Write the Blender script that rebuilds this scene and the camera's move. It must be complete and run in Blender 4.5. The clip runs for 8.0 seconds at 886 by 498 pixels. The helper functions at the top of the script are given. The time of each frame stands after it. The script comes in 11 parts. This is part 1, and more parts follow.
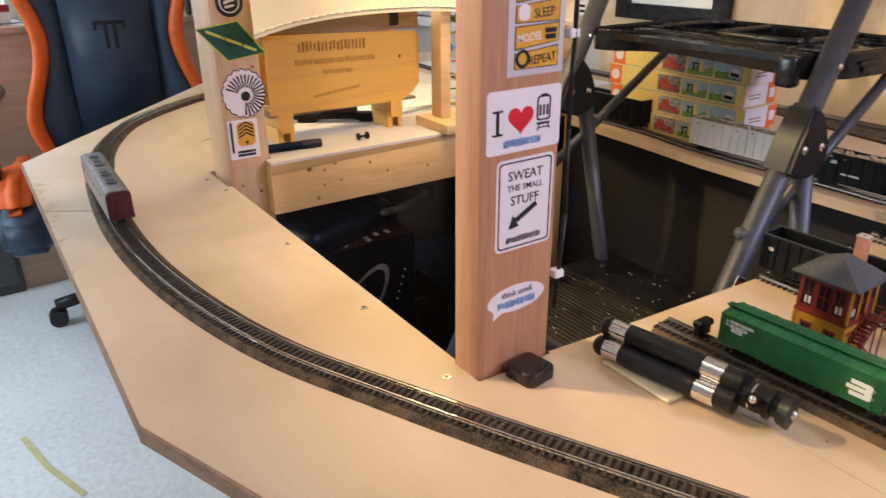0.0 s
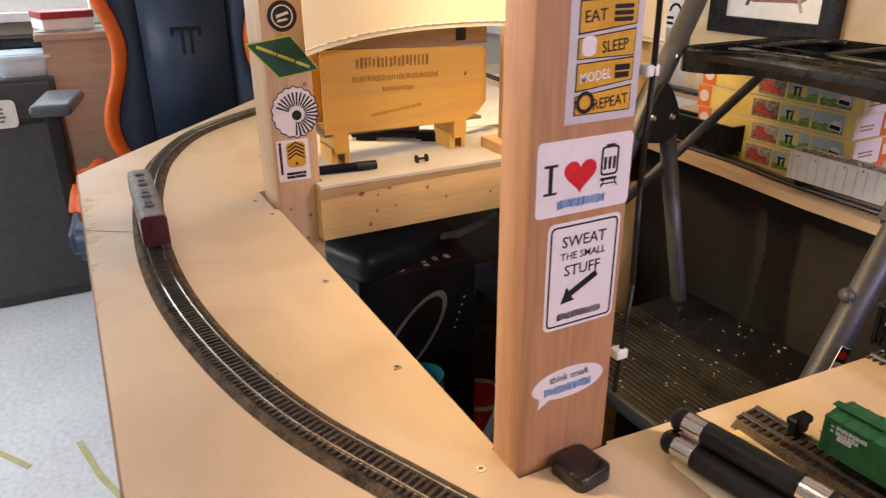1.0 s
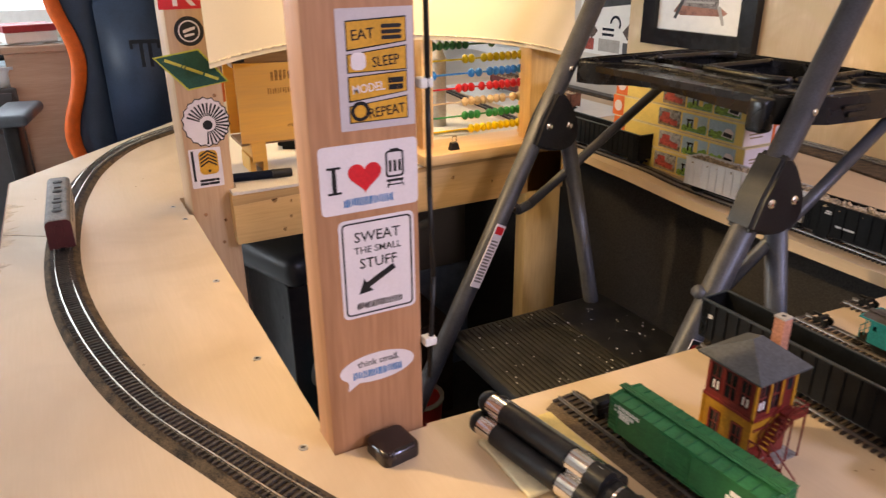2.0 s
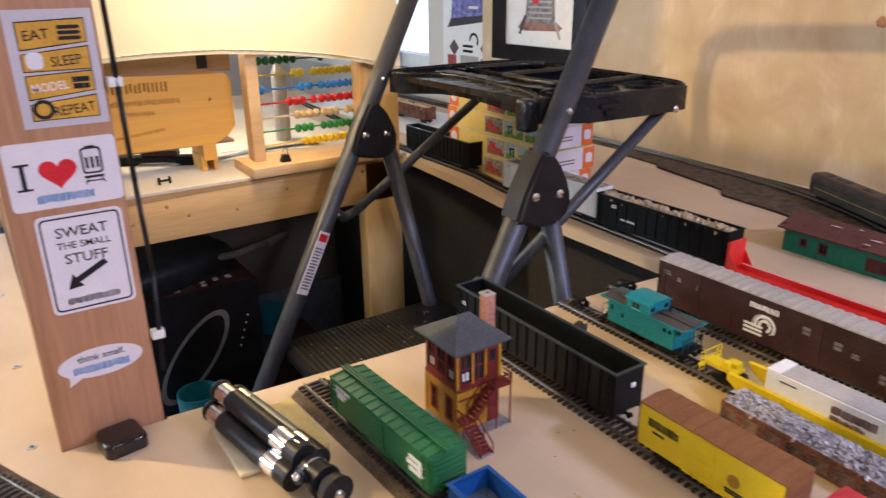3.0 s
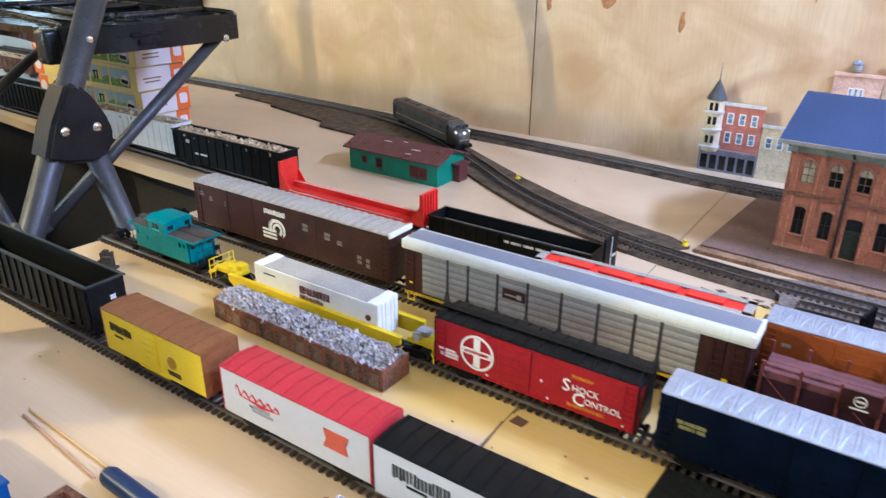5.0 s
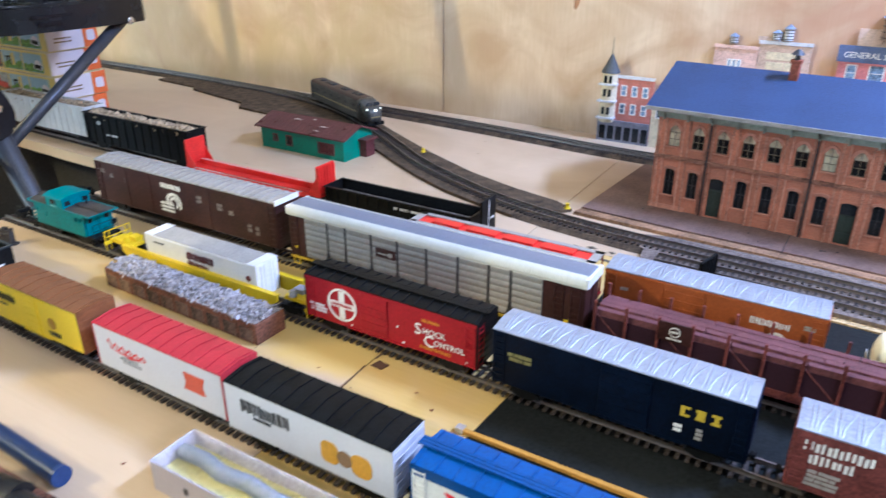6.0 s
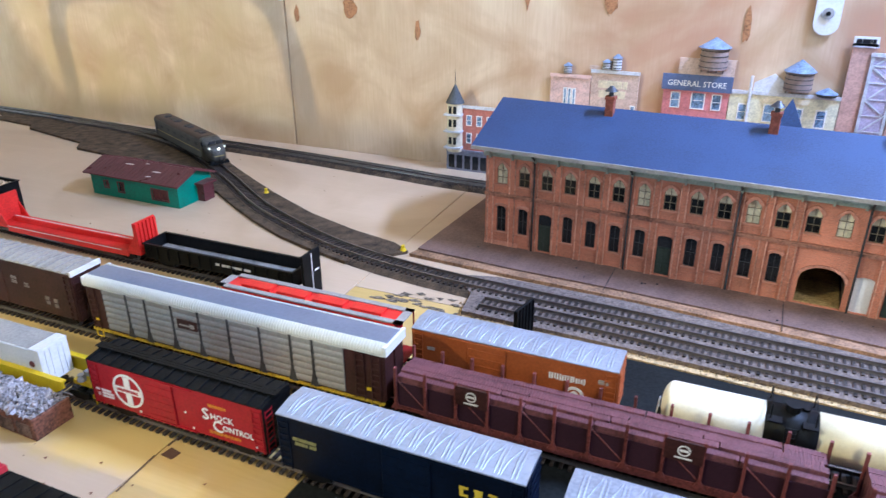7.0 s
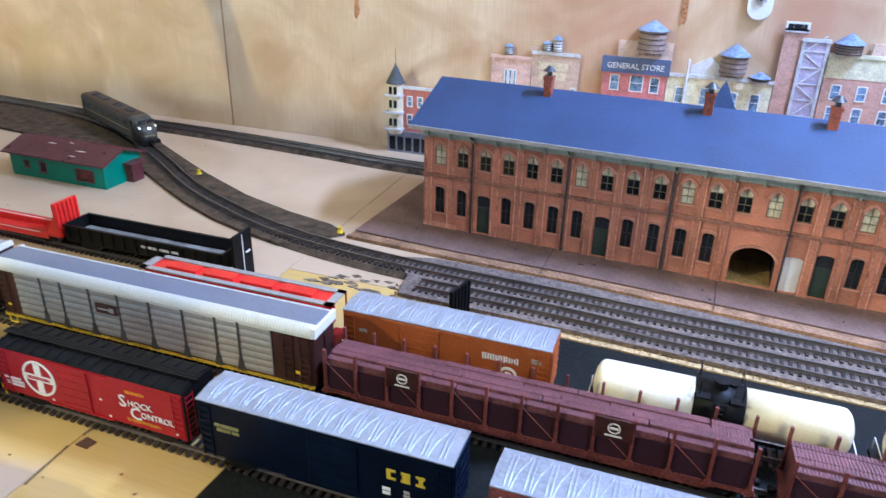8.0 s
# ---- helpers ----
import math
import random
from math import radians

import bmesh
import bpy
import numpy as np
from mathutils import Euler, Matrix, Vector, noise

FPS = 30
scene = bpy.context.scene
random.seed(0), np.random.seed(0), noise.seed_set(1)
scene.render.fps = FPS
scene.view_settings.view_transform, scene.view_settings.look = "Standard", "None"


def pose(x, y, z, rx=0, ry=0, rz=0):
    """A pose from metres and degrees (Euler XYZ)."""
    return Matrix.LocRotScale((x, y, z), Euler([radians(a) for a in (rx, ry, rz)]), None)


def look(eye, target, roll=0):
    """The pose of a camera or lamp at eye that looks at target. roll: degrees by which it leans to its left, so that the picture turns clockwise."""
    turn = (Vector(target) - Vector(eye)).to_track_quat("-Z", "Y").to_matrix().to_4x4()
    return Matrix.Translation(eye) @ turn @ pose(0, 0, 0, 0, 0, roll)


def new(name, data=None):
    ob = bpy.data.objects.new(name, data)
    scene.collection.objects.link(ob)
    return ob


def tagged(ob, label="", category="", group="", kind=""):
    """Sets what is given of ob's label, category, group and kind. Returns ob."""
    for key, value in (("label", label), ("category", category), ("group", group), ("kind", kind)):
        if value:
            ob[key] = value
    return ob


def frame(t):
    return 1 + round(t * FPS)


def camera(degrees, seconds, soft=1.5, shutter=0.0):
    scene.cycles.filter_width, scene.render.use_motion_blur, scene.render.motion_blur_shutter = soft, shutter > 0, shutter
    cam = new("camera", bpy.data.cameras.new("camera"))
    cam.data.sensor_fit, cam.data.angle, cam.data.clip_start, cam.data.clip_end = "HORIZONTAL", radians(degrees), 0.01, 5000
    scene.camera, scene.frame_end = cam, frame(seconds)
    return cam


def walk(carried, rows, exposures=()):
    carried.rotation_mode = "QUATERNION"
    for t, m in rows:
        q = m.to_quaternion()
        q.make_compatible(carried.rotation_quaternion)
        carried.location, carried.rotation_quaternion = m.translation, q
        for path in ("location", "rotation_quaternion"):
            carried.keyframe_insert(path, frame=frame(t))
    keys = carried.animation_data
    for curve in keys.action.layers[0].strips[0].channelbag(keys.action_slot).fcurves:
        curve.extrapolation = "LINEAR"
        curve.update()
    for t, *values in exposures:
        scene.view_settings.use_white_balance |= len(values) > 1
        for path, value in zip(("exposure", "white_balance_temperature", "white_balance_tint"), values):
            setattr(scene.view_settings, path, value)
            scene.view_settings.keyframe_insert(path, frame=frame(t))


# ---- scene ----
cam = camera(63.9, 8.0, soft=1.3, shutter=0.3)
PATH = [
    (0, (-0.0092, 0.0922, 1.2360), (-1.5293, 1.1174, 0.4370), -0.4),
    (0.2, (-0.0172, 0.0929, 1.2440), (-1.5772, 1.0642, 0.4547), -0.4),
    (0.5, (-0.0397, 0.1084, 1.2440), (-1.6381, 1.0171, 0.4570), -0.5),
    (0.8, (-0.0784, 0.1479, 1.2435), (-1.6988, 1.0165, 0.4561), -0.4),
    (1, (-0.0903, 0.1784, 1.2430), (-1.7223, 1.0246, 0.4550), -0.4),
    (2.3, (0.0758, 0.3228, 1.2550), (-1.5606, 1.2040, 0.5150), -0.5),
    (2.5, (0.1015, 0.3509, 1.2560), (-1.5289, 1.2656, 0.5460), -0.6),
    (2.7, (0.1275, 0.3848, 1.2473), (-1.4753, 1.3484, 0.5383), -0.5),
    (3, (0.1611, 0.4287, 1.2350), (-1.3961, 1.4664, 0.5290), -0.7),
    (3.2, (0.1854, 0.4494, 1.2275), (-1.3381, 1.5393, 0.5267), -1.0),
    (3.5, (0.2158, 0.4824, 1.2150), (-1.2364, 1.6627, 0.5090), -1.2),
    (3.7, (0.2287, 0.5061, 1.2158), (-1.1778, 1.7334, 0.4978), -1.5),
    (4, (0.2410, 0.5326, 1.2240), (-1.0581, 1.8634, 0.4890), -1.3),
    (4.2, (0.2484, 0.5387, 1.2287), (-0.9926, 1.9182, 0.4824), -1.4),
    (4.5, (0.2712, 0.5534, 1.2220), (-0.8468, 2.0169, 0.4440), -0.5),
    (4.7, (0.3081, 0.5714, 1.2090), (-0.7407, 2.0812, 0.4210), 0.6),
    (5.8, (0.4555, 0.5603, 1.1830), (-0.5409, 2.0787, 0.3440), 0.2),
    (6, (0.4656, 0.5715, 1.1910), (-0.4669, 2.1312, 0.3570), 0.1),
    (6.2, (0.4842, 0.5881, 1.2004), (-0.4048, 2.1736, 0.3661), -0.4),
    (6.5, (0.5058, 0.6213, 1.2050), (-0.3165, 2.2409, 0.3680), -0.7),
    (6.7, (0.5146, 0.6369, 1.2137), (-0.2656, 2.2821, 0.3863), -0.6),
    (7, (0.5354, 0.6528, 1.2290), (-0.1841, 2.3291, 0.4070), -0.2),
    (7.2, (0.5426, 0.6570, 1.2346), (-0.1571, 2.3421, 0.4155), 0.1),
    (7.5, (0.5323, 0.6602, 1.2310), (-0.1415, 2.3478, 0.3950), 0.6),
    (7.7, (0.5376, 0.6608, 1.2331), (-0.1105, 2.3572, 0.3952), 0.8),
    (8, (0.5457, 0.6676, 1.2170), (-0.0373, 2.3806, 0.3640), 1.5),
]
walk(cam, [(t, look(eye, target, roll)) for t, eye, target, roll in PATH],
     [(0.0, -0.5, 6900, 11), (0.5, -0.57, 7250, 13), (1.0, -0.57, 7700, 17), (2.5, -0.52, 7150, 15), (3.0, -0.56, 6450, 13), (3.5, -0.32, 6100, 8), (4.5, -0.16, 5750, 0), (6.0, -0.12, 5350, -1), (7.5, -0.3, 5400, -2), (8.0, -0.28, 5400, -3)])

# ---- light ----
scene.view_settings.exposure = 0.0
world = bpy.data.worlds.new("room_air")
scene.world = world
world.use_nodes = True
world.node_tree.nodes["Background"].inputs[0].default_value = (0.75, 0.8, 1.0, 1)
world.node_tree.nodes["Background"].inputs[1].default_value = 0.022


def area_lamp(name, eye, target, size, size_y, watts, col):
    d = bpy.data.lights.new(name, "AREA")
    d.shape, d.size, d.size_y, d.energy, d.color = "RECTANGLE", size, size_y, watts, col
    ob = new(name, d)
    ob.matrix_world = look(eye, target)
    return ob


spot = bpy.data.lights.new("ceiling_spot_warm", "SPOT")
spot.energy, spot.color, spot.spot_size, spot.spot_blend, spot.shadow_soft_size = 150, (1.0, 0.76, 0.40), radians(66), 0.5, 0.022
new("ceiling_spot_warm", spot).matrix_world = look((-1.32, -0.39, 2.05), (-0.05, 1.6, 1.08))
area_lamp("ceiling_lamp_warm", (-0.75, -0.25, 2.34), (-0.8, 0.5, 0.85), 0.3, 0.3, 2.6, (1.0, 0.76, 0.58))
area_lamp("side_lamp", (2.3, 0.05, 1.98), (-0.4, 1.1, 0.85), 0.2, 0.2, 24, (0.96, 0.89, 0.95))
area_lamp("ceiling_lamp_yard", (0.85, 0.75, 2.25), (-0.3, 1.15, 0.85), 0.4, 0.3, 4.0, (0.98, 0.92, 0.95))
area_lamp("strip_light_cool", (1.08, 1.5, 1.9), (0.66, 1.35, 0.9), 0.34, 0.1, 42, (0.50, 0.58, 1.0))
area_lamp("window_daylight", (-3.28, -0.3, 1.55), (-1.5, 0.2, 0.3), 1.6, 1.2, 30, (0.62, 0.8, 1.0))
# added bluish fill from the south, to brighten the chair and far corner
area_lamp("window_daylight_side", (-2.55, -2.1, 1.5), (-2.75, 0.4, 0.6), 0.9, 0.9, 62, (0.66, 0.82, 1.0))
area_lamp("desk_lamp_bulb", (-1.03, 0.86, 1.38), (-1.2, 0.88, 0.85), 0.12, 0.3, 4.2, (1.0, 0.76, 0.42))
area_lamp("bench_back_lamp", (-1.5, 0.84, 1.34), (-1.4, 0.86, 0.85), 0.3, 0.12, 4.0, (1.0, 0.74, 0.38))

# ---- materials ----


def mat(name, col, rough=0.5, metal=0.0, var=0.12, scale=40.0, bump=0.1, bscale=400.0, col2=None, stretch=(1, 1, 1), trans=0.0, coat=0.0, fine=0.5, rvar=0.1, spec=0.32):
    """Noise at two sizes drives colour, roughness and relief."""
    m = bpy.data.materials.new(name)
    m.use_nodes = True
    nt = m.node_tree
    b = nt.nodes["Principled BSDF"]
    tc = nt.nodes.new("ShaderNodeTexCoord")
    mp = nt.nodes.new("ShaderNodeMapping")
    mp.inputs["Scale"].default_value = stretch
    nt.links.new(tc.outputs["Object"], mp.inputs[0])
    n1 = nt.nodes.new("ShaderNodeTexNoise")
    n1.inputs["Scale"].default_value, n1.inputs["Detail"].default_value = scale, 4.0
    n2 = nt.nodes.new("ShaderNodeTexNoise")
    n2.inputs["Scale"].default_value, n2.inputs["Detail"].default_value = bscale, 2.0
    for n in (n1, n2):
        nt.links.new(mp.outputs[0], n.inputs["Vector"])
    mixf = nt.nodes.new("ShaderNodeMix")
    mixf.data_type = "FLOAT"
    mixf.inputs[0].default_value = 1.0 - fine
    nt.links.new(n2.outputs[0], mixf.inputs[2])
    nt.links.new(n1.outputs[0], mixf.inputs[3])
    info = nt.nodes.new("ShaderNodeObjectInfo")
    add = nt.nodes.new("ShaderNodeMath")
    add.operation = "MULTIPLY_ADD"
    add.inputs[1].default_value = 0.12
    nt.links.new(info.outputs["Random"], add.inputs[0])
    nt.links.new(mixf.outputs[0], add.inputs[2])
    ramp = nt.nodes.new("ShaderNodeValToRGB")
    c2 = col2 or tuple(max(0.0, c * (1 - 2.2 * var)) for c in col)
    ramp.color_ramp.elements[0].position, ramp.color_ramp.elements[1].position = 0.36, 0.68
    ramp.color_ramp.elements[0].color = (*c2, 1)
    ramp.color_ramp.elements[1].color = (*(min(1.0, c * (1 + var)) for c in col), 1)
    nt.links.new(add.outputs[0], ramp.inputs[0])
    nt.links.new(ramp.outputs[0], b.inputs["Base Color"])
    rr = nt.nodes.new("ShaderNodeMapRange")
    rr.inputs[3].default_value, rr.inputs[4].default_value = max(0.02, rough - rvar), min(1.0, rough + rvar)
    nt.links.new(n1.outputs[0], rr.inputs[0])
    nt.links.new(rr.outputs[0], b.inputs["Roughness"])
    b.inputs["Metallic"].default_value = metal
    b.inputs["Specular IOR Level"].default_value = spec
    b.inputs["Coat Weight"].default_value = coat
    if trans:
        b.inputs["Transmission Weight"].default_value = trans
    if bump:
        bp = nt.nodes.new("ShaderNodeBump")
        bp.inputs["Strength"].default_value, bp.inputs["Distance"].default_value = bump, 0.001
        nt.links.new(n2.outputs[0], bp.inputs["Height"])
        nt.links.new(bp.outputs[0], b.inputs["Normal"])
    return m


def glow(name, col, strength):
    m = bpy.data.materials.new(name)
    m.use_nodes = True
    b = m.node_tree.nodes["Principled BSDF"]
    b.inputs["Base Color"].default_value = (*col, 1)
    b.inputs["Emission Color"].default_value = (*col, 1)
    b.inputs["Emission Strength"].default_value = strength
    return m


def wood(name, light, dark, axis="x", ring=22.0, rough=0.5, knots=True, grain=260.0):
    """Sawn timber or plywood: long grain along one axis, wavy rings and a few dark knots."""
    m = bpy.data.materials.new(name)
    m.use_nodes = True
    nt = m.node_tree
    b = nt.nodes["Principled BSDF"]
    tc = nt.nodes.new("ShaderNodeTexCoord")
    mp = nt.nodes.new("ShaderNodeMapping")
    s = {"x": (0.07, 1, 1), "y": (1, 0.07, 1), "z": (1, 1, 0.07)}[axis]
    mp.inputs["Scale"].default_value = s
    nt.links.new(tc.outputs["Object"], mp.inputs[0])
    n1 = nt.nodes.new("ShaderNodeTexNoise")
    n1.inputs["Scale"].default_value, n1.inputs["Detail"].default_value, n1.inputs["Distortion"].default_value = ring, 5.0, 1.2
    n2 = nt.nodes.new("ShaderNodeTexNoise")
    n2.inputs["Scale"].default_value, n2.inputs["Detail"].default_value = grain, 3.0
    for n in (n1, n2):
        nt.links.new(mp.outputs[0], n.inputs["Vector"])
    mix = nt.nodes.new("ShaderNodeMix")
    mix.data_type = "FLOAT"
    mix.inputs[0].default_value = 0.35
    nt.links.new(n1.outputs[0], mix.inputs[2])
    nt.links.new(n2.outputs[0], mix.inputs[3])
    ramp = nt.nodes.new("ShaderNodeValToRGB")
    e = ramp.color_ramp.elements
    e[0].position, e[1].position = 0.34, 0.6
    e[0].color, e[1].color = (*dark, 1), (*light, 1)
    nt.links.new(mix.outputs[0], ramp.inputs[0])
    out = ramp.outputs[0]
    if knots:
        vo = nt.nodes.new("ShaderNodeTexVoronoi")
        vo.inputs["Scale"].default_value = 6.5
        mp2 = nt.nodes.new("ShaderNodeMapping")
        mp2.inputs["Scale"].default_value = {"x": (0.6, 1, 1), "y": (1, 0.6, 1), "z": (1, 1, 0.6)}[axis]
        nt.links.new(tc.outputs["Object"], mp2.inputs[0])
        nt.links.new(mp2.outputs[0], vo.inputs["Vector"])
        kr = nt.nodes.new("ShaderNodeValToRGB")
        kr.color_ramp.elements[0].position, kr.color_ramp.elements[1].position = 0.03, 0.12
        kr.color_ramp.elements[0].color, kr.color_ramp.elements[1].color = (0.75, 0.75, 0.75, 1), (0, 0, 0, 1)
        nt.links.new(vo.outputs["Distance"], kr.inputs[0])
        km = nt.nodes.new("ShaderNodeMix")
        km.data_type = "RGBA"
        nt.links.new(kr.outputs[0], km.inputs[0])
        nt.links.new(out, km.inputs[6])
        km.inputs[7].default_value = (dark[0] * 0.45, dark[1] * 0.38, dark[2] * 0.3, 1)
        out = km.outputs[2]
    nt.links.new(out, b.inputs["Base Color"])
    b.inputs["Roughness"].default_value = rough
    bp = nt.nodes.new("ShaderNodeBump")
    bp.inputs["Strength"].default_value, bp.inputs["Distance"].default_value = 0.15, 0.001
    nt.links.new(n2.outputs[0], bp.inputs["Height"])
    nt.links.new(bp.outputs[0], b.inputs["Normal"])
    return m


def plywood(name, pale, tan, blotch, scale=3.0, rough=0.55, axis="x", lo=0.42, hi=0.72):
    """Sheet plywood with broad stains, cathedral grain and fine pores."""
    m = wood(name, pale, tan, axis, 9.0, rough, False, 320.0)
    nt = m.node_tree
    b = nt.nodes["Principled BSDF"]
    src = b.inputs["Base Color"].links[0].from_socket
    tc = nt.nodes.new("ShaderNodeTexCoord")
    n = nt.nodes.new("ShaderNodeTexNoise")
    n.inputs["Scale"].default_value, n.inputs["Detail"].default_value, n.inputs["Distortion"].default_value = scale, 6.0, 1.4
    nt.links.new(tc.outputs["Object"], n.inputs["Vector"])
    r = nt.nodes.new("ShaderNodeValToRGB")
    r.color_ramp.elements[0].position, r.color_ramp.elements[1].position = lo, hi
    r.color_ramp.elements[0].color, r.color_ramp.elements[1].color = (0, 0, 0, 1), (0.8, 0.8, 0.8, 1)
    nt.links.new(n.outputs[0], r.inputs[0])
    k = nt.nodes.new("ShaderNodeMix")
    k.data_type = "RGBA"
    nt.links.new(r.outputs[0], k.inputs[0])
    nt.links.new(src, k.inputs[6])
    k.inputs[7].default_value = (*blotch, 1)
    nt.links.new(k.outputs[2], b.inputs["Base Color"])
    return m


def bricks(name):
    m = mat(name, (0.58, 0.215, 0.125), 0.8, var=0.5, scale=22, bump=0.2, bscale=900)
    nt = m.node_tree
    b = nt.nodes["Principled BSDF"]
    src = b.inputs["Base Color"].links[0].from_socket
    tc = nt.nodes.new("ShaderNodeTexCoord")
    mp = nt.nodes.new("ShaderNodeMapping")
    mp.inputs["Rotation"].default_value = (radians(90), 0, 0)
    nt.links.new(tc.outputs["Object"], mp.inputs[0])
    br = nt.nodes.new("ShaderNodeTexBrick")
    br.inputs["Scale"].default_value = 170.0
    br.inputs["Color1"].default_value, br.inputs["Color2"].default_value = (0.60, 0.225, 0.13, 1), (0.42, 0.145, 0.085, 1)
    br.inputs["Mortar"].default_value = (0.33, 0.21, 0.15, 1)
    br.inputs["Mortar Size"].default_value = 0.03
    nt.links.new(mp.outputs[0], br.inputs["Vector"])
    k = nt.nodes.new("ShaderNodeMix")
    k.data_type = "RGBA"
    k.inputs[0].default_value = 0.5
    nt.links.new(src, k.inputs[6])
    nt.links.new(br.outputs[0], k.inputs[7])
    nt.links.new(k.outputs[2], b.inputs["Base Color"])
    return m


PLY = plywood("birch_plywood", (0.63, 0.475, 0.31), (0.585, 0.435, 0.275), (0.49, 0.345, 0.205), 3.4, 0.5, "x", 0.45, 0.70)
PLY_YELLOW = plywood("bare_plywood_yellowed", (0.64, 0.44, 0.14), (0.53, 0.34, 0.085), (0.60, 0.41, 0.18), 7.0)
PLY_YARD = plywood("birch_plywood_warm_tinted", (0.63, 0.475, 0.31), (0.585, 0.435, 0.275), (0.49, 0.345, 0.205), 3.4, 0.5, "x", 0.45, 0.70)


def warm_light_tint(m, ys, xs, col):
    """Warm yellow lamplight painted in along the yard tracks, fading out unevenly."""
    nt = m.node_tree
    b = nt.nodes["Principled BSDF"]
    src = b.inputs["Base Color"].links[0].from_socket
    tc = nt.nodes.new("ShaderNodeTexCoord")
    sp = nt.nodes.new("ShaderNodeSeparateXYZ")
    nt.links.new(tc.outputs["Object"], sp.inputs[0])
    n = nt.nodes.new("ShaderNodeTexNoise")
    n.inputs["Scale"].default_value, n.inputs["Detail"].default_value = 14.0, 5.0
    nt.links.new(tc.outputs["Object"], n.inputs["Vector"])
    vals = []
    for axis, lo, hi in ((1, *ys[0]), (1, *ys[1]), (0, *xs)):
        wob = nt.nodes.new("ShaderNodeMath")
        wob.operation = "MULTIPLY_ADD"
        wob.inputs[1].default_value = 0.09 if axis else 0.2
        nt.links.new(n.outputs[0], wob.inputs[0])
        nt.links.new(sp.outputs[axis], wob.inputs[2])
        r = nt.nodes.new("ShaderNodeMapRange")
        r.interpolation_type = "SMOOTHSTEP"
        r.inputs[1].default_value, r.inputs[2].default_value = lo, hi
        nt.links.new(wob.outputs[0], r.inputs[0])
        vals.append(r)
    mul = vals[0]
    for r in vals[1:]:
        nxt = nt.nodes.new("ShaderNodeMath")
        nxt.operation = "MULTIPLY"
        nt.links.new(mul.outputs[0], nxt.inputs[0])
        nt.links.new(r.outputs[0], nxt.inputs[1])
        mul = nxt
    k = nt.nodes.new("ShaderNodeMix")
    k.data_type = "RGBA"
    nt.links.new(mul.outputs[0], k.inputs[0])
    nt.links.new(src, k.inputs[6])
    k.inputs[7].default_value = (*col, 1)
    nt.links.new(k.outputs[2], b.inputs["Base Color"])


TANKROOF = mat("grey_blue_tank_roof", (0.20, 0.25, 0.34), 0.55, var=0.25, scale=120)


def blush(m, col, lo, hi, scale=3.2):
    """Broad reddish stain in one stretch of the board, broken up by noise."""
    nt = m.node_tree
    b = nt.nodes["Principled BSDF"]
    src = b.inputs["Base Color"].links[0].from_socket
    tc = nt.nodes.new("ShaderNodeTexCoord")
    sp = nt.nodes.new("ShaderNodeSeparateXYZ")
    nt.links.new(tc.outputs["Object"], sp.inputs[0])
    r = nt.nodes.new("ShaderNodeMapRange")
    r.interpolation_type = "SMOOTHSTEP"
    r.inputs[1].default_value, r.inputs[2].default_value = lo, hi
    nt.links.new(sp.outputs[0], r.inputs[0])
    mp = nt.nodes.new("ShaderNodeMapping")
    mp.inputs["Scale"].default_value = (1.0, 1.0, 0.8)
    nt.links.new(tc.outputs["Object"], mp.inputs[0])
    n = nt.nodes.new("ShaderNodeTexNoise")
    n.inputs["Scale"].default_value, n.inputs["Detail"].default_value, n.inputs["Distortion"].default_value = scale, 7.0, 1.8
    nt.links.new(mp.outputs[0], n.inputs["Vector"])
    q = nt.nodes.new("ShaderNodeMapRange")
    q.inputs[1].default_value, q.inputs[2].default_value, q.inputs[4].default_value = 0.36, 0.62, 0.85
    nt.links.new(n.outputs[0], q.inputs[0])
    mul = nt.nodes.new("ShaderNodeMath")
    mul.operation = "MULTIPLY"
    nt.links.new(r.outputs[0], mul.inputs[0])
    nt.links.new(q.outputs[0], mul.inputs[1])
    k = nt.nodes.new("ShaderNodeMix")
    k.data_type = "RGBA"
    nt.links.new(mul.outputs[0], k.inputs[0])
    nt.links.new(src, k.inputs[6])
    k.inputs[7].default_value = (*col, 1)
    nt.links.new(k.outputs[2], b.inputs["Base Color"])


# the warm lamp's yellow pool is put into the yard board's colour
warm_light_tint(PLY_YARD, ((0.97, 1.01), (1.31, 1.24)), (-0.3, 0.05), (0.62, 0.43, 0.14))
PLY_WALL = plywood("backdrop_plywood", (0.75, 0.60, 0.41), (0.61, 0.45, 0.28), (0.47, 0.30, 0.165), 6.5, 0.42, "z", 0.41, 0.66)
blush(PLY_WALL, (0.50, 0.27, 0.16), 0.05, 0.5)
blush(PLY_WALL, (0.58, 0.44, 0.24), 0.2, -0.6, 5.0)
FIR = wood("fir_post", (0.48, 0.245, 0.13), (0.34, 0.155, 0.073), "z", 26.0, 0.5, False)
PINE = wood("pine_timber", (0.76, 0.48, 0.20), (0.62, 0.36, 0.13), "y", 20.0, 0.5)
PINE_UP = wood("pine_upright", (0.82, 0.55, 0.22), (0.66, 0.39, 0.14), "z", 20.0, 0.5)
LASER = wood("laser_cut_ply", (0.74, 0.40, 0.07), (0.62, 0.34, 0.08), "y", 20.0, 0.55, False)
MAPLE = wood("maple_toy", (0.74, 0.50, 0.25), (0.64, 0.40, 0.18), "y", 26.0, 0.45, False)
BURN = mat("laser_burn", (0.16, 0.08, 0.02), 0.8)
BLACKTOP = mat("black_painted_board", (0.009, 0.010, 0.009), 0.75, spec=0.2, var=0.5, scale=14, bump=0.3, bscale=300)
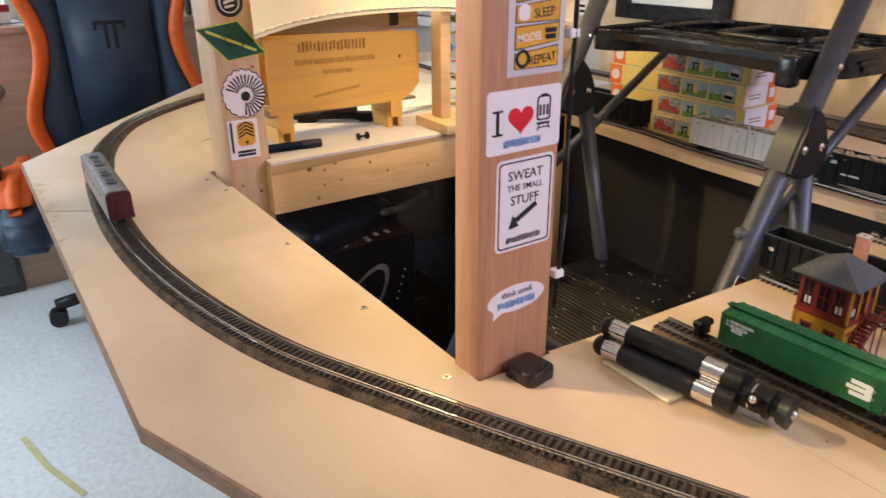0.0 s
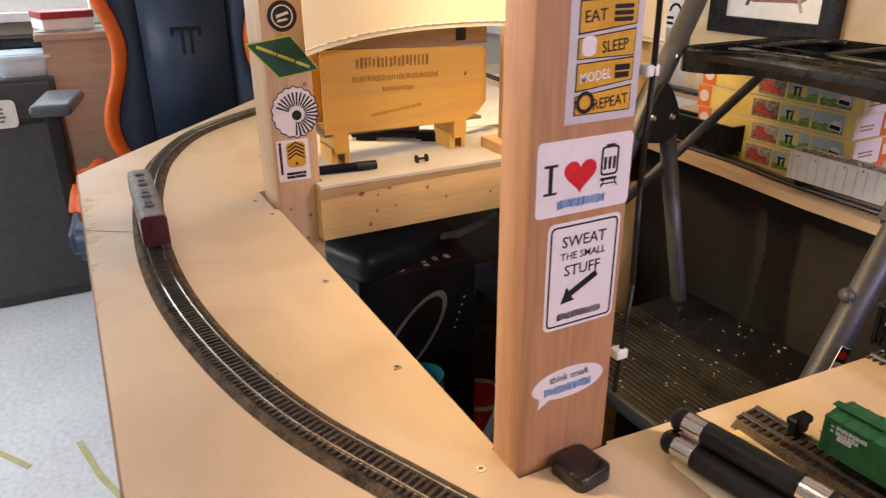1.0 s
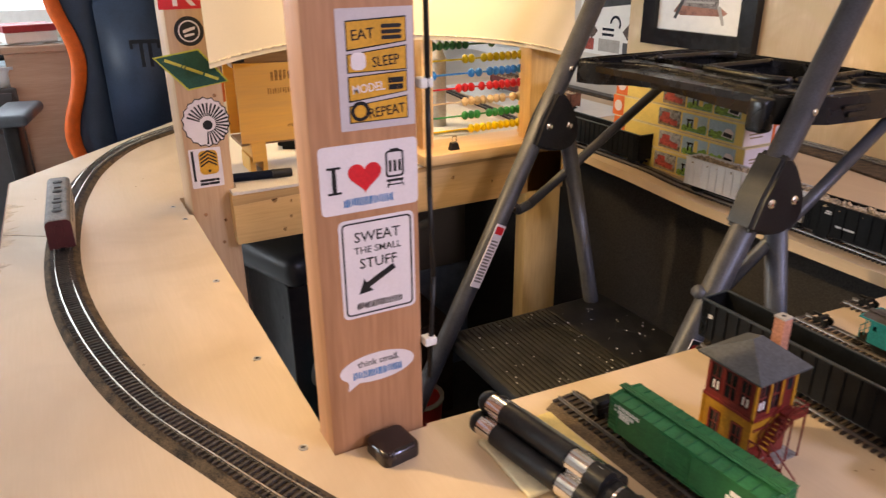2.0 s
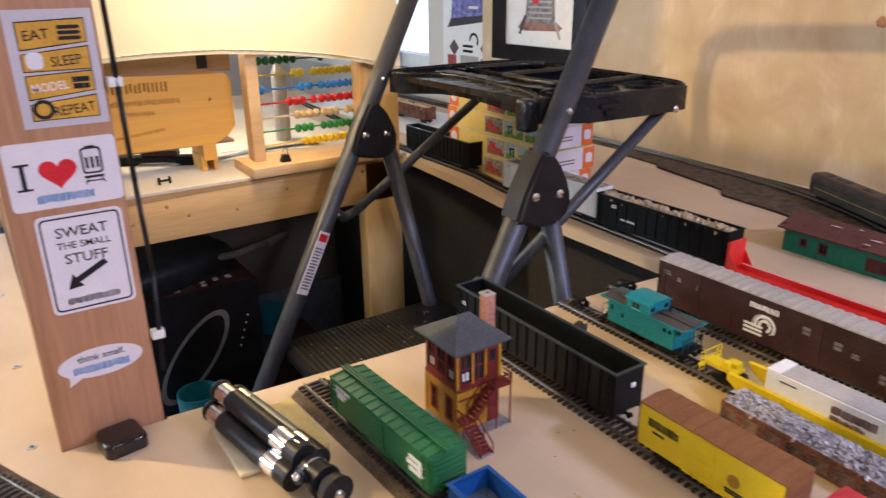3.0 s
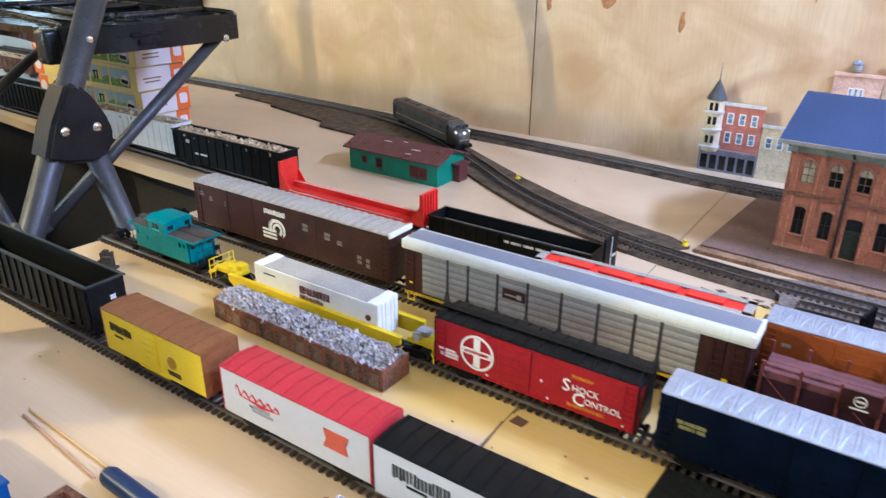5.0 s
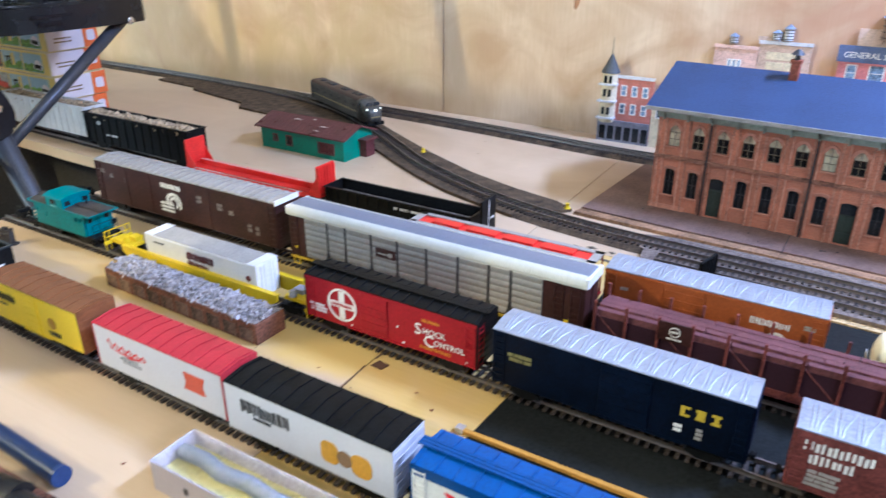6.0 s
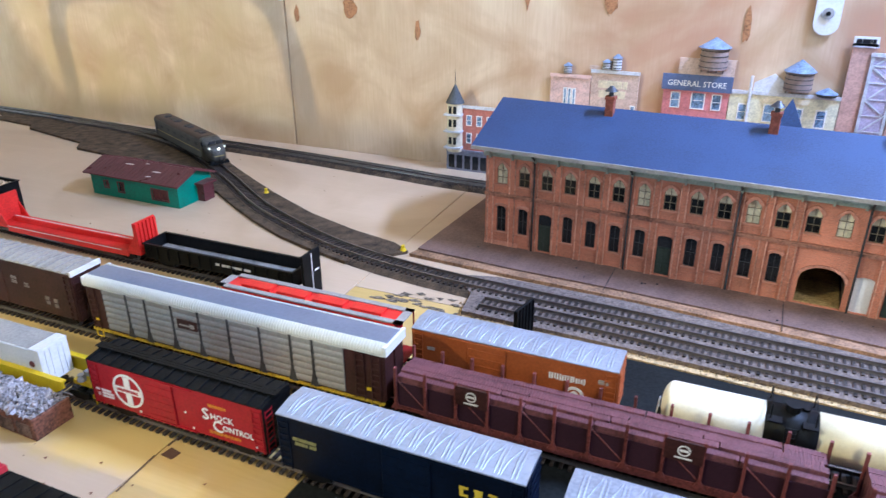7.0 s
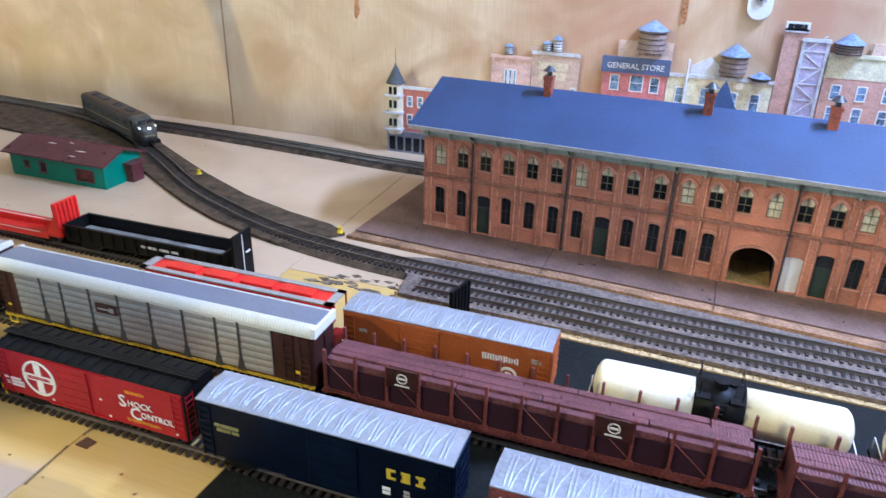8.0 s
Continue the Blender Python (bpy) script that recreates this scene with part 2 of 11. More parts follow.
CORK = mat("cork_roadbed", (0.108, 0.074, 0.043), 0.9, var=0.5, scale=70, bump=0.6, bscale=700)
TIE = mat("tie_plastic", (0.055, 0.041, 0.033), 0.6, var=0.4, scale=60)
RAIL = mat("nickel_silver_rail", (0.62, 0.58, 0.5), 0.22, 0.9, var=0.2)
BALLAST = mat("grey_ballast", (0.135, 0.105, 0.085), 0.95, var=0.9, scale=260, bump=1.0, bscale=900)
SAND = mat("tan_ballast", (0.36, 0.26, 0.13), 0.95, var=0.8, scale=230, bump=1.0, bscale=900)
CONCRETE = mat("painted_concrete_floor", (0.70, 0.73, 0.74), 0.55, var=0.10, scale=2.2, bump=0.02, bscale=60)
PITFLOOR = mat("dark_floor_mat", (0.05, 0.046, 0.042), 0.7, var=0.4, scale=5)
WALLPAINT = mat("room_wall_paint", (0.62, 0.57, 0.5), 0.8, var=0.05, scale=3)
CEIL = mat("ceiling_paint", (0.75, 0.73, 0.7), 0.85, var=0.04, scale=3)
FASCIA = mat("black_fascia_cloth", (0.040, 0.036, 0.034), 0.95, var=0.3, scale=3, bump=0.2)
BLACK = mat("black_plastic", (0.012, 0.012, 0.013), 0.4, var=0.3)
BLACKM = mat("black_model_paint", (0.006, 0.0065, 0.007), 0.5, spec=0.16, var=0.4, scale=60)
TRAYB = mat("black_moulded_plastic", (0.009, 0.009, 0.0095), 0.26, var=0.3, scale=30, rvar=0.14, spec=0.45)
GLOSSB = mat("glossy_black", (0.01, 0.01, 0.011), 0.18, var=0.2)
DARKG = mat("dark_grey_model", (0.05, 0.05, 0.052), 0.55, var=0.3)
GREYTUBE = mat("grey_powder_steel", (0.070, 0.072, 0.080), 0.42, 0.35, var=0.15)
CHROME = mat("chrome", (0.78, 0.76, 0.74), 0.12, 1.0, var=0.05)
WHITE = mat("white_paint", (0.78, 0.77, 0.74), 0.45, var=0.05)
PAPER = mat("white_sticker_paper", (0.74, 0.68, 0.70), 0.35, var=0.03)
CREAM = mat("cream_fabric", (0.76, 0.66, 0.46), 0.9, var=0.04, scale=5, bump=0.25, bscale=900)
CREAMBOX = mat("cream_carton", (0.72, 0.62, 0.36), 0.5, var=0.08)
ORANGE = mat("orange_carton", (0.75, 0.16, 0.04), 0.45, var=0.08)
YELLOWL = mat("yellow_carton", (0.74, 0.58, 0.18), 0.45, var=0.08)
INK = mat("black_ink", (0.012, 0.012, 0.014), 0.45, var=0.1)
BLUEINK = mat("blue_ink", (0.06, 0.22, 0.48), 0.45, var=0.1)
REDINK = mat("red_ink", (0.62, 0.02, 0.03), 0.4, var=0.1)
GOLDINK = mat("amber_ink", (0.64, 0.33, 0.04), 0.4, var=0.1)
GREENCARD = mat("dark_green_card", (0.012, 0.075, 0.045), 0.45, var=0.15)
GREEN = mat("green_boxcar_paint", (0.018, 0.13, 0.045), 0.42, var=0.15, scale=60)
BLUEP = mat("navy_paint", (0.002, 0.0055, 0.016), 0.45, spec=0.11, var=0.25, scale=50)
BLUEG = mat("bright_blue_paint", (0.008, 0.07, 0.26), 0.4, var=0.15)
REDP = mat("red_model_paint", (0.33, 0.010, 0.018), 0.42, spec=0.2, var=0.12)
REDB = mat("bright_red_paint", (0.72, 0.03, 0.025), 0.35, var=0.12)
REDROOF = mat("pinkish_red_roof", (0.45, 0.030, 0.045), 0.4, var=0.1)
YELP = mat("yellow_model_paint", (0.78, 0.56, 0.012), 0.4, var=0.05)
BROWNR = mat("brown_roof_paint", (0.26, 0.105, 0.04), 0.5, var=0.12)
OXIDE = mat("dark_brown_paint", (0.048, 0.018, 0.016), 0.42, var=0.25)
MAROON = mat("maroon_model_paint", (0.16, 0.045, 0.04), 0.55, var=0.3, scale=60)
PINKLOAD = mat("mauve_load", (0.150, 0.058, 0.062), 0.55, var=0.25, scale=40)
RUST = mat("rusty_brown", (0.17, 0.07, 0.04), 0.75, var=0.5, scale=45, bump=0.4)
ORNG = mat("orange_brown_paint", (0.33, 0.085, 0.022), 0.42, var=0.12)
SILVER = mat("galvanised_roof", (0.34, 0.37, 0.43), 0.40, 0.4, var=0.14, scale=60)
SILVERP = mat("silver_paint", (0.55, 0.54, 0.53), 0.32, 0.6, var=0.15)
LGREY = mat("light_grey_panel", (0.40, 0.38, 0.35), 0.45, 0.2, var=0.12)
CARWHITE = mat("cool_white_car_paint", (0.60, 0.60, 0.65), 0.42, var=0.03, scale=40)
TEAL = mat("teal_paint", (0.006, 0.19, 0.21), 0.42, var=0.15)
TEALG = mat("green_teal_card", (0.015, 0.20, 0.13), 0.5, var=0.15)
SHEDROOF = mat("shed_brown_roof", (0.11, 0.035, 0.035), 0.3, var=0.2)
TOWERY = mat("mustard_clapboard", (0.44, 0.21, 0.016), 0.55, var=0.15)
TOWERR = mat("oxide_red_trim", (0.17, 0.02, 0.016), 0.5, var=0.2)
SLATE = mat("slate_grey_roof", (0.075, 0.08, 0.085), 0.6, var=0.2)
BLUESLATE = mat("grey_blue_slate_roof", (0.034, 0.057, 0.125), 0.62, var=0.18, scale=16, bump=0.15, bscale=600)
BRICK = bricks("depot_brick")
BRICKTRIM = mat("brick_red_trim", (0.52, 0.235, 0.155), 0.75, var=0.2)
CORNICE = mat("pale_green_cornice", (0.36, 0.40, 0.32), 0.6, var=0.15)
PLATFORM = mat("brown_platform", (0.19, 0.12, 0.095), 0.7, var=0.2, scale=30, bump=0.3)
PANE = mat("dark_window_pane", (0.02, 0.022, 0.025), 0.12, var=0.3)
LITPANE = mat("cream_blind_pane", (0.78, 0.71, 0.50), 0.5, var=0.15)
DOORG = mat("dark_green_door", (0.035, 0.05, 0.038), 0.5, var=0.2)
TANKW = mat("cream_white_tank", (0.88, 0.80, 0.58), 0.35, var=0.05)
STONES = mat("silver_scrap", (0.28, 0.26, 0.26), 0.45, 0.15, var=0.9, scale=120, bump=0.8)
CHIPS = mat("tan_scrap_load", (0.42, 0.32, 0.2), 0.7, var=0.9, scale=150, bump=0.8)
CHAIRB = mat("navy_leatherette", (0.034, 0.058, 0.105), 0.42, var=0.2, scale=8, bump=0.1, bscale=500)
CHAIRO = mat("orange_leatherette", (0.75, 0.13, 0.02), 0.45, var=0.1)
CREAMPAD = mat("cream_foam_pad", (0.74, 0.66, 0.44), 0.8, var=0.06)
STEEL = mat("zinc_screw", (0.5, 0.48, 0.44), 0.35, 0.9)
GLASS = mat("clear_glass", (0.9, 0.9, 0.9), 0.05, trans=1.0, bump=0)
BUILD = {k: mat("printed_" + k, c, 0.5, var=0.15, scale=90) for k, c in dict(
    red=(0.52, 0.19, 0.15), cream=(0.66, 0.58, 0.40), pink=(0.66, 0.45, 0.38), tan=(0.58, 0.43, 0.34),
    rose=(0.58, 0.22, 0.23), pale=(0.72, 0.68, 0.48), violet=(0.48, 0.42, 0.54), brick=(0.54, 0.33, 0.26), grey=(0.58, 0.58, 0.60), blue=(0.10, 0.13, 0.23), wood=(0.27, 0.2, 0.17)).items()}

# ---- building blocks ----
T = 0.85          # table top
YARD = T + 0.0055  # rail top in the yard
CORKED = T + 0.0105  # rail top on cork roadbed


def thing(name, loc=(0, 0, 0), rz=0.0, label="", category="", group="", kind=""):
    ob = new(name)
    ob.matrix_world = pose(*loc, 0, 0, rz)
    return tagged(ob, label, category, group, kind)


def part(name, bm, material, parent=None, label="", at=None, smooth=False):
    """Links a bmesh (or a ready mesh) as one mesh object under a thing or a part."""
    if isinstance(bm, bmesh.types.BMesh):
        bmesh.ops.recalc_face_normals(bm, faces=bm.faces[:])
        me = bpy.data.meshes.new(name)
        bm.to_mesh(me)
        bm.free()
        for p in me.polygons:
            p.use_smooth = True
        if not smooth:
            me.set_sharp_from_angle(angle=radians(34))
    else:
        me = bm
    if material and not me.materials:
        me.materials.append(material)
    ob = new(name, me)
    if parent:
        ob.parent = parent
    if at is not None:
        ob.matrix_basis = at if isinstance(at, Matrix) else Matrix.Translation(at)
    if label:
        ob["label"] = label
    return ob


def each(name, boxes, material, parent, label=""):
    """A part for every box of a list."""
    for q in boxes:
        part(name, add_boxes(BM(), [q]), material, parent, label)


def solo(name, bm, material, label, category, kind="", group="", smooth=False, at=None):
    """A thing that is one mesh."""
    return tagged(part(name, bm, material, smooth=smooth, at=at), label, category, group, kind)


def BM():
    return bmesh.new()


def box(bm, x0, x1, y0, y1, z0, z1, bev=0.0, seg=1):
    m = Matrix.Translation(((x0 + x1) / 2, (y0 + y1) / 2, (z0 + z1) / 2)) @ Matrix.Diagonal((abs(x1 - x0), abs(y1 - y0), abs(z1 - z0), 1))
    vs = bmesh.ops.create_cube(bm, size=1, matrix=m)["verts"]
    if bev:
        es = {e for v in vs for e in v.link_edges}
        bmesh.ops.bevel(bm, geom=list(es), offset=bev, segments=seg, affect="EDGES", profile=0.5)
    return bm


def cyl(bm, p0, p1, r0, r1=None, seg=12):
    p0, p1 = Vector(p0), Vector(p1)
    d = p1 - p0
    m = Matrix.Translation((p0 + p1) / 2) @ d.to_track_quat("Z", "Y").to_matrix().to_4x4()
    bmesh.ops.create_cone(bm, cap_ends=True, segments=seg, radius1=r0, radius2=r0 if r1 is None else r1, depth=d.length, matrix=m)
    return bm


def ball(bm, c, r, u=10, v=6, sc=(1, 1, 1)):
    bmesh.ops.create_uvsphere(bm, u_segments=u, v_segments=v, radius=r, matrix=Matrix.Translation(c) @ Matrix.Diagonal((*sc, 1)))
    return bm


def tube(bm, pts, r, seg=10):
    for a, b in zip(pts, pts[1:]):
        cyl(bm, a, b, r, seg=seg)
    for p in pts[1:-1]:
        ball(bm, p, r, seg, 6)
    return bm


def FX(o=(0, 0, 0)):
    """Flat work on a face that looks to +x: u along y, v up."""
    return Matrix(((0, 0, 1, o[0]), (1, 0, 0, o[1]), (0, 1, 0, o[2]), (0, 0, 0, 1)))


def FY(o=(0, 0, 0)):
    """Flat work on a face that looks to -y: u along x, v up."""
    return Matrix(((1, 0, 0, o[0]), (0, 0, -1, o[1]), (0, 1, 0, o[2]), (0, 0, 0, 1)))


def poly(bm, pts, m, th):
    """An extruded flat outline, lying on the frame m, th thick."""
    a = [bm.verts.new(m @ Vector((u, v, 0))) for u, v in pts]
    b = [bm.verts.new(m @ Vector((u, v, th))) for u, v in pts]
    n = len(pts)
    bm.faces.new(a[::-1])
    bm.faces.new(b)
    for i in range(n):
        bm.faces.new((a[i], a[(i + 1) % n], b[(i + 1) % n], b[i]))
    return bm


def rect(u0, u1, v0, v1):
    return [(u0, v0), (u1, v0), (u1, v1), (u0, v1)]


def rrect(u0, u1, v0, v1, r, n=4):
    out = []
    for cx, cy, a0 in ((u1 - r, v0 + r, -90), (u1 - r, v1 - r, 0), (u0 + r, v1 - r, 90), (u0 + r, v0 + r, 180)):
        out += [(cx + r * math.cos(radians(a0 + 90 * i / n)), cy + r * math.sin(radians(a0 + 90 * i / n))) for i in range(n + 1)]
    return out


def disc(u, v, r, n=20, s=1.0):
    return [(u + r * math.cos(2 * math.pi * i / n), v + s * r * math.sin(2 * math.pi * i / n)) for i in range(n)]


def frame_strip(bm, pts_out, pts_in, m, th):
    """A closed flat ring between two outlines of equal count."""
    n = len(pts_out)
    o = [[bm.verts.new(m @ Vector((u, v, w))) for u, v in pts_out] for w in (0, th)]
    i_ = [[bm.verts.new(m @ Vector((u, v, w))) for u, v in pts_in] for w in (0, th)]
    for k in range(n):
        j = (k + 1) % n
        bm.faces.new((o[1][k], o[1][j], i_[1][j], i_[1][k]))
        bm.faces.new((o[0][k], o[0][j], o[1][j], o[1][k]))
        bm.faces.new((i_[0][k], i_[0][j], i_[1][j], i_[1][k]))
        bm.faces.new((o[0][k], o[0][j], i_[0][j], i_[0][k]))
    return bm


def holed(outer, holes, m, th):
    """A slab with openings that go through it."""
    bm = BM()
    edges = []
    for loop in (outer, *holes):
        vs = [bm.verts.new((u, v, 0)) for u, v in loop]
        edges += [bm.edges.new((vs[i], vs[(i + 1) % len(vs)])) for i in range(len(vs))]
    bmesh.ops.triangle_fill(bm, use_beauty=True, use_dissolve=False, edges=edges)
    faces = bm.faces[:]
    ex = bmesh.ops.extrude_face_region(bm, geom=faces)
    bmesh.ops.translate(bm, verts=[v for v in ex["geom"] if isinstance(v, bmesh.types.BMVert)], vec=(0, 0, th))
    bm.transform(m)
    return bm


def letters(body, size, m, th=0.0002, align="CENTER", squeeze=1.0):
    """Raised lettering as a mesh."""
    c = bpy.data.curves.new("lettering", "FONT")
    c.body, c.size, c.extrude, c.align_x, c.resolution_u, c.offset = body, size, th, align, 2, size * 0.006
    ob = bpy.data.objects.new("lettering", c)
    scene.collection.objects.link(ob)
    dg = bpy.context.evaluated_depsgraph_get()
    me = bpy.data.meshes.new_from_object(ob.evaluated_get(dg))
    bpy.data.objects.remove(ob)
    bpy.data.curves.remove(c)
    me.transform(m @ Matrix.Diagonal((squeeze, 1, 1, 1)))
    return me


def bars(bm, m, u0, v0, w, h, rows=1, gap=0.35, seed=1, th=0.0003, words=3):
    """Unreadable writing: rows of plain bars of a word's length."""
    rnd = random.Random(seed)
    rh = h / (rows + gap * (rows - 1))
    for r in range(rows):
        v = v0 + (rows - 1 - r) * rh * (1 + gap)
        u = u0 + (rnd.uniform(0, 0.1 * w) if rows > 1 else 0)
        end = u0 + w - (rnd.uniform(0, 0.15 * w) if rows > 1 else 0)
        n = words
        cuts = sorted(rnd.uniform(0.15, 0.85) for _ in range(n - 1))
        prev = 0.0
        for c in (*cuts, 1.0):
            a, b = u + prev * (end - u), u + c * (end - u) - 0.02 * w
            if b - a > 0.03 * w:
                poly(bm, rect(a, b, v, v + rh), m, th)
            prev = c
    return bm


def blocks(bm, m, u0, v0, w, h, n, seed=1, th=0.0004):
    """A brand word as a row of plain upright bars, two to a letter's width."""
    rnd = random.Random(seed)
    step = w / n
    for i in range(n):
        a = u0 + (i + 0.05) * step
        for k in (0.0, 0.48):
            lo, hi = v0 + h * rnd.choice((0.0, 0.0, 0.12)), v0 + h * rnd.choice((1.0, 1.0, 0.86))
            poly(bm, rect(a + k * step, a + (k + rnd.uniform(0.24, 0.36)) * step, lo, hi), m, th)
    return bm


def spline(pts, step):
    """Evenly stepped points and headings along a smooth line through the given points."""
    p = [Vector(q) for q in pts]
    p = [p[0] * 2 - p[1], *p, p[-1] * 2 - p[-2]]
    raw = []
    for i in range(1, len(p) - 2):
        for k in range(40):
            t = k / 40
            a, b, c, d = p[i - 1:i + 3]
            raw.append(0.5 * (2 * b + (c - a) * t + (2 * a - 5 * b + 4 * c - d) * t * t + (3 * b - a - 3 * c + d) * t ** 3))
    raw.append(p[-2])
    out, acc = [raw[0]], 0.0
    for a, b in zip(raw, raw[1:]):
        L = (b - a).length
        while acc + L >= step * len(out):
            out.append(a.lerp(b, (step * len(out) - acc) / L))
        acc += L
    return out


def sweep(bm, line, prof, z0):
    """Sweeps a profile of (sideways, up) along a line on the plan."""
    rings = []
    for i, p in enumerate(line):
        d = (line[min(i + 1, len(line) - 1)] - line[max(i - 1, 0)]).normalized()
        n = Vector((-d.y, d.x))
        rings.append([bm.verts.new((p.x + n.x * s, p.y + n.y * s, z0 + h)) for s, h in prof])
    k = len(prof)
    for a, b in zip(rings, rings[1:]):
        for j in range(k):
            bm.faces.new((a[j], a[(j + 1) % k], b[(j + 1) % k], b[j]))
    bm.faces.new(rings[0])
    bm.faces.new(rings[-1][::-1])
    return bm


def add_boxes(bm, items):
    for x0, x1, y0, y1, z0, z1 in items:
        box(bm, x0, x1, y0, y1, z0, z1)
    return bm


# ---- room ----
solo("floor", box(BM(), -3.5, 2.6, -2.2, 2.0, -0.08, 0.0), CONCRETE, "pale blue-grey painted concrete garage floor", "floor", "structure")
b = BM()
for pts in ([(-1.95, 0.02), (-1.78, 0.06), (-1.62, 0.12)], [(-2.15, -0.28), (-1.9, -0.1)], [(-2.4, -0.2), (-2.36, -0.32)]):
    for (xa, ya), (xb, yb) in zip(pts, pts[1:]):
        d = Vector((xb - xa, yb - ya)).normalized() * 0.008
        poly(b, [(xa - d.y, ya + d.x), (xa + d.y, ya - d.x), (xb + d.y, yb - d.x), (xb - d.y, yb + d.x)], pose(0, 0, 0.0015), 0.001)
solo("floor_paint_streak", b, mat("yellow_floor_streak", (0.55, 0.52, 0.25), 0.6), "faded yellow paint streaks on the concrete floor", "paint mark", "structure")
solo("ceiling", box(BM(), -3.5, 2.6, -2.2, 2.0, 2.4, 2.48), CEIL, "plain off-white ceiling", "ceiling", "structure")
# opening for the added, unseen south window
solo("wall_south", holed(rect(-3.5, 2.6, 0, 2.4), [rect(-3.01, -2.09, 1.04, 1.96)], FY((0, -2.2, 0)), 0.08), WALLPAINT, "plain painted wall", "wall", "structure")
solo("wall_north", holed(rect(-3.33, 2.52, 0, 2.4), [rect(-2.95, -2.03, 0.93, 1.95)], FY((0, 1.96, 0)), 0.12), WALLPAINT, "plain painted wall behind the plywood backdrop", "wall", "structure")
solo("wall_east", box(BM(), 2.52, 2.6, -2.2, 1.84, 0, 2.4), WALLPAINT, "plain painted wall", "wall", "structure")
# the far wall has two windows
part_wall = holed(rect(-2.2, 1.84, 0, 2.4), [rect(-1.1, 0.5, 1.02, 2.05)], FX((-3.42, 0, 0)), 0.09)
solo("wall_west", part_wall, WALLPAINT, "painted wall with one bright window", "wall", "structure")
DAY = glow("daylight_beyond", (0.75, 0.88, 1.0), 2.6)
solo("backdrop", box(BM(), -3.9, -3.88, -2.0, 2.0, 0.6, 2.4), DAY, "bright overcast daylight outside the windows", "sky", "structure")


def sweep_curtain():
    """One wavy sheet of cloth."""
    b = BM()
    rows = []
    for z in (0.95, 2.1):
        rows.append([b.verts.new((-2.43 + i * 0.003, 1.81 + 0.010 * math.sin(i * 1.05), z)) for i in range(56)] + [b.verts.new((-2.43 + i * 0.003, 1.814 + 0.010 * math.sin(i * 1.05), z)) for i in range(55, -1, -1)])
    n = len(rows[0])
    for i in range(n):
        b.faces.new((rows[0][i], rows[0][(i + 1) % n], rows[1][(i + 1) % n], rows[1][i]))
    return b


def window(name, o, rz, w, z0, z1):
    """A framed window; its own y runs along the wall, x points into the room."""
    g = thing(name, o, rz, label="white-framed window full of bluish daylight", category="window", kind="structure")
    b = BM()
    frame_strip(b, rect(-w, w, z0, z1), rect(-w + 0.05, w - 0.05, z0 + 0.05, z1 - 0.05), FX(), 0.06)
    box(b, 0, 0.05, -0.02, 0.02, z0 + 0.04, z1 - 0.04)
    part("window_frame", b, WHITE, g)
    pn = part("pane", box(BM(), 0.02, 0.024, -w + 0.045, w - 0.045, z0 + 0.045, z1 - 0.045), GLASS, g)
    pn.visible_shadow = False
    part("window_sill", box(BM(), 0.03, 0.14, -w - 0.04, w + 0.04, z0 - 0.03, z0), WHITE, g)


window("window_1", (-3.39, -0.3, 0), 0, 0.8, 1.02, 2.05)
window("window_2", (-2.49, 1.93, 0), -90, 0.46, 0.93, 1.95)
# unseen window, added to go with the bluish fill from the south
window("added_window_south", (-2.55, -2.26, 0), 90, 0.46, 1.04, 1.96)
# glowing sheet added behind that unseen south window
solo("added_glow_south", box(BM(), -3.4, -1.7, -2.5, -2.48, 0.6, 2.4), DAY, "bright glowing sheet outside the added, unseen south window", "sky", "structure")
solo("backdrop_sky", box(BM(), -3.3, -1.7, 2.25, 2.27, 0.6, 2.4), DAY, "bright overcast daylight outside the side window", "sky", "structure")
b = sweep_curtain()
solo("curtain", b, mat("pale_blue_curtain", (0.20, 0.40, 0.6), 0.9), "pale blue curtain hanging beside the window", "curtain", smooth=True)

# plywood backdrop along the yard
back = thing("backdrop_board", label="tall stained plywood backdrop board with a vertical seam", category="wall panel", kind="structure")
part("panel", box(BM(), -1.62, -0.2515, 1.768, 1.786, 0.4, 2.0), PLY_WALL, back)
part("panel", box(BM(), -0.2485, 1.0, 1.769, 1.787, 0.4, 2.0), PLY_WALL, back)
part("panel", box(BM(), 1.003, 2.4, 1.768, 1.786, 0.4, 2.0), PLY_WALL, back)
KNOT = mat("dark_knot", (0.34, 0.165, 0.075), 0.5, var=0.4, scale=90)
b = BM()
for i, (x, z, w, h) in enumerate(((-0.116, 1.107, 0.016, 0.02), (-0.225, 1.092, 0.006, 0.018), (0.012, 1.074, 0.006, 0.022), (0.33, 1.13, 0.012, 0.02), (0.52, 1.105, 0.007, 0.03), (0.2, 1.14, 0.006, 0.03), (-0.48, 1.16, 0.012, 0.012))):
    rnd = random.Random(i)
    poly(b, [(x + w * rnd.uniform(0.6, 1) * math.cos(a * 0.524), z + h * rnd.uniform(0.6, 1) * math.sin(a * 0.524)) for a in range(12)], FY((0, 1.7682, 0)), 0.0003)
part("knot", b, KNOT, back, "dark brown wood knots")
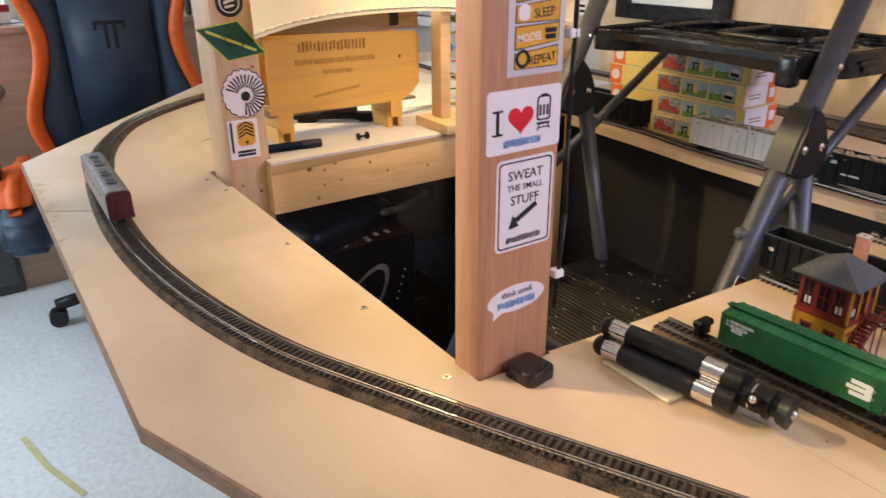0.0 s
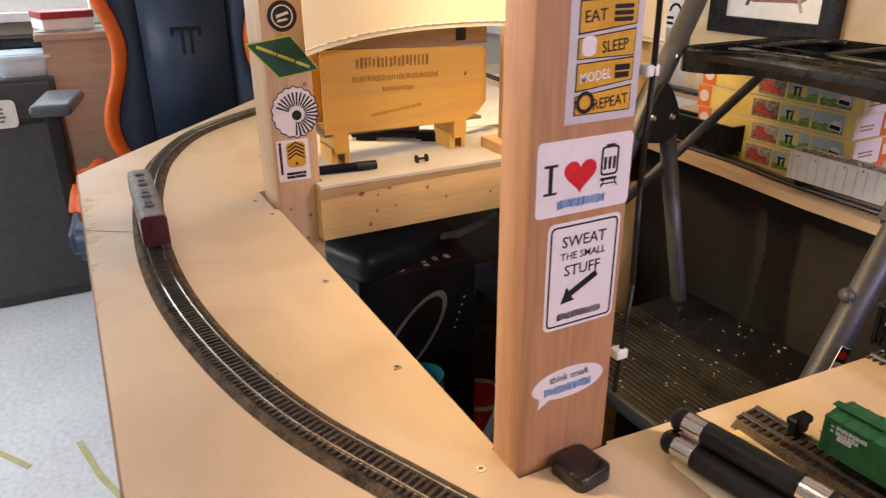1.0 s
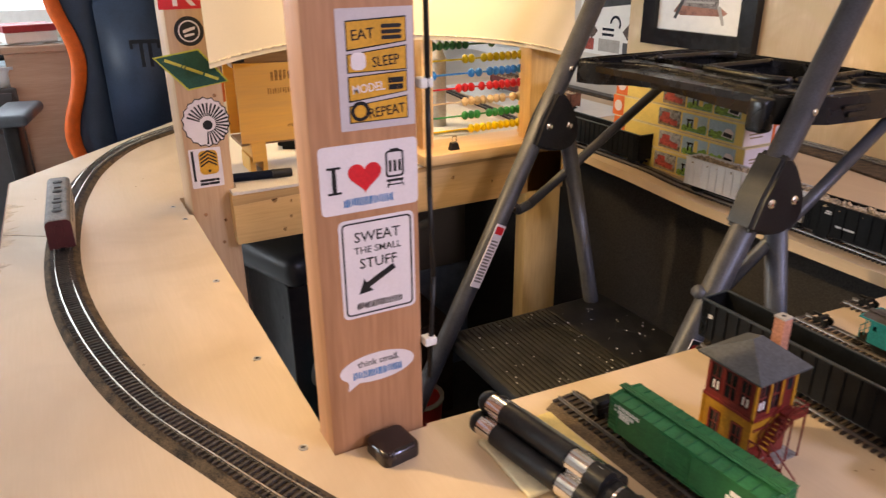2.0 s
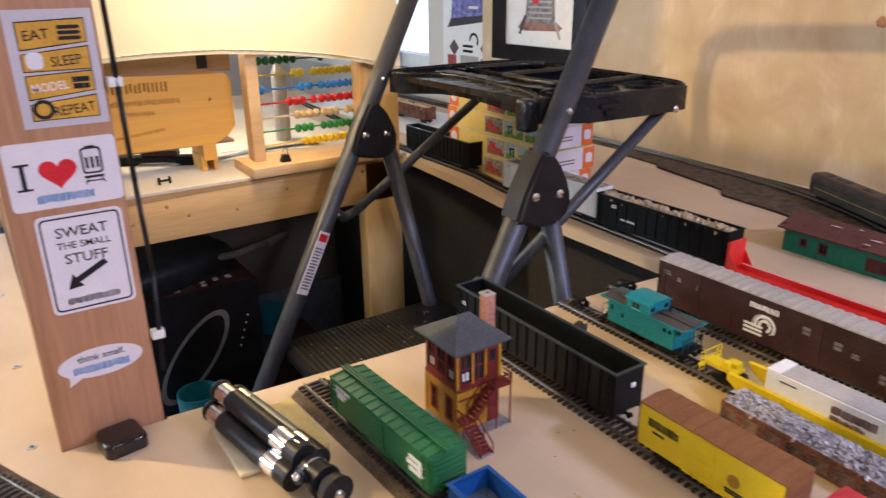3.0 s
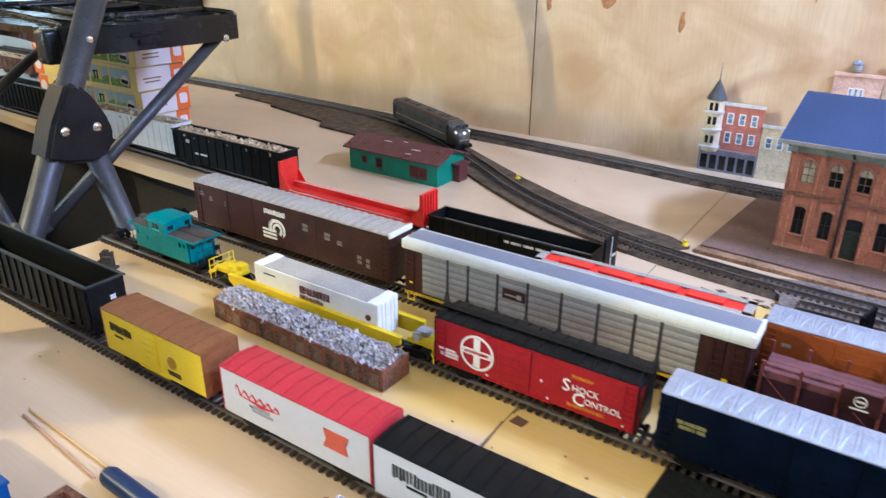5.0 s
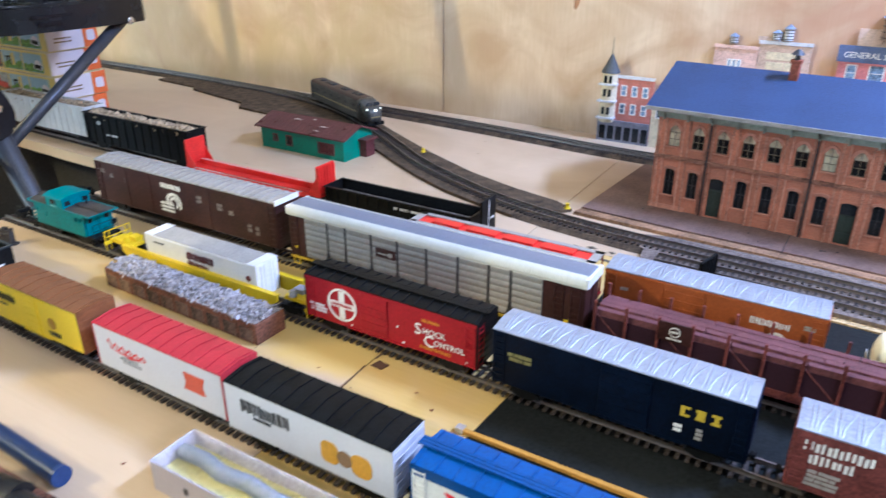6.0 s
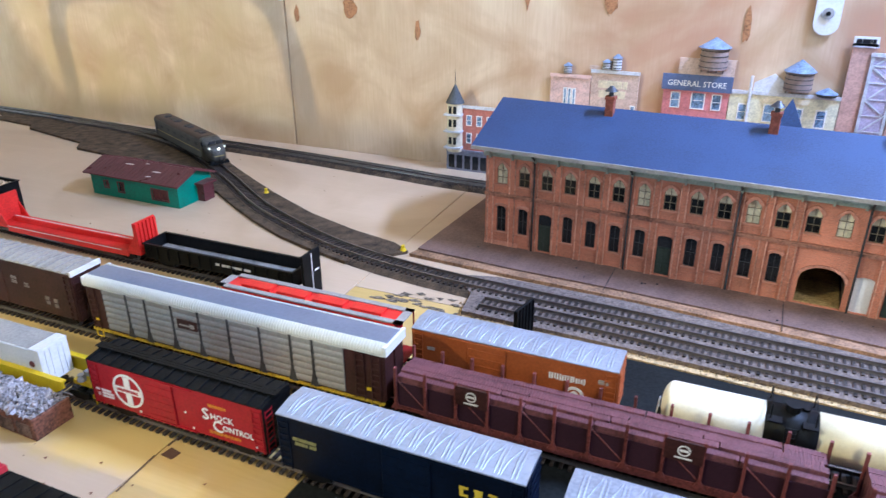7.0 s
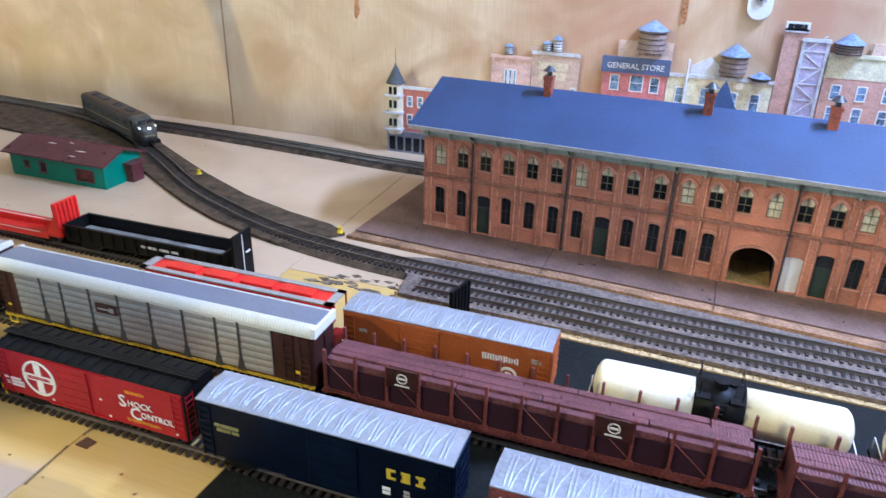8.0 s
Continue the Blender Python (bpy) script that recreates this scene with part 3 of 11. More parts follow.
for x, z in ((-0.253, 1.142), (0.617, 1.125)):
    c = thing("wall_hook", (x, 1.768, z), label="white adhesive plastic hook on the plywood backdrop", category="wall hook", group="hooks on the backdrop")
    part("base", poly(BM(), rrect(-0.016, 0.016, -0.028, 0.05, 0.015), FY(), 0.006), WHITE, c)
    b = BM()
    cyl(b, (0, -0.006, 0.0), (0, -0.009, 0.0), 0.0075, seg=16)
    part("button", b, mat("grey_plastic", (0.4, 0.38, 0.36), 0.4), c, "grey round button")
    part("screw", cyl(BM(), (0, -0.009, 0), (0, -0.0105, 0), 0.003, seg=10), GLOSSB, c)

# ---- layout tables ----
EDGEW = wood("worn_edge", (0.36, 0.23, 0.15), (0.24, 0.14, 0.09), "x", 60.0, 0.75, False)


def slab(name, pts, z0, z1, material, label, category="table", kind="structure"):
    return solo(name, poly(BM(), pts, pose(0, 0, z0), z1 - z0), material, label, category, kind)


front = [(-1.543, 0.16), (-0.577, 0.156), (-0.43, 0.213), (0.1, 0.42), (0.1, 0.60), (-0.4605, 0.60), (-0.4655, 0.529), (-0.462, 0.528), (-0.462, 0.438), (-0.504, 0.438), (-0.504, 0.442), (-1.175, 0.442), (-1.178, 0.436), (-1.28, 0.436), (-1.28, 0.53), (-1.75, 0.9), (-1.75, 1.5), (-2.45, 1.5), (-2.45, 0.93)]
slab("table_shelf", front, T - 0.018, T, PLY, "pale birch plywood layout shelf with an angled corner")
slab("table_yard", [(-0.441, 0.95), (-0.4605, 0.6005), (0.1, 0.6005), (0.1, 0.42), (0.1495, 0.42), (0.1495, 1.768), (-0.445, 1.768), (-0.445, 1.2195), (-0.4235, 1.2195), (-0.4245, 1.17)], T - 0.018, T, PLY_YARD, "pale plywood yard table top, warm light painted in along the tracks")
slab("table_yard_yellow", [(0.1505, 0.42), (0.272, 0.42), (0.266, 0.9), (0.272, 1.0), (0.28, 1.272), (0.30, 1.28), (0.30, 1.2895), (0.1505, 1.2895)], T - 0.018, T - 0.0003, PLY_YELLOW, "yellowed bare plywood strip of the yard table")
slab("table_yard_black", [(0.2725, 0.42), (1.6, 0.42), (1.6, 1.2895), (0.3005, 1.2895), (0.3005, 1.279), (0.2805, 1.271), (0.2725, 1.0), (0.2665, 0.9)], T - 0.018, T - 0.0006, BLACKTOP, "black painted plywood yard table with white specks")
slab("table_shelf_rear", [(-2.3, 1.33), (-1.2, 1.268), (-1.0, 1.252), (-0.82, 1.230), (-0.65, 1.222), (-0.4455, 1.219), (-0.4455, 1.768), (-2.3, 1.768)], T - 0.018, T - 0.0002, PLY, "pale plywood shelf along the backdrop")
slab("table_depot", [(0.1505, 1.2905), (1.6, 1.2905), (1.6, 1.768), (0.1505, 1.768)], T - 0.018, T - 0.0004, PLY, "pale plywood table under the depot")
# tiny white specks on the black part
b = BM()
rnd = random.Random(5)
for _ in range(90):
    x, y, r = rnd.uniform(0.3, 1.2), rnd.uniform(0.9, 1.27), rnd.uniform(0.0004, 0.0013)
    poly(b, [(x - r, y - r * rnd.random()), (x + r, y - r), (x + r * rnd.random(), y + r)], pose(0, 0, T - 0.0006), 0.0006)
tagged(part("paint_speck", b, WHITE), "tiny white paint specks on the black board", "specks", kind="stuff")
b = BM()
rnd = random.Random(9)
for _ in range(70):
    x, y, r = rnd.choice([(rnd.uniform(-0.42, 0.14), rnd.uniform(0.62, 0.84)), (rnd.uniform(-1.5, -0.5), rnd.uniform(0.17, 0.43)), (rnd.uniform(-0.4, 0.1), rnd.uniform(1.3, 1.65)), (rnd.uniform(0.0, 0.26), rnd.uniform(0.9, 0.97))]) + (rnd.uniform(0.0005, 0.0014),)
    poly(b, [(x - r, y - r * rnd.random()), (x + r, y - r), (x + r * rnd.random(), y + r)], pose(0, 0, T), 0.0005)
tagged(part("dirt_crumb", b, RUST), "tiny brown crumbs of dirt on the plywood table", "crumbs", kind="stuff")
# darkened board edge and splintered wear along the outer edge
for (xa, ya), (xb, yb) in zip([(-2.45, 0.93), (-1.543, 0.16), (-0.577, 0.156), (-0.43, 0.213), (0.1, 0.42)], [(-1.543, 0.16), (-0.577, 0.156), (-0.43, 0.213), (0.1, 0.42)]):
    d = Vector((xb - xa, yb - ya)).normalized()
    n = Vector((d.y, -d.x)) * 0.0025
    g = poly(BM(), [(xa, ya), (xb, yb), (xb + n.x, yb + n.y), (xa + n.x, ya + n.y)], pose(0, 0, T - 0.0178), 0.0168)
    solo("board_edge", g, EDGEW, "brown worn plywood edge of the layout shelf", "trim", "structure")
b = BM()
rnd = random.Random(12)
for _ in range(26):
    k = 0.12 + 0.5 * rnd.random()
    x, y = -1.50 + k * 0.9, 0.1605 - 0.004 * k
    w, hgt = rnd.uniform(0.003, 0.016), rnd.uniform(0.004, 0.022) * (1.3 if k < 0.5 else 0.5)
    lean = rnd.uniform(-0.012, 0.004)
    poly(b, [(x - w, y), (x + w, y), (x + w * 0.3 + lean, y + hgt * 0.7), (x + lean * 1.4, y + hgt)], pose(0, 0, T), 0.0002 + 0.000002 * _)
tagged(part("edge_wear", b, mat("worn_ply_patch", (0.545, 0.40, 0.255), 0.7, var=0.2, scale=60)), "darkened splintered wear along the plywood edge", "wear", kind="stuff")
# joints and worn patches in the plywood
SEAM = mat("dark_seam", (0.16, 0.10, 0.05), 0.9)
b = BM()
for (xa, ya), (xb, yb), w in (((-1.222, 0.16), (-1.18, 0.225), 0.0007), ((-1.5, 0.49), (-1.62, 0.63), 0.0007), ((0.1525, 0.930), (0.1495, 0.972), 0.0008), ((0.151, 0.985), (0.1525, 1.010), 0.0009), ((0.1505, 0.760), (0.1495, 0.779), 0.0008)):
    d = Vector((xb - xa, yb - ya)).normalized() * w
    poly(b, [(xa - d.y, ya + d.x), (xa + d.y, ya - d.x), (xb + d.y, yb - d.x), (xb - d.y, yb + d.x)], pose(0, 0, T), 0.0003)
solo("table_joint", b, SEAM, "thin dark joints between the plywood sheets", "joint", "structure")
b = BM()
rnd = random.Random(3)
for i in range(26):
    x, y = rnd.uniform(0.18, 0.30), 1.283 + rnd.uniform(-0.012, 0.02)
    poly(b, [(x + rnd.uniform(0.002, 0.009) * math.cos(a), y + rnd.uniform(0.001, 0.004) * math.sin(a)) for a in (0, 0.8, 1.6, 2.4, 3.1, 3.9, 4.7, 5.5)], pose(0, 0, T), 0.0004 + 0.00001 * i)
solo("scenery_patch", b, mat("grey_dirt_patch", (0.24, 0.19, 0.13), 0.9, var=0.6, scale=120), "ragged grey-brown scenery dirt left on the plywood", "dirt patch", "structure")
b = BM()
poly(b, [(0.1535, 0.9745), (0.165, 0.9735), (0.1665, 0.9825), (0.1555, 0.9845)], pose(0, 0, T - 0.0002), 0.0006)
solo("table_notch", b, mat("dark_hole", (0.10, 0.05, 0.03), 0.9), "small dark square hole in the plywood joint", "hole", "structure")
b = BM()
box(b, -0.444, 0.9, 0.62, 0.66, T - 0.10, T - 0.019)
for x in (-0.40, 0.6, 1.4):
    for y in (0.55, 1.6):
        box(b, x, x + 0.04, y, y + 0.09, 0, T - 0.019)
box(b, -0.62, -0.58, 0.345, 0.434, 0, T - 0.019)
solo("table_frame", b, PINE_UP, "plain timber legs and bearers under the layout tables", "table frame", "structure")
solo("floor_bucket", cyl(BM(), (-0.5, 0.26, 0.0), (-0.5, 0.26, 0.32), 0.11, 0.14, 24), mat("pale_blue_plastic", (0.25, 0.42, 0.55), 0.4), "pale blue plastic bucket under the layout shelf", "bucket", smooth=False)
# dark panels that close the operator's pit
solo("fascia_rear", box(BM(), -2.0, -0.446, 1.316, 1.326, 0.0, T - 0.019), FASCIA, "black cloth-covered panel under the rear shelf", "fascia", "structure")
solo("fascia_side", box(BM(), -0.412, -0.402, 0.55, 1.31, 0.0, T - 0.02), FASCIA, "black cloth-covered panel under the yard table", "fascia", "structure")
solo("pit_mat", box(BM(), -1.9, -0.45, 0.45, 1.315, 0.0, 0.004), PITFLOOR, "dark rubber mat in the shaded pit", "floor mat")
solo("lower_board", box(BM(), -1.768, -1.76, 0.92, 1.315, 0.0, 0.36), mat("blue_grey_board", (0.17, 0.21, 0.29), 0.7, var=0.2), "blue-grey board standing at the back of the pit", "board", "structure")
solo("fascia_desk", box(BM(), -1.79, -1.78, 0.5, 1.315, 0.0, T - 0.03), mat("dark_grey_panel", (0.13, 0.115, 0.105), 0.9, var=0.2, scale=4), "dark panel under the workbench", "fascia", "structure")

# screws in the shelf
for x, y in ((-0.883, 0.421), (-0.657, 0.419), (-0.486, 0.417), (-1.159, 0.426), (-1.235, 0.418), (-0.452, 0.61)):
    s = thing("screw", (x, y, T), label="countersunk zinc wood screw in the plywood shelf", category="screw", group="screws in the shelf")
    part("head", cyl(BM(), (0, 0, 0), (0, 0, 0.0008), 0.0045, 0.0042, 14), STEEL, s)
    each("slot", [(-0.0022, 0.0022, -0.0006, 0.0006, 0.0008, 0.001), (-0.0006, 0.0006, -0.0022, 0.0022, 0.0008, 0.0011)], INK, s, "dark cross recess")

# ---- tracks ----
TIEMESH = None


def track(name, pts, z0, cork, label, single=False, ties=True, bed=CORK, railmat=RAIL, cut=(0, 0)):
    """Cork roadbed, ties and two rails along a line."""
    global TIEMESH
    tr = thing(name, label=label, category="model track", group="model railway track", kind="structure")
    z = z0
    line = spline(pts, 0.01)
    if cork:
        part("roadbed", sweep(BM(), line, [(-0.024, 0.0), (-0.0175, 0.005), (0.0175, 0.005), (0.024, 0.0)], z), bed, tr)
        z += 0.005
    fine = spline(pts, 0.0072)
    if ties:
        joined = BM()
        for i, p in enumerate(fine[:-1]):
            a = math.atan2(fine[i + 1].y - p.y, fine[i + 1].x - p.x)
            m = pose(p.x, p.y, z, 0, 0, math.degrees(a))
            if single and i < 300:
                if TIEMESH is None:
                    TIEMESH = bpy.data.meshes.new("tie")
                    tb = box(BM(), -0.0014, 0.0014, -0.0150, 0.0150, 0, 0.0022)
                    tb.to_mesh(TIEMESH)
                    tb.free()
                    TIEMESH.materials.append(TIE)
                part("tie", TIEMESH, TIE, tr, at=m)
            else:
                vs = [joined.verts.new(m @ Vector((sx * 0.0014, sy * 0.015, h))) for h in (0, 0.0022) for sx, sy in ((-1, -1), (1, -1), (1, 1), (-1, 1))]
                for q in ((4, 5, 6, 7), (0, 1, 5, 4), (1, 2, 6, 5), (2, 3, 7, 6), (3, 0, 4, 7)):
                    joined.faces.new([vs[j] for j in q])
        if len(joined.verts):
            t = part("ties", joined, TIE, tr)
            t["kind"] = "stuff"
        else:
            joined.free()
    for s in (-1, 1):
        c = s * 0.0088
        part("rail", sweep(BM(), line, [(c - 0.0009, 0.002), (c + 0.0009, 0.002), (c + 0.0004, 0.0036), (c + 0.0008, 0.0042), (c + 0.0008, 0.0055), (c - 0.0008, 0.0055), (c - 0.0008, 0.0042), (c - 0.0004, 0.0036)], z), railmat, tr)
    return tr


DULL = mat("dull_rail", (0.22, 0.20, 0.18), 0.4, 0.8)
CURVE = [(-0.02, 0.585), (-0.25, 0.475), (-0.383, 0.409), (-0.487, 0.36), (-0.615, 0.304), (-0.75, 0.268), (-0.9, 0.246), (-1.05, 0.24), (-1.21, 0.248), (-1.374, 0.268), (-1.576, 0.318), (-1.77, 0.42), (-1.945, 0.62), (-2.05, 0.84), (-2.1, 1.1)]
track("curve_track", CURVE, T, True, "curved model track with shiny rails on brown cork roadbed", single=True)
track("spur_track", [(-0.432, 0.663), (-0.30, 0.671), (-0.18, 0.677), (-0.08, 0.682), (0.02, 0.694), (0.12, 0.702), (0.30, 0.706), (0.5, 0.706)], T, True, "weathered spur track on dark roadbed", railmat=DULL)
track("yard_track", [(-0.445, 0.866), (0.2, 0.862), (1.1, 0.86)], T, False, "black yard track laid flat on plywood", railmat=DULL)
track("yard_track", [(-0.437, 1.012), (0.2, 1.008), (1.1, 0.998)], T, False, "black yard track laid flat on plywood", railmat=DULL)
track("yard_track", [(-0.437, 1.10), (0.2, 1.098), (1.1, 1.092)], T, False, "black yard track laid flat on plywood", railmat=DULL)
track("yard_track", [(0.05, 1.153), (0.5, 1.152), (1.1, 1.145)], T, False, "black yard track laid flat on plywood", railmat=DULL)
track("yard_track", [(-2.2, 1.40), (-1.5, 1.325), (-1.27, 1.306), (-1.02, 1.298), (-0.87, 1.276), (-0.62, 1.268), (-0.37, 1.256), (-0.1, 1.247), (0.12, 1.247)], T, False, "black yard track laid flat on the rear shelf", railmat=DULL)
track("wall_track", [(-2.2, 1.745), (-1.2, 1.742), (-0.9, 1.735), (-0.70, 1.722), (-0.46, 1.706), (-0.21, 1.695), (0.0, 1.679), (0.15, 1.667), (0.6, 1.660), (1.2, 1.655)], T, True, "dark track on cork along the backdrop", railmat=DULL)
MAINA = [(-0.80, 1.724), (-0.65, 1.713), (-0.51, 1.684), (-0.38, 1.633), (-0.23, 1.541), (-0.11, 1.458), (-0.02, 1.411), (0.06, 1.377), (0.12, 1.359), (0.185, 1.347), (0.262, 1.338), (0.363, 1.332), (0.457, 1.328), (0.571, 1.321), (0.674, 1.317), (1.3, 1.292)]
track("main_track", MAINA, T, True, "curving main track on dark cork roadbed in front of the depot", railmat=DULL)
track("main_track", [(0.305, 1.297), (0.374, 1.295), (0.464, 1.291), (0.573, 1.282), (0.672, 1.278), (1.3, 1.25)], T, True, "second main track beside the depot platform", railmat=DULL)
# bare cork laid wide under the turnout, with stepped sheet ends
near = [(-0.985, 1.683), (-0.845, 1.668), (-0.830, 1.650), (-0.640, 1.610), (-0.616, 1.579), (-0.500, 1.566), (-0.400, 1.545), (-0.300, 1.523), (-0.205, 1.481), (-0.140, 1.440), (-0.075, 1.403), (-0.010, 1.372), (0.050, 1.352), (0.110, 1.336)]
far = [(0.168, 1.395), (0.140, 1.412), (0.067, 1.430), (-0.017, 1.460), (-0.070, 1.487), (-0.124, 1.515), (-0.185, 1.551), (-0.246, 1.588), (-0.300, 1.622), (-0.350, 1.657), (-0.480, 1.690), (-0.70, 1.725), (-0.97, 1.738)]
solo("cork_sheet", poly(BM(), near + far, pose(0, 0, T), 0.0044), CORK, "wide sheets of bare dark cork under the turnout", "cork sheet", "structure")
for x, y in ((-0.131, 1.507), (0.162, 1.394)):
    p = thing("push_pin", (x, y, T + 0.004), label="yellow push pin stuck in the cork roadbed", category="push pin", group="push pins")
    b = BM()
    cyl(b, (0, 0, 0), (0, 0, 0.003), 0.0045, 0.003, 10)
    cyl(b, (0, 0, 0.003), (0, 0, 0.007), 0.002, 0.0028, 10)
    part("head", b, YELP, p)
# ballast round the main tracks
slab("ballast", [(0.29, 1.274), (0.41, 1.270), (0.7, 1.254), (1.3, 1.225), (1.3, 1.285), (0.9, 1.318), (0.626, 1.348), (0.446, 1.364), (0.3, 1.366), (0.25, 1.352), (0.285, 1.315)], T - 0.0005, T + 0.0058, BALLAST, "grey crushed ballast between the main tracks", "ballast")
b = BM()
rnd = random.Random(12)
edge = [(0.285, 1.279), (0.41, 1.274), (0.47, 1.272), (0.575, 1.266), (0.672, 1.262), (1.2, 1.236)]
ln = spline(edge, 0.0035)
for p in ln:
    for _ in range(9):
        o, s = rnd.uniform(-0.012, 0.012), rnd.uniform(0.0008, 0.0019)
        x, y, zz = p.x + rnd.uniform(-0.003, 0.003), p.y + o, T - 0.0005 + max(0, (o + 0.012) * 0.2)
        vs = [b.verts.new((x + s * a, y + s * c, zz + d)) for a, c, d in ((-1, -0.6, 0), (1, -0.7, 0), (0.2, 1, 0), (0.1 * rnd.random(), 0, s * 1.6))]
        for q in ((0, 1, 3), (1, 2, 3), (2, 0, 3)):
            b.faces.new([vs[j] for j in q])
tagged(part("gravel", b, SAND), "tan loose gravel along the edge of the main tracks", "gravel", kind="stuff")
slab("gravel_bed", [(0.285, 1.265), (0.41, 1.261), (0.575, 1.253), (0.715, 1.247), (1.2, 1.222), (1.2, 1.240), (0.715, 1.266), (0.57, 1.276), (0.41, 1.282), (0.29, 1.286)], T - 0.0005, T + 0.0012, SAND, "tan gravel bed edge", "gravel")

# ---- rolling stock ----


def shared(bm, material, name):
    bmesh.ops.recalc_face_normals(bm, faces=bm.faces[:])
    me = bpy.data.meshes.new(name)
    bm.to_mesh(me)
    bm.free()
    for p in me.polygons:
        p.use_smooth = True
    me.set_sharp_from_angle(angle=radians(34))
    me.materials.append(material)
    return me


b = BM()
for s in (-1, 1):
    y = s * 0.0115
    poly(b, [(-0.013, 0.0045), (-0.011, 0.0085), (-0.004, 0.0095), (0.004, 0.0095), (0.011, 0.0085), (0.013, 0.0045), (0.0095, 0.004), (0.005, 0.0015), (-0.005, 0.0015), (-0.0095, 0.004)], FY((0, y + 0.001, 0)), 0.002)
box(b, -0.003, 0.003, -0.011, 0.011, 0.004, 0.0105)
TRUCK = shared(b, BLACKM, "truck")
b = BM()
cyl(b, (0, -0.0105, 0.0052), (0, 0.0105, 0.0052), 0.001, seg=6)
for s in (-1, 1):
    cyl(b, (0, s * 0.0072, 0.0052), (0, s * 0.0092, 0.0052), 0.0053, seg=16)
    cyl(b, (0, s * 0.0066, 0.0052), (0, s * 0.0074, 0.0052), 0.006, seg=16)
WHEELSET = shared(b, GREYTUBE, "wheelset")
b = BM()
box(b, -0.008, 0.002, -0.0015, 0.0015, 0.0085, 0.0105)
box(b, 0.002, 0.0055, -0.003, 0.003, 0.0075, 0.0115, 0.0006)
COUPLER = shared(b, BLACKM, "coupler")
LADDER = {}


def ladder_mesh(material):
    if material.name not in LADDER:
        bb = BM()
        for s in (-1, 1):
            box(bb, s * 0.004 - 0.0004, s * 0.004 + 0.0004, -0.0009, 0, 0, 0.034)
        for i in range(8):
            box(bb, -0.004, 0.004, -0.0011, -0.0004, 0.002 + i * 0.0043, 0.0029 + i * 0.0043)
        LADDER[material.name] = shared(bb, material, "ladder")
    return LADDER[material.name]


def rolling(name, x0, x1, y, label, category, z=YARD, rz=0.0, truck_in=0.2, six=False, group="freight cars in the yard"):
    """The running gear of one car, its base at the rail top; the body follows."""
    L = x1 - x0
    ob = thing(name, ((x0 + x1) / 2, y, z), rz, label, category, group)
    for s in (-1, 1):
        t = part("truck", TRUCK, None, ob, "black sprung truck", at=(s * (L / 2 - 0.026 if L > 0.1 else L * 0.3), 0, 0))
        for w in (-1, 1):
            part("wheelset", WHEELSET, None, t, "metal wheelset", at=(w * 0.0085, 0, 0))
        part("coupler", COUPLER, None, ob, at=pose(s * L / 2, 0, 0, 0, 0, 0 if s > 0 else 180))
    return ob, L


def ridge(bm, pts, r):
    """Half-round pressed ridge swept along a line on a roof."""
    rings = []
    for i, p in enumerate(pts):
        p = Vector(p)
        a, c = Vector(pts[max(0, i - 1)]), Vector(pts[min(len(pts) - 1, i + 1)])
        d = (c - a).normalized()
        side = d.cross(Vector((0, 0, 1))).normalized()
        q = r * (0.35 if i in (0, len(pts) - 1) else 1.0)
        rings.append([bm.verts.new(p + side * (r * math.cos(radians(g))) + Vector((0, 0, q * math.sin(radians(g)) - 0.0003))) for g in range(0, 181, 30)])
    for ra, rb in zip(rings, rings[1:]):
        for j in range(len(ra) - 1):
            bm.faces.new((ra[j], ra[j + 1], rb[j + 1], rb[j]))
    bm.faces.new(rings[0])
    bm.faces.new(rings[-1][::-1])


def roof_mesh(L, W, H):
    h = W / 2
    return poly(BM(), [(-h - 0.0004, H - 0.001), (h + 0.0004, H - 0.001), (h + 0.0004, H), (0, H + 0.0022), (-h - 0.0004, H)], Matrix(((0, 0, 1, -L / 2), (1, 0, 0, 0), (0, 1, 0, 0), (0, 0, 0, 1))), L)


RIBS = {}


def cross_rib(W, H, w, up, material):
    """One rib across a shallow gable roof."""
    key = ("rib", W, H, w, up, material.name)
    if key not in RIBS:
        h = W / 2
        RIBS[key] = shared(poly(BM(), [(-h, H - 0.0004), (0, H + 0.0016), (h, H - 0.0004), (h, H + up * 0.9), (0, H + 0.0022 + up), (-h, H + up * 0.9)], Matrix(((0, 0, 1, -w / 2), (1, 0, 0, 0), (0, 1, 0, 0), (0, 0, 0, 1))), w), material, "roof_rib")
    return RIBS[key]


def pressed_ridge(W, H, pts, r, material):
    key = ("ridge", W, H, tuple(pts), material.name)
    if key not in RIBS:
        b = BM()
        h = W / 2
        ridge(b, [(xa, k * h, H + 0.0022 - 0.0022 * abs(k)) for xa, k in pts], r)
        RIBS[key] = shared(b, material, "roof_ridge")
    return RIBS[key]


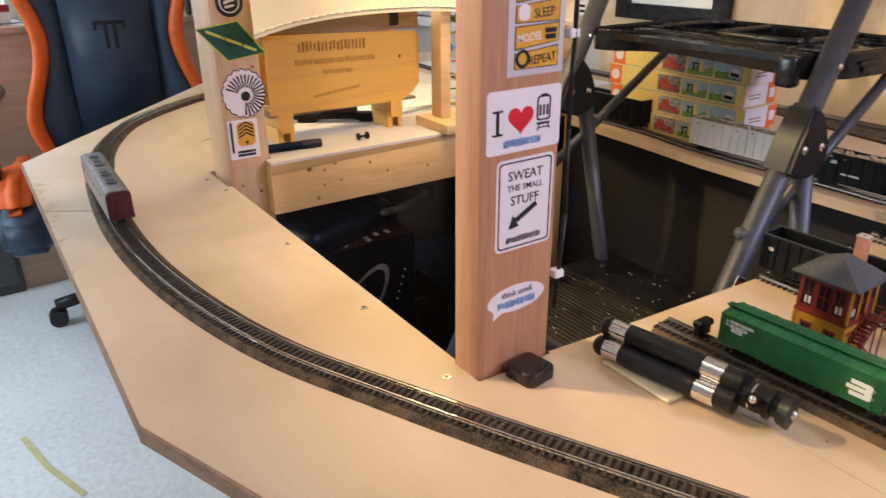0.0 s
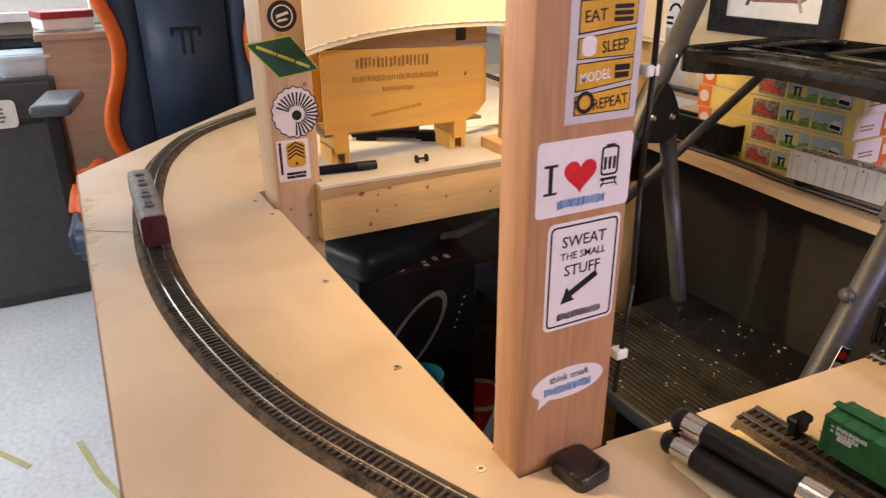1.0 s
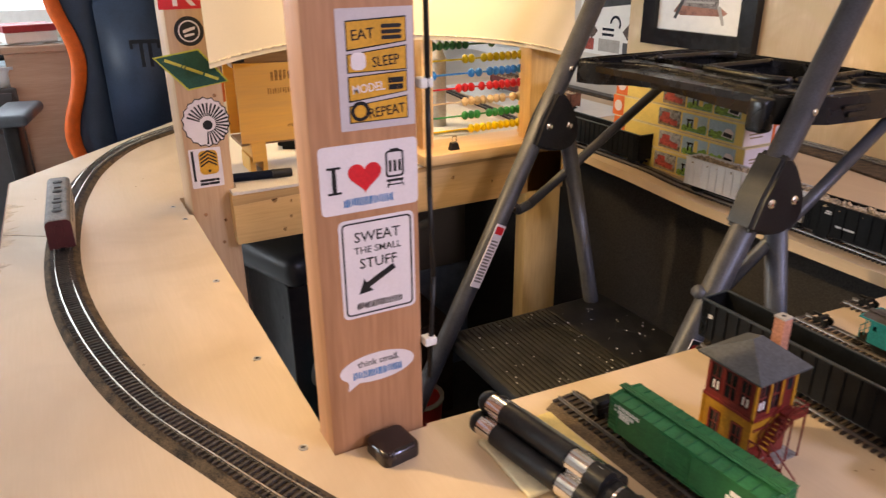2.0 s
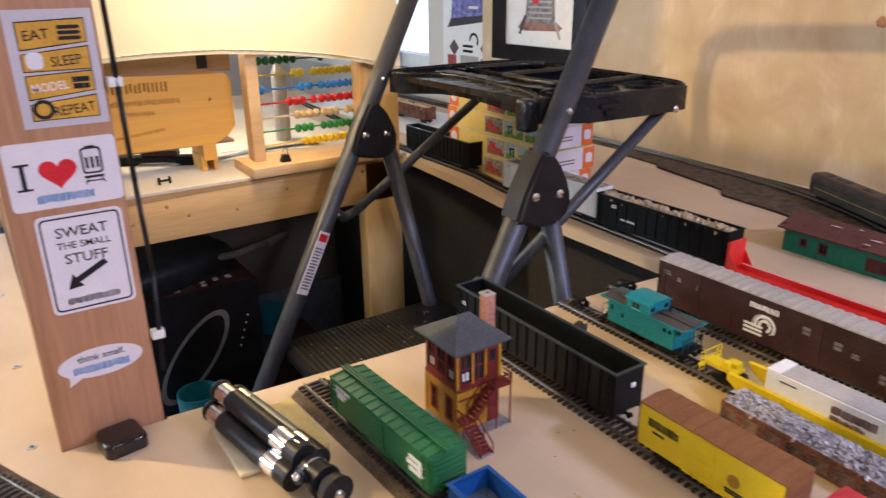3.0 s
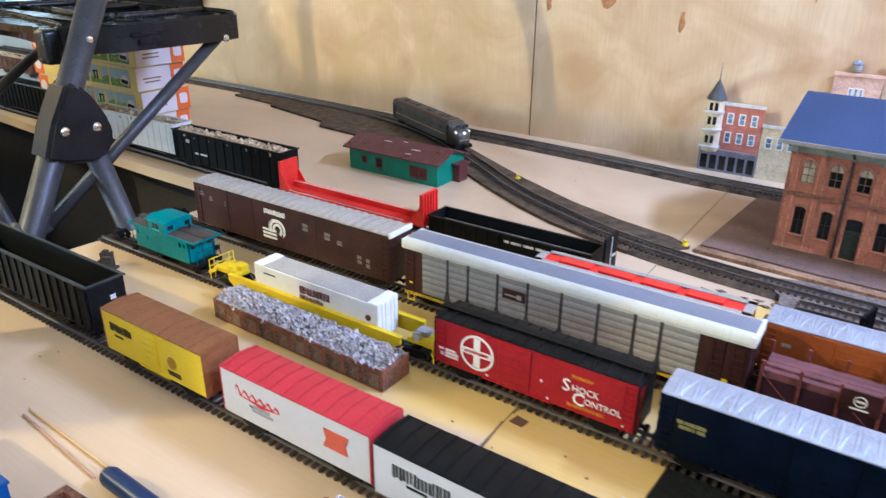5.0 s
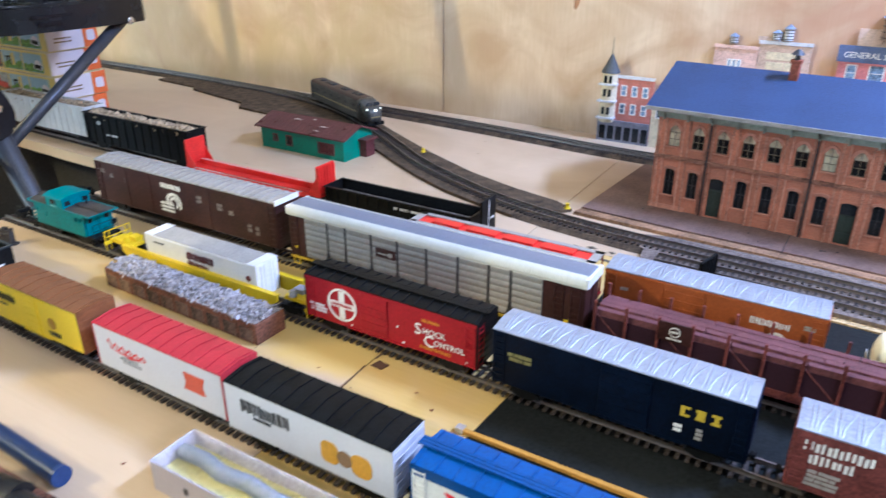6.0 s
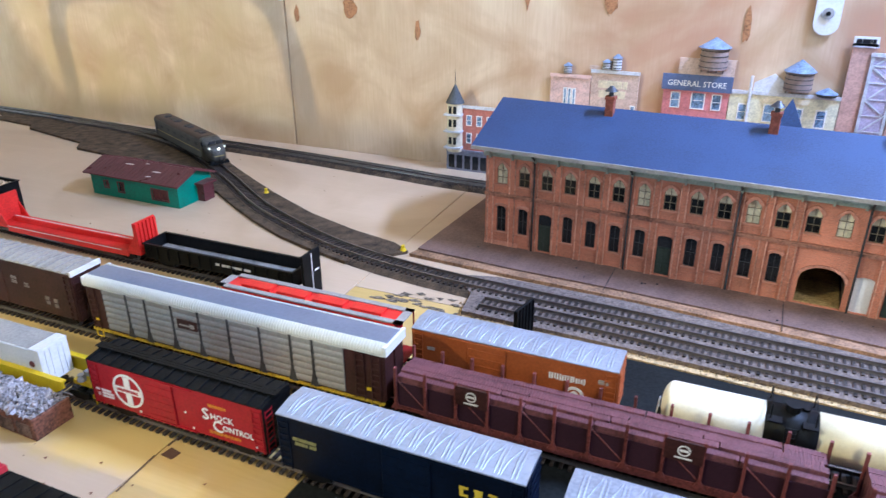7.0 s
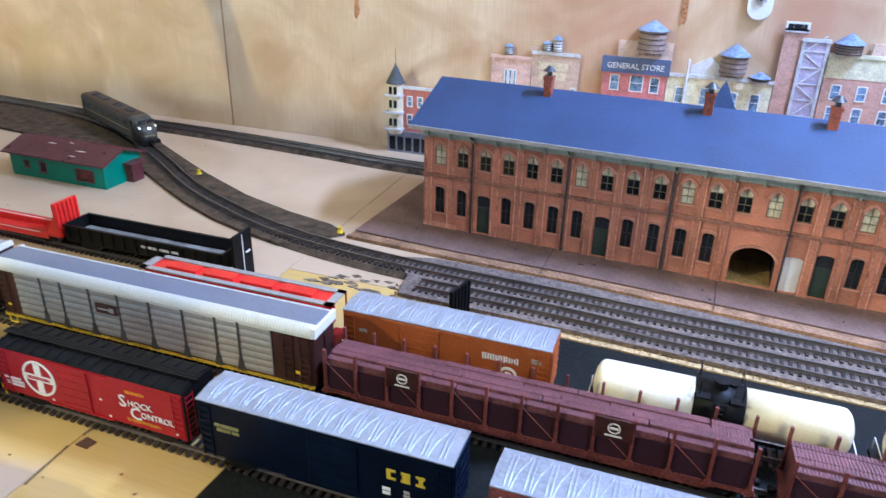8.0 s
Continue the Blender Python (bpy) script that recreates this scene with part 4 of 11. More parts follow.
def add_roof(ob, L, W, H, style, material):
    """A gable roof with its ribs or pressed ridges."""
    rf = part("roof", roof_mesh(L, W, H), material, ob)
    if style == "diag":
        # pairs of straight pressed ridges with one swept ridge in each bay
        n = int((L - 0.02) / 0.0118)
        step = (L - 0.018) / n
        straight = pressed_ridge(W, H, [(0.0, k) for k in (-0.93, -0.5, 0.0, 0.5, 0.93)], 0.0009, material)
        swept = pressed_ridge(W, H, [(0.0036 + step * q, k) for q, k in ((0.06, -0.93), (0.10, -0.6), (0.19, -0.3), (0.32, 0.0), (0.45, 0.3), (0.56, 0.6), (0.62, 0.93))], 0.0010, material)
        for i in range(n + 1):
            x = -L / 2 + 0.0075 + i * step
            part("roof_ridge", straight, None, rf, at=(x, 0, 0))
            part("roof_ridge", straight, None, rf, at=(x + 0.0029, 0, 0))
            if i < n:
                part("roof_ridge", swept, None, rf, at=(x, 0, 0))
    elif style in ("ribs", "broad", "walk"):
        pitch, w, up = {"ribs": (0.0125, 0.0010, 0.0008), "broad": (0.0115, 0.0052, 0.0011), "walk": (0.0115, 0.0013, 0.0011)}[style]
        n = int(L / pitch)
        me = cross_rib(W, H, w, up, material)
        for i in range(n + 1):
            part("roof_rib", me, None, rf, at=(-L / 2 + 0.003 + i * (L - 0.006) / n, 0, 0))
    return rf


def boxcar(name, x0, x1, y, label, body, roof, H=0.052, W=0.0345, style="ribs", z=YARD, rz=0.0, door=True, ribs=0, ends=None, frame=BLACKM, category="boxcar", ladders=True, walk=None, door_x=0.0, door_w=0.022, base=0.0125):
    ob, L = rolling(name, x0, x1, y, label, category, z, rz)
    h = W / 2
    b = box(BM(), -L / 2, L / 2, -h, h, base, H - 0.0008, 0.0005)
    for i in range(ribs):
        x = -L / 2 + 0.006 + i * (L - 0.012) / max(1, ribs - 1)
        for s in (-1, 1):
            box(b, x - 0.0006, x + 0.0006, s * h - 0.0007, s * h + 0.0007, base + 0.001, H - 0.002)
    part("body", b, body, ob)
    for s in (-1, 1):
        b = BM()
        for i in range(6):
            zz = base + 0.004 + i * (H - base - 0.008) / 5
            box(b, s * L / 2 - 0.0008, s * L / 2 + 0.0008, -h + 0.002, h - 0.002, zz - 0.0012, zz + 0.0012)
        part("end_rib_panel", b, ends or body, ob)
        if ends:
            part("end_panel", box(BM(), *sorted((s * (L / 2 - 0.0006), s * (L / 2 + 0.0004))), -h - 0.0002, h + 0.0002, base, H - 0.0006), ends, ob)
    add_roof(ob, L, W, H, style, roof)
    part("underframe", add_boxes(BM(), [(-L / 2 + 0.002, L / 2 - 0.002, -0.004, 0.004, 0.008, base), (-0.02, 0.02, -h + 0.003, h - 0.003, 0.009, base)]), frame, ob)
    if door:
        b = box(BM(), door_x - door_w / 2, door_x + door_w / 2, -h - 0.0012, -h, base + 0.002, H - 0.003, 0.0003)
        for i in range(5):
            zz = base + 0.006 + i * (H - base - 0.014) / 4
            box(b, door_x - door_w / 2 + 0.001, door_x + door_w / 2 - 0.001, -h - 0.0017, -h - 0.001, zz - 0.0005, zz + 0.0005)
        part("door", b, body, ob)
        each("door_rail", [(door_x - door_w, door_x + door_w * 1.2, -h - 0.0014, -h, base + 0.0005, base + 0.0018), (door_x - door_w, door_x + door_w * 1.2, -h - 0.0014, -h, H - 0.003, H - 0.002)], body, ob)
    if ladders:
        me = ladder_mesh(body)
        for s, fx in ((-1, -L / 2 + 0.006), (1, L / 2 - 0.006)):
            part("ladder", me, None, ob, at=Matrix.Translation((fx, -h, base)) @ Matrix.Diagonal((1, 1, (H - base) / 0.037, 1)))
        part("ladder", me, None, ob, at=pose(L / 2, -h + 0.006, base, 0, 0, 90) @ Matrix.Diagonal((1, 1, (H - base) / 0.037, 1)))
    if walk:
        b = BM()
        for i in range(3):
            box(b, -L / 2 - 0.003, L / 2 + 0.003, -0.004 + i * 0.0028, -0.0017 + i * 0.0028, H + 0.0032, H + 0.004)
        for i in range(int(L / 0.015)):
            box(b, -L / 2 + i * 0.015, -L / 2 + i * 0.015 + 0.001, -0.0035, 0.0035, H + 0.0015, H + 0.0033)
        part("running_board", b, walk, ob)
    return ob, L, W / 2


def put_bars(ob, h, u, v, w, hh, material, rows=1, seed=1, words=2):
    return part("lettering", bars(BM(), FY((0, -h, 0)), u, v, w, hh, rows, 0.4, seed, 0.0004, words), material, ob)


# spur: green boxcar and blue gondola
ob, L, h = boxcar("boxcar", -0.360, -0.207, 0.673, "green fifty-foot boxcar with roof walk on the spur track", GREEN, GREEN, 0.0445, z=CORKED, rz=3.2, style="walk", walk=GREEN)
for v_, n_ in ((0.0372, 10), (0.0328, 8)):
    part("lettering", blocks(BM(), FY((0, -h, 0)), -0.070, v_, 0.0028 * n_, 0.0034, n_, n_), WHITE, ob, "white company name as plain shapes")
put_bars(ob, h, -0.064, 0.029, 0.012, 0.0035, WHITE, 2, 4)
b = BM()
m = FY((0, -h, 0))
poly(b, [(0.048, 0.020), (0.064, 0.020), (0.068, 0.0235), (0.065, 0.0275), (0.068, 0.0315), (0.064, 0.035), (0.048, 0.035), (0.048, 0.031), (0.060, 0.031), (0.060, 0.0295), (0.045, 0.0295), (0.045, 0.0255), (0.060, 0.0255), (0.060, 0.024), (0.048, 0.024)], m, 0.0004)
part("emblem", b, WHITE, ob, "white abstract emblem")


def gondola(name, x0, x1, y, label, material, H=0.05, W=0.0345, base=0.0125, ribs=10, z=YARD, rz=0.0, inner=0.018, category="gondola", rim=None, wall=0.0016, sloped=False):
    ob, L = rolling(name, x0, x1, y, label, category, z, rz)
    h = W / 2
    for s in (-1, 1):
        part("side_wall", box(BM(), -L / 2, L / 2, s * h - (wall if s > 0 else 0), s * h + (wall if s < 0 else 0), base, H), material, ob)
        part("end_wall", box(BM(), s * L / 2 - (wall if s > 0 else 0), s * L / 2 + (wall if s < 0 else 0), -h + wall, h - wall, base, H), material, ob)
    part("floor", box(BM(), -L / 2 + wall, L / 2 - wall, -h + wall, h - wall, base, inner), material, ob)
    rib = shared(box(BM(), -0.0009, 0.0009, -0.0016, 0.0, base + 0.0005, H - 0.0012), material, "side_rib")
    for i in range(ribs):
        x = -L / 2 + 0.004 + i * (L - 0.008) / (ribs - 1)
        for s in (-1, 1):
            part("side_rib", rib, None, ob, at=pose(x, s * h, 0, 0, 0, 0 if s < 0 else 180))
    b = BM()
    frame_strip(b, rect(-L / 2 - 0.0012, L / 2 + 0.0012, -h - 0.0018, h + 0.0018), rect(-L / 2 + wall, L / 2 - wall, -h + wall, h - wall), pose(0, 0, H - 0.0004), 0.0016)
    part("top_rim", b, rim or material, ob)
    part("underframe", add_boxes(BM(), [(-L / 2 + 0.003, L / 2 - 0.003, -0.004, 0.004, 0.0075, base), (-L / 2, L / 2, -h, -h + 0.002, base - 0.002, base), (-L / 2, L / 2, h - 0.002, h, base - 0.002, base)]), BLACKM, ob)
    me = ladder_mesh(material)
    for fx in (-L / 2 + 0.006, L / 2 - 0.006):
        part("ladder", me, None, ob, at=Matrix.Translation((fx, -h - 0.001, base)) @ Matrix.Diagonal((1, 1, (H - base) / 0.036, 1)))
    return ob, L, h


def heap(ob, L, W, z0, hgt, material, n, seed, size, name="load", label=""):
    """A heap of small angular lumps on a mound."""
    rnd = random.Random(seed)
    b = BM()
    for _ in range(n):
        x, y = rnd.uniform(-L / 2, L / 2), rnd.uniform(-W / 2, W / 2)
        zz = z0 + hgt * (1 - (2 * y / W) ** 2) * (0.6 + 0.4 * noise.noise(Vector((x * 40, y * 40, seed)))) + rnd.uniform(-0.001, 0.001)
        s = size * rnd.uniform(0.5, 1.3)
        m = Matrix.Translation((x, y, zz)) @ Euler((rnd.uniform(0, 6), rnd.uniform(0, 6), rnd.uniform(0, 6))).to_matrix().to_4x4()
        q = [(1, 0.1, -0.3), (-0.7, 0.9, -0.4), (-0.5, -0.9, -0.2), (0.1, 0.1, 0.9), (0.5, 0.7, 0.2)]
        vs = [b.verts.new(m @ (Vector(c) * s * rnd.uniform(0.7, 1.2))) for c in q]
        for f in ((0, 4, 3), (4, 1, 3), (1, 2, 3), (2, 0, 3), (0, 2, 1), (0, 1, 4)):
            b.faces.new([vs[j] for j in f])
    box(b, -L / 2, L / 2, -W / 2, W / 2, z0 - 0.004, z0 + hgt * 0.15)
    p = part(name, b, material, ob, label)
    return p


ob, L, h = gondola("gondola", -0.187, -0.036, 0.681, "bright blue open gondola with a few pale scrap pieces", BLUEG, 0.034, z=CORKED, ribs=9)
part("floor_liner", box(BM(), -L / 2 + 0.002, L / 2 - 0.002, -0.0152, 0.0152, 0.018, 0.0186), mat("grey_blue_floor", (0.075, 0.105, 0.15), 0.6, var=0.3, scale=60), ob)
rnd = random.Random(4)
SCRAP = mat("pale_grey_scrap", (0.30, 0.34, 0.42), 0.55, var=0.3, scale=80)
for i, (x, y, rz, w) in enumerate(((-0.050, -0.004, 20, 0.007), (-0.040, 0.004, -35, 0.009), (-0.032, -0.003, 60, 0.008), (-0.022, 0.005, 10, 0.010), (-0.014, -0.002, -20, 0.007), (0.010, 0.003, 45, 0.006), (0.032, -0.004, 15, 0.007))):
    part("scrap_piece", box(BM(), -w, w, -0.0022, 0.0022, 0, 0.0012, 0.0004), SCRAP, ob, "flat pale grey scrap piece", at=pose(x, y, 0.0186 + 0.0004 * (i % 3), rnd.uniform(-6, 6), rnd.uniform(0, 8), rz))

# brown gondola with a black boiler near the end of the spur
ob, L, h = gondola("gondola", -0.01, 0.185, 0.7025, "rusty brown open gondola carrying a black tool", RUST, 0.028, z=CORKED, rz=2.0, ribs=11, W=0.040, wall=0.003)
b = BM()
for x0, x1, r in ((0.02, 0.045, 0.0095), (0.045, 0.06, 0.012), (0.06, 0.13, 0.0105), (0.13, 0.15, 0.0125), (0.15, 0.185, 0.009)):
    cyl(b, (x0 + 0.04, 0.7085, CORKED + 0.029), (x1 + 0.04, 0.7125, CORKED + 0.029), r, r * 0.96, 24)
solo("hand_tool", b, BLACK, "black cylindrical hand tool lying across a brown gondola", "tool")

# row with hopper and refrigerator cars
ob, L, h = gondola("hopper_car", -0.448, -0.206, 0.872, "long black open-top hopper car, empty, with ribbed sides", BLACKM, 0.0545, ribs=17, W=0.036, category="hopper car", rim=mat("worn_white_rim", (0.03, 0.037, 0.04), 0.4))
put_bars(ob, h, -0.112, 0.036, 0.008, 0.004, WHITE, 2, 2)
part("lettering", bars(BM(), FX((L / 2, 0, 0)), 0.002, 0.036, 0.006, 0.004, 2, 0.5, 3, 0.0012, 1), WHITE, ob)
part("hopper_bay", poly(BM(), [(-0.07, 0.013), (0.07, 0.013), (0.04, 0.006), (-0.04, 0.006)], FY((0, 0.012, 0)), 0.024), BLACKM, ob)

ob, L, h = boxcar("refrigerator_car", -0.170, -0.040, 0.862, "yellow refrigerator car with brown roof", YELP, BROWNR, 0.0515, category="refrigerator car", style="ribs", ends=BROWNR, door_w=0.018, ladders=False)
part("lettering", blocks(BM(), FY((0, -h, 0)), -0.055, 0.034, 0.030, 0.0075, 8, 8), mat("soft_black_ink", (0.05, 0.04, 0.01), 0.6), ob, "dark brand word as plain shapes")
put_bars(ob, h, -0.050, 0.029, 0.012, 0.002, INK, 1, 9)
part("emblem", poly(BM(), disc(0.026, 0.030, 0.0055), FY((0, -h, 0)), 0.0005), mat("brass_emblem", (0.4, 0.2, 0.02), 0.5), ob, "round brown emblem")
put_bars(ob, h, 0.018, 0.018, 0.02, 0.004, INK, 2, 5)

ob, L, h = boxcar("refrigerator_car", -0.018, 0.124, 0.861, "white refrigerator car with red roof and red ends", CARWHITE, REDROOF, 0.0515, category="refrigerator car", style="ribs", ends=REDROOF, door=False, ladders=False)
b = BM()
m = FY((0, -h, 0))
line = [(-0.056 + i * 0.0012, 0.0375 + 0.0019 * math.sin(i * 0.95) * (1.9 if i < 6 else 1.0) - i * 0.00008) for i in range(38)]
for (ua, va), (ub, vb) in zip(line, line[1:]):
    poly(b, [(ua, va - 0.0010), (ub, vb - 0.0010), (ub + 0.0004, vb + 0.0010), (ua + 0.0004, va + 0.0010)], m, 0.0003)
poly(b, [(-0.053, 0.0335), (-0.012, 0.0325), (-0.024, 0.0310), (-0.030, 0.0295), (-0.034, 0.0310)], m, 0.0003)
part("emblem", b, REDINK, ob, "red wavy brand mark as plain shapes")
part("lettering", bars(BM(), m, -0.042, 0.0272, 0.020, 0.0014, 1, 0.4, 9, 0.0003, 2), GREENCARD, ob, "small green line of writing as bars")
part("emblem", poly(BM(), [(0.030, 0.026), (0.052, 0.026), (0.050, 0.033), (0.053, 0.041), (0.031, 0.041), (0.033, 0.033)], m, 0.0005), mat("rusty_red_badge", (0.55, 0.09, 0.05), 0.5), ob, "rusty red badge")
put_bars(ob, h, -0.04, 0.024, 0.022, 0.006, mat("grey_ink", (0.35, 0.35, 0.38), 0.5), 2, 6)

ob, L, h = boxcar("refrigerator_car", 0.130, 0.270, 0.858, "white refrigerator car with black roof and amber patches", CARWHITE, BLACKM, 0.0515, category="refrigerator car", style="ribs", ends=CARWHITE, door=False, ladders=False)
part("lettering", blocks(BM(), FY((0, -h, 0)), -0.056, 0.032, 0.044, 0.0100, 8, 21), DARKG, ob, "dark brand word as plain shapes")
put_bars(ob, h, -0.045, 0.0285, 0.016, 0.002, INK, 1, 22)
m = FY((0, -h, 0))
b = BM()
poly(b, rrect(0.014, 0.028, 0.021, 0.038, 0.005), m, 0.0005)
poly(b, rrect(0.038, 0.054, 0.020, 0.037, 0.006), m, 0.0005)
part("emblem", b, GOLDINK, ob, "two amber rounded patches")
part("emblem", poly(BM(), disc(0.033, 0.029, 0.006), m, 0.0006), mat("brown_seal", (0.25, 0.15, 0.08), 0.5), ob, "brown round seal")

ob, L, h = boxcar("boxcar", 0.284, 0.43, 0.856, "blue boxcar with a white side and blue ribbed roof", WHITE, BLUEG, 0.0515, style="ribs", ends=BLUEG, walk=BLUEG, door=False)
b = BM()
m = FY((0, -h, 0))
poly(b, rect(-L / 2, L / 2, 0.013, 0.022), m, 0.0004)
poly(b, rect(-L / 2, L / 2, 0.044, 0.051), m, 0.0004)
part("stripe", b, BLUEG, ob, "blue stripes")
part("stripe", poly(BM(), [(-0.05, 0.040), (-0.044, 0.040), (-0.032, 0.028), (-0.038, 0.026)], m, 0.0006), REDINK, ob, "red diagonal stripe")
part("emblem", poly(BM(), disc(-0.025, 0.028, 0.0075, 20, 0.7), m, 0.0006), BLUEG, ob, "blue oval badge")

# row with caboose, well car, red boxcar and navy boxcar


def caboose(x0, x1, y, z):
    ob, L = rolling("caboose", x0, x1, y, "teal caboose with a low cupola and dark roof walks", "caboose", z)
    h, top = 0.0168, 0.0375
    bl = L / 2 - 0.012
    us = ((-0.0405, 0.0040, 0.0275), (-0.0245, 0.0032, 0.0230), (0.0335, 0.0044, 0.0285), (0.0405, 0.0040, 0.0285))
    holes = [rect(u - w / 2, u + w / 2, v, v + 0.0055) for u, w, v in us]
    for s in (-1, 1):
        part("side_wall", holed(rect(-bl, bl, 0.0125, top), holes, FY((0, s * h + (0.0015 if s > 0 else 0.0), 0)), 0.0015), TEAL, ob)
    for s in (-1, 1):
        ew = part("end_wall", box(BM(), *sorted((s * bl, s * (bl - 0.0015))), -h + 0.0016, h - 0.0016, 0.0125, top), TEAL, ob)
        for u in (-0.0105, 0.0, 0.0105):
            part("window_pane" if u else "end_door", box(BM(), *sorted((s * bl, s * (bl + 0.0005))), u - 0.0024, u + 0.0024, 0.0275 if u else 0.014, 0.0335), PANE if u else TEAL, ew)
    for u, w, v in us:
        part("window_pane", box(BM(), u - w / 2 - 0.0004, u + w / 2 + 0.0004, -h + 0.0016, -h + 0.0020, v - 0.0004, v + 0.0059), PANE, ob)
    part("sill_strip", add_boxes(BM(), [(-bl, bl, -h - 0.0005, -h, 0.0125, 0.0140), (-bl, bl, -h - 0.0004, -h, top - 0.0014, top)]), TEAL, ob)
    ROOFW = mat("brown_grey_roof_sheet", (0.060, 0.052, 0.050), 0.6, var=0.25, scale=70)
    arc = [(-h - 0.0008, top), (-h - 0.0008, top + 0.0008), (-0.010, top + 0.0022), (0.0, top + 0.0027), (0.010, top + 0.0022), (h + 0.0008, top + 0.0008), (h + 0.0008, top)]
    rf = part("roof", poly(BM(), arc, Matrix(((0, 0, 1, -L / 2), (1, 0, 0, 0), (0, 1, 0, 0), (0, 0, 0, 1))), L), ROOFW, ob, "dark brown-grey roof")
    each("roof_edge", [(-L / 2 - 0.0006, L / 2 + 0.0006, s * (h + 0.0013) - 0.0007, s * (h + 0.0013) + 0.0007, top - 0.0004, top + 0.0014) for s in (-1, 1)] + [(s * L / 2 - 0.0009, s * L / 2 + 0.0009, -h - 0.0006, h + 0.0006, top + 0.0002, top + 0.0018) for s in (-1, 1)], TEAL, rf, "teal roof edge")
    part("roof_walk", add_boxes(BM(), [(0.0125, L / 2 + 0.002, -0.0040 + i * 0.0028, -0.0016 + i * 0.0028, top + 0.0036, top + 0.0042) for i in range(3)] + [(-L / 2 - 0.002, -0.0225, -0.0040 + i * 0.0028, -0.0016 + i * 0.0028, top + 0.0036, top + 0.0042) for i in range(3)] + [(u, u + 0.001, -0.004, 0.004, top + 0.0020, top + 0.0036) for u in (-0.052, -0.030, 0.018, 0.036, 0.054)]), ROOFW, rf)
    ca, cb, ct = -0.0215, 0.0105, 0.0495
    cup = part("cupola", box(BM(), ca, cb, -h - 0.0004, h + 0.0004, top - 0.001, ct, 0.0004), TEAL, ob)
    part("cupola_roof", poly(BM(), [(-h - 0.002, ct), (h + 0.002, ct), (h + 0.0016, ct + 0.0010), (0.010, ct + 0.0036), (-0.010, ct + 0.0036), (-h - 0.0016, ct + 0.0010)], Matrix(((0, 0, 1, ca - 0.0018), (1, 0, 0, 0), (0, 1, 0, 0), (0, 0, 0, 1))), cb - ca + 0.0036), TEAL, cup)
    each("window_pane", [(u - 0.0021, u + 0.0021, -h - 0.0007, -h - 0.0003, ct - 0.0082, ct - 0.0024) for u in (-0.0105, -0.0050)] + [(cb - 0.0001, cb + 0.0003, u - 0.0034, u + 0.0034, ct - 0.0080, ct - 0.0030) for u in (-0.0110, 0.0110)], PANE, cup)
    for s in (-1, 1):
        xe = s * (L / 2 - 0.0012)
        b = BM()
        for yy in (-0.0155, -0.0065, 0.0065, 0.0155):
            cyl(b, (xe, yy, 0.0125), (xe, yy, top if abs(yy) < 0.01 else 0.027), 0.0005, seg=6)
        for zz in (0.027, 0.0195):
            cyl(b, (xe, -0.0155, zz), (xe, 0.0155, zz), 0.0005, seg=6)
        part("end_railing", b, TEAL if s < 0 else mat("dark_teal_railing", (0.012, 0.05, 0.055), 0.5), ob)
        each("end_step", [(xe - 0.004, xe + 0.004, y_ - 0.002, y_ + 0.002, zz, zz + 0.0010) for y_ in (-0.0155, 0.0155) for zz in (0.0035, 0.0070)], BLACKM, ob)
        part("brake_wheel", cyl(BM(), (xe + s * 0.0008, 0.011, 0.0245), (xe + s * 0.0014, 0.011, 0.0245), 0.0032, seg=14), BLACKM, ob)
    part("floor_frame", box(BM(), -L / 2, L / 2, -0.0165, 0.0165, 0.0098, 0.0125), BLACKM, ob)
    part("lettering", bars(BM(), FY((0, -h, 0)), -0.036, 0.0185, 0.070, 0.0014, 1, 0.4, 3, 0.0003, 5), mat("pale_teal_ink", (0.20, 0.42, 0.42), 0.5), ob, "faint pale line of small lettering")
    part("lettering", bars(BM(), FY((0, -h - 0.0004, 0)), -0.0135, 0.0388, 0.012, 0.0014, 1, 0.4, 5, 0.0003, 2), mat("pale_teal_mark", (0.20, 0.42, 0.42), 0.5), cup, "faint pale mark")
    part("chimney", cyl(BM(), (0.018, 0.008, top), (0.018, 0.008, top + 0.007), 0.0012, seg=8), BLACKM, ob)
    return ob


caboose(-0.360, -0.244, 1.013, YARD)
for x, y in ((-0.410, 1.013), (-0.412, 1.100)):
    tk = thing("loose_truck", (x, y, YARD), label="black plastic wheel truck standing at the track end", category="model part", group="loose wheel trucks")
    for q in (-1, 1):
        part("side_frame", poly(BM(), [(-0.0085, 0.0035), (-0.006, 0.0025), (-0.003, 0.0045), (0.003, 0.0045), (0.006, 0.0025), (0.0085, 0.0035), (0.0085, 0.0060), (0.004, 0.0080), (-0.004, 0.0080), (-0.0085, 0.0060)], FY((0, q * 0.0070 + 0.0006, 0)), 0.0012), BLACKM, tk)
        part("wheelset", add_boxes(cyl(cyl(BM(), (q * 0.0058, -0.0052, 0.0036), (q * 0.0058, -0.0040, 0.0036), 0.0040, seg=14), (q * 0.0058, 0.0040, 0.0036), (q * 0.0058, 0.0052, 0.0036), 0.0040, seg=14), [(q * 0.0058 - 0.0006, q * 0.0058 + 0.0006, -0.004, 0.004, 0.0030, 0.0042)]), BLACKM, tk)
    part("bolster", box(BM(), -0.0025, 0.0025, -0.0075, 0.0075, 0.0060, 0.0105, 0.0006), BLACKM, tk)
    part("coupler", box(BM(), -0.0130, -0.0020, -0.0016, 0.0016, 0.0085, 0.0115, 0.0005), BLACKM, tk)


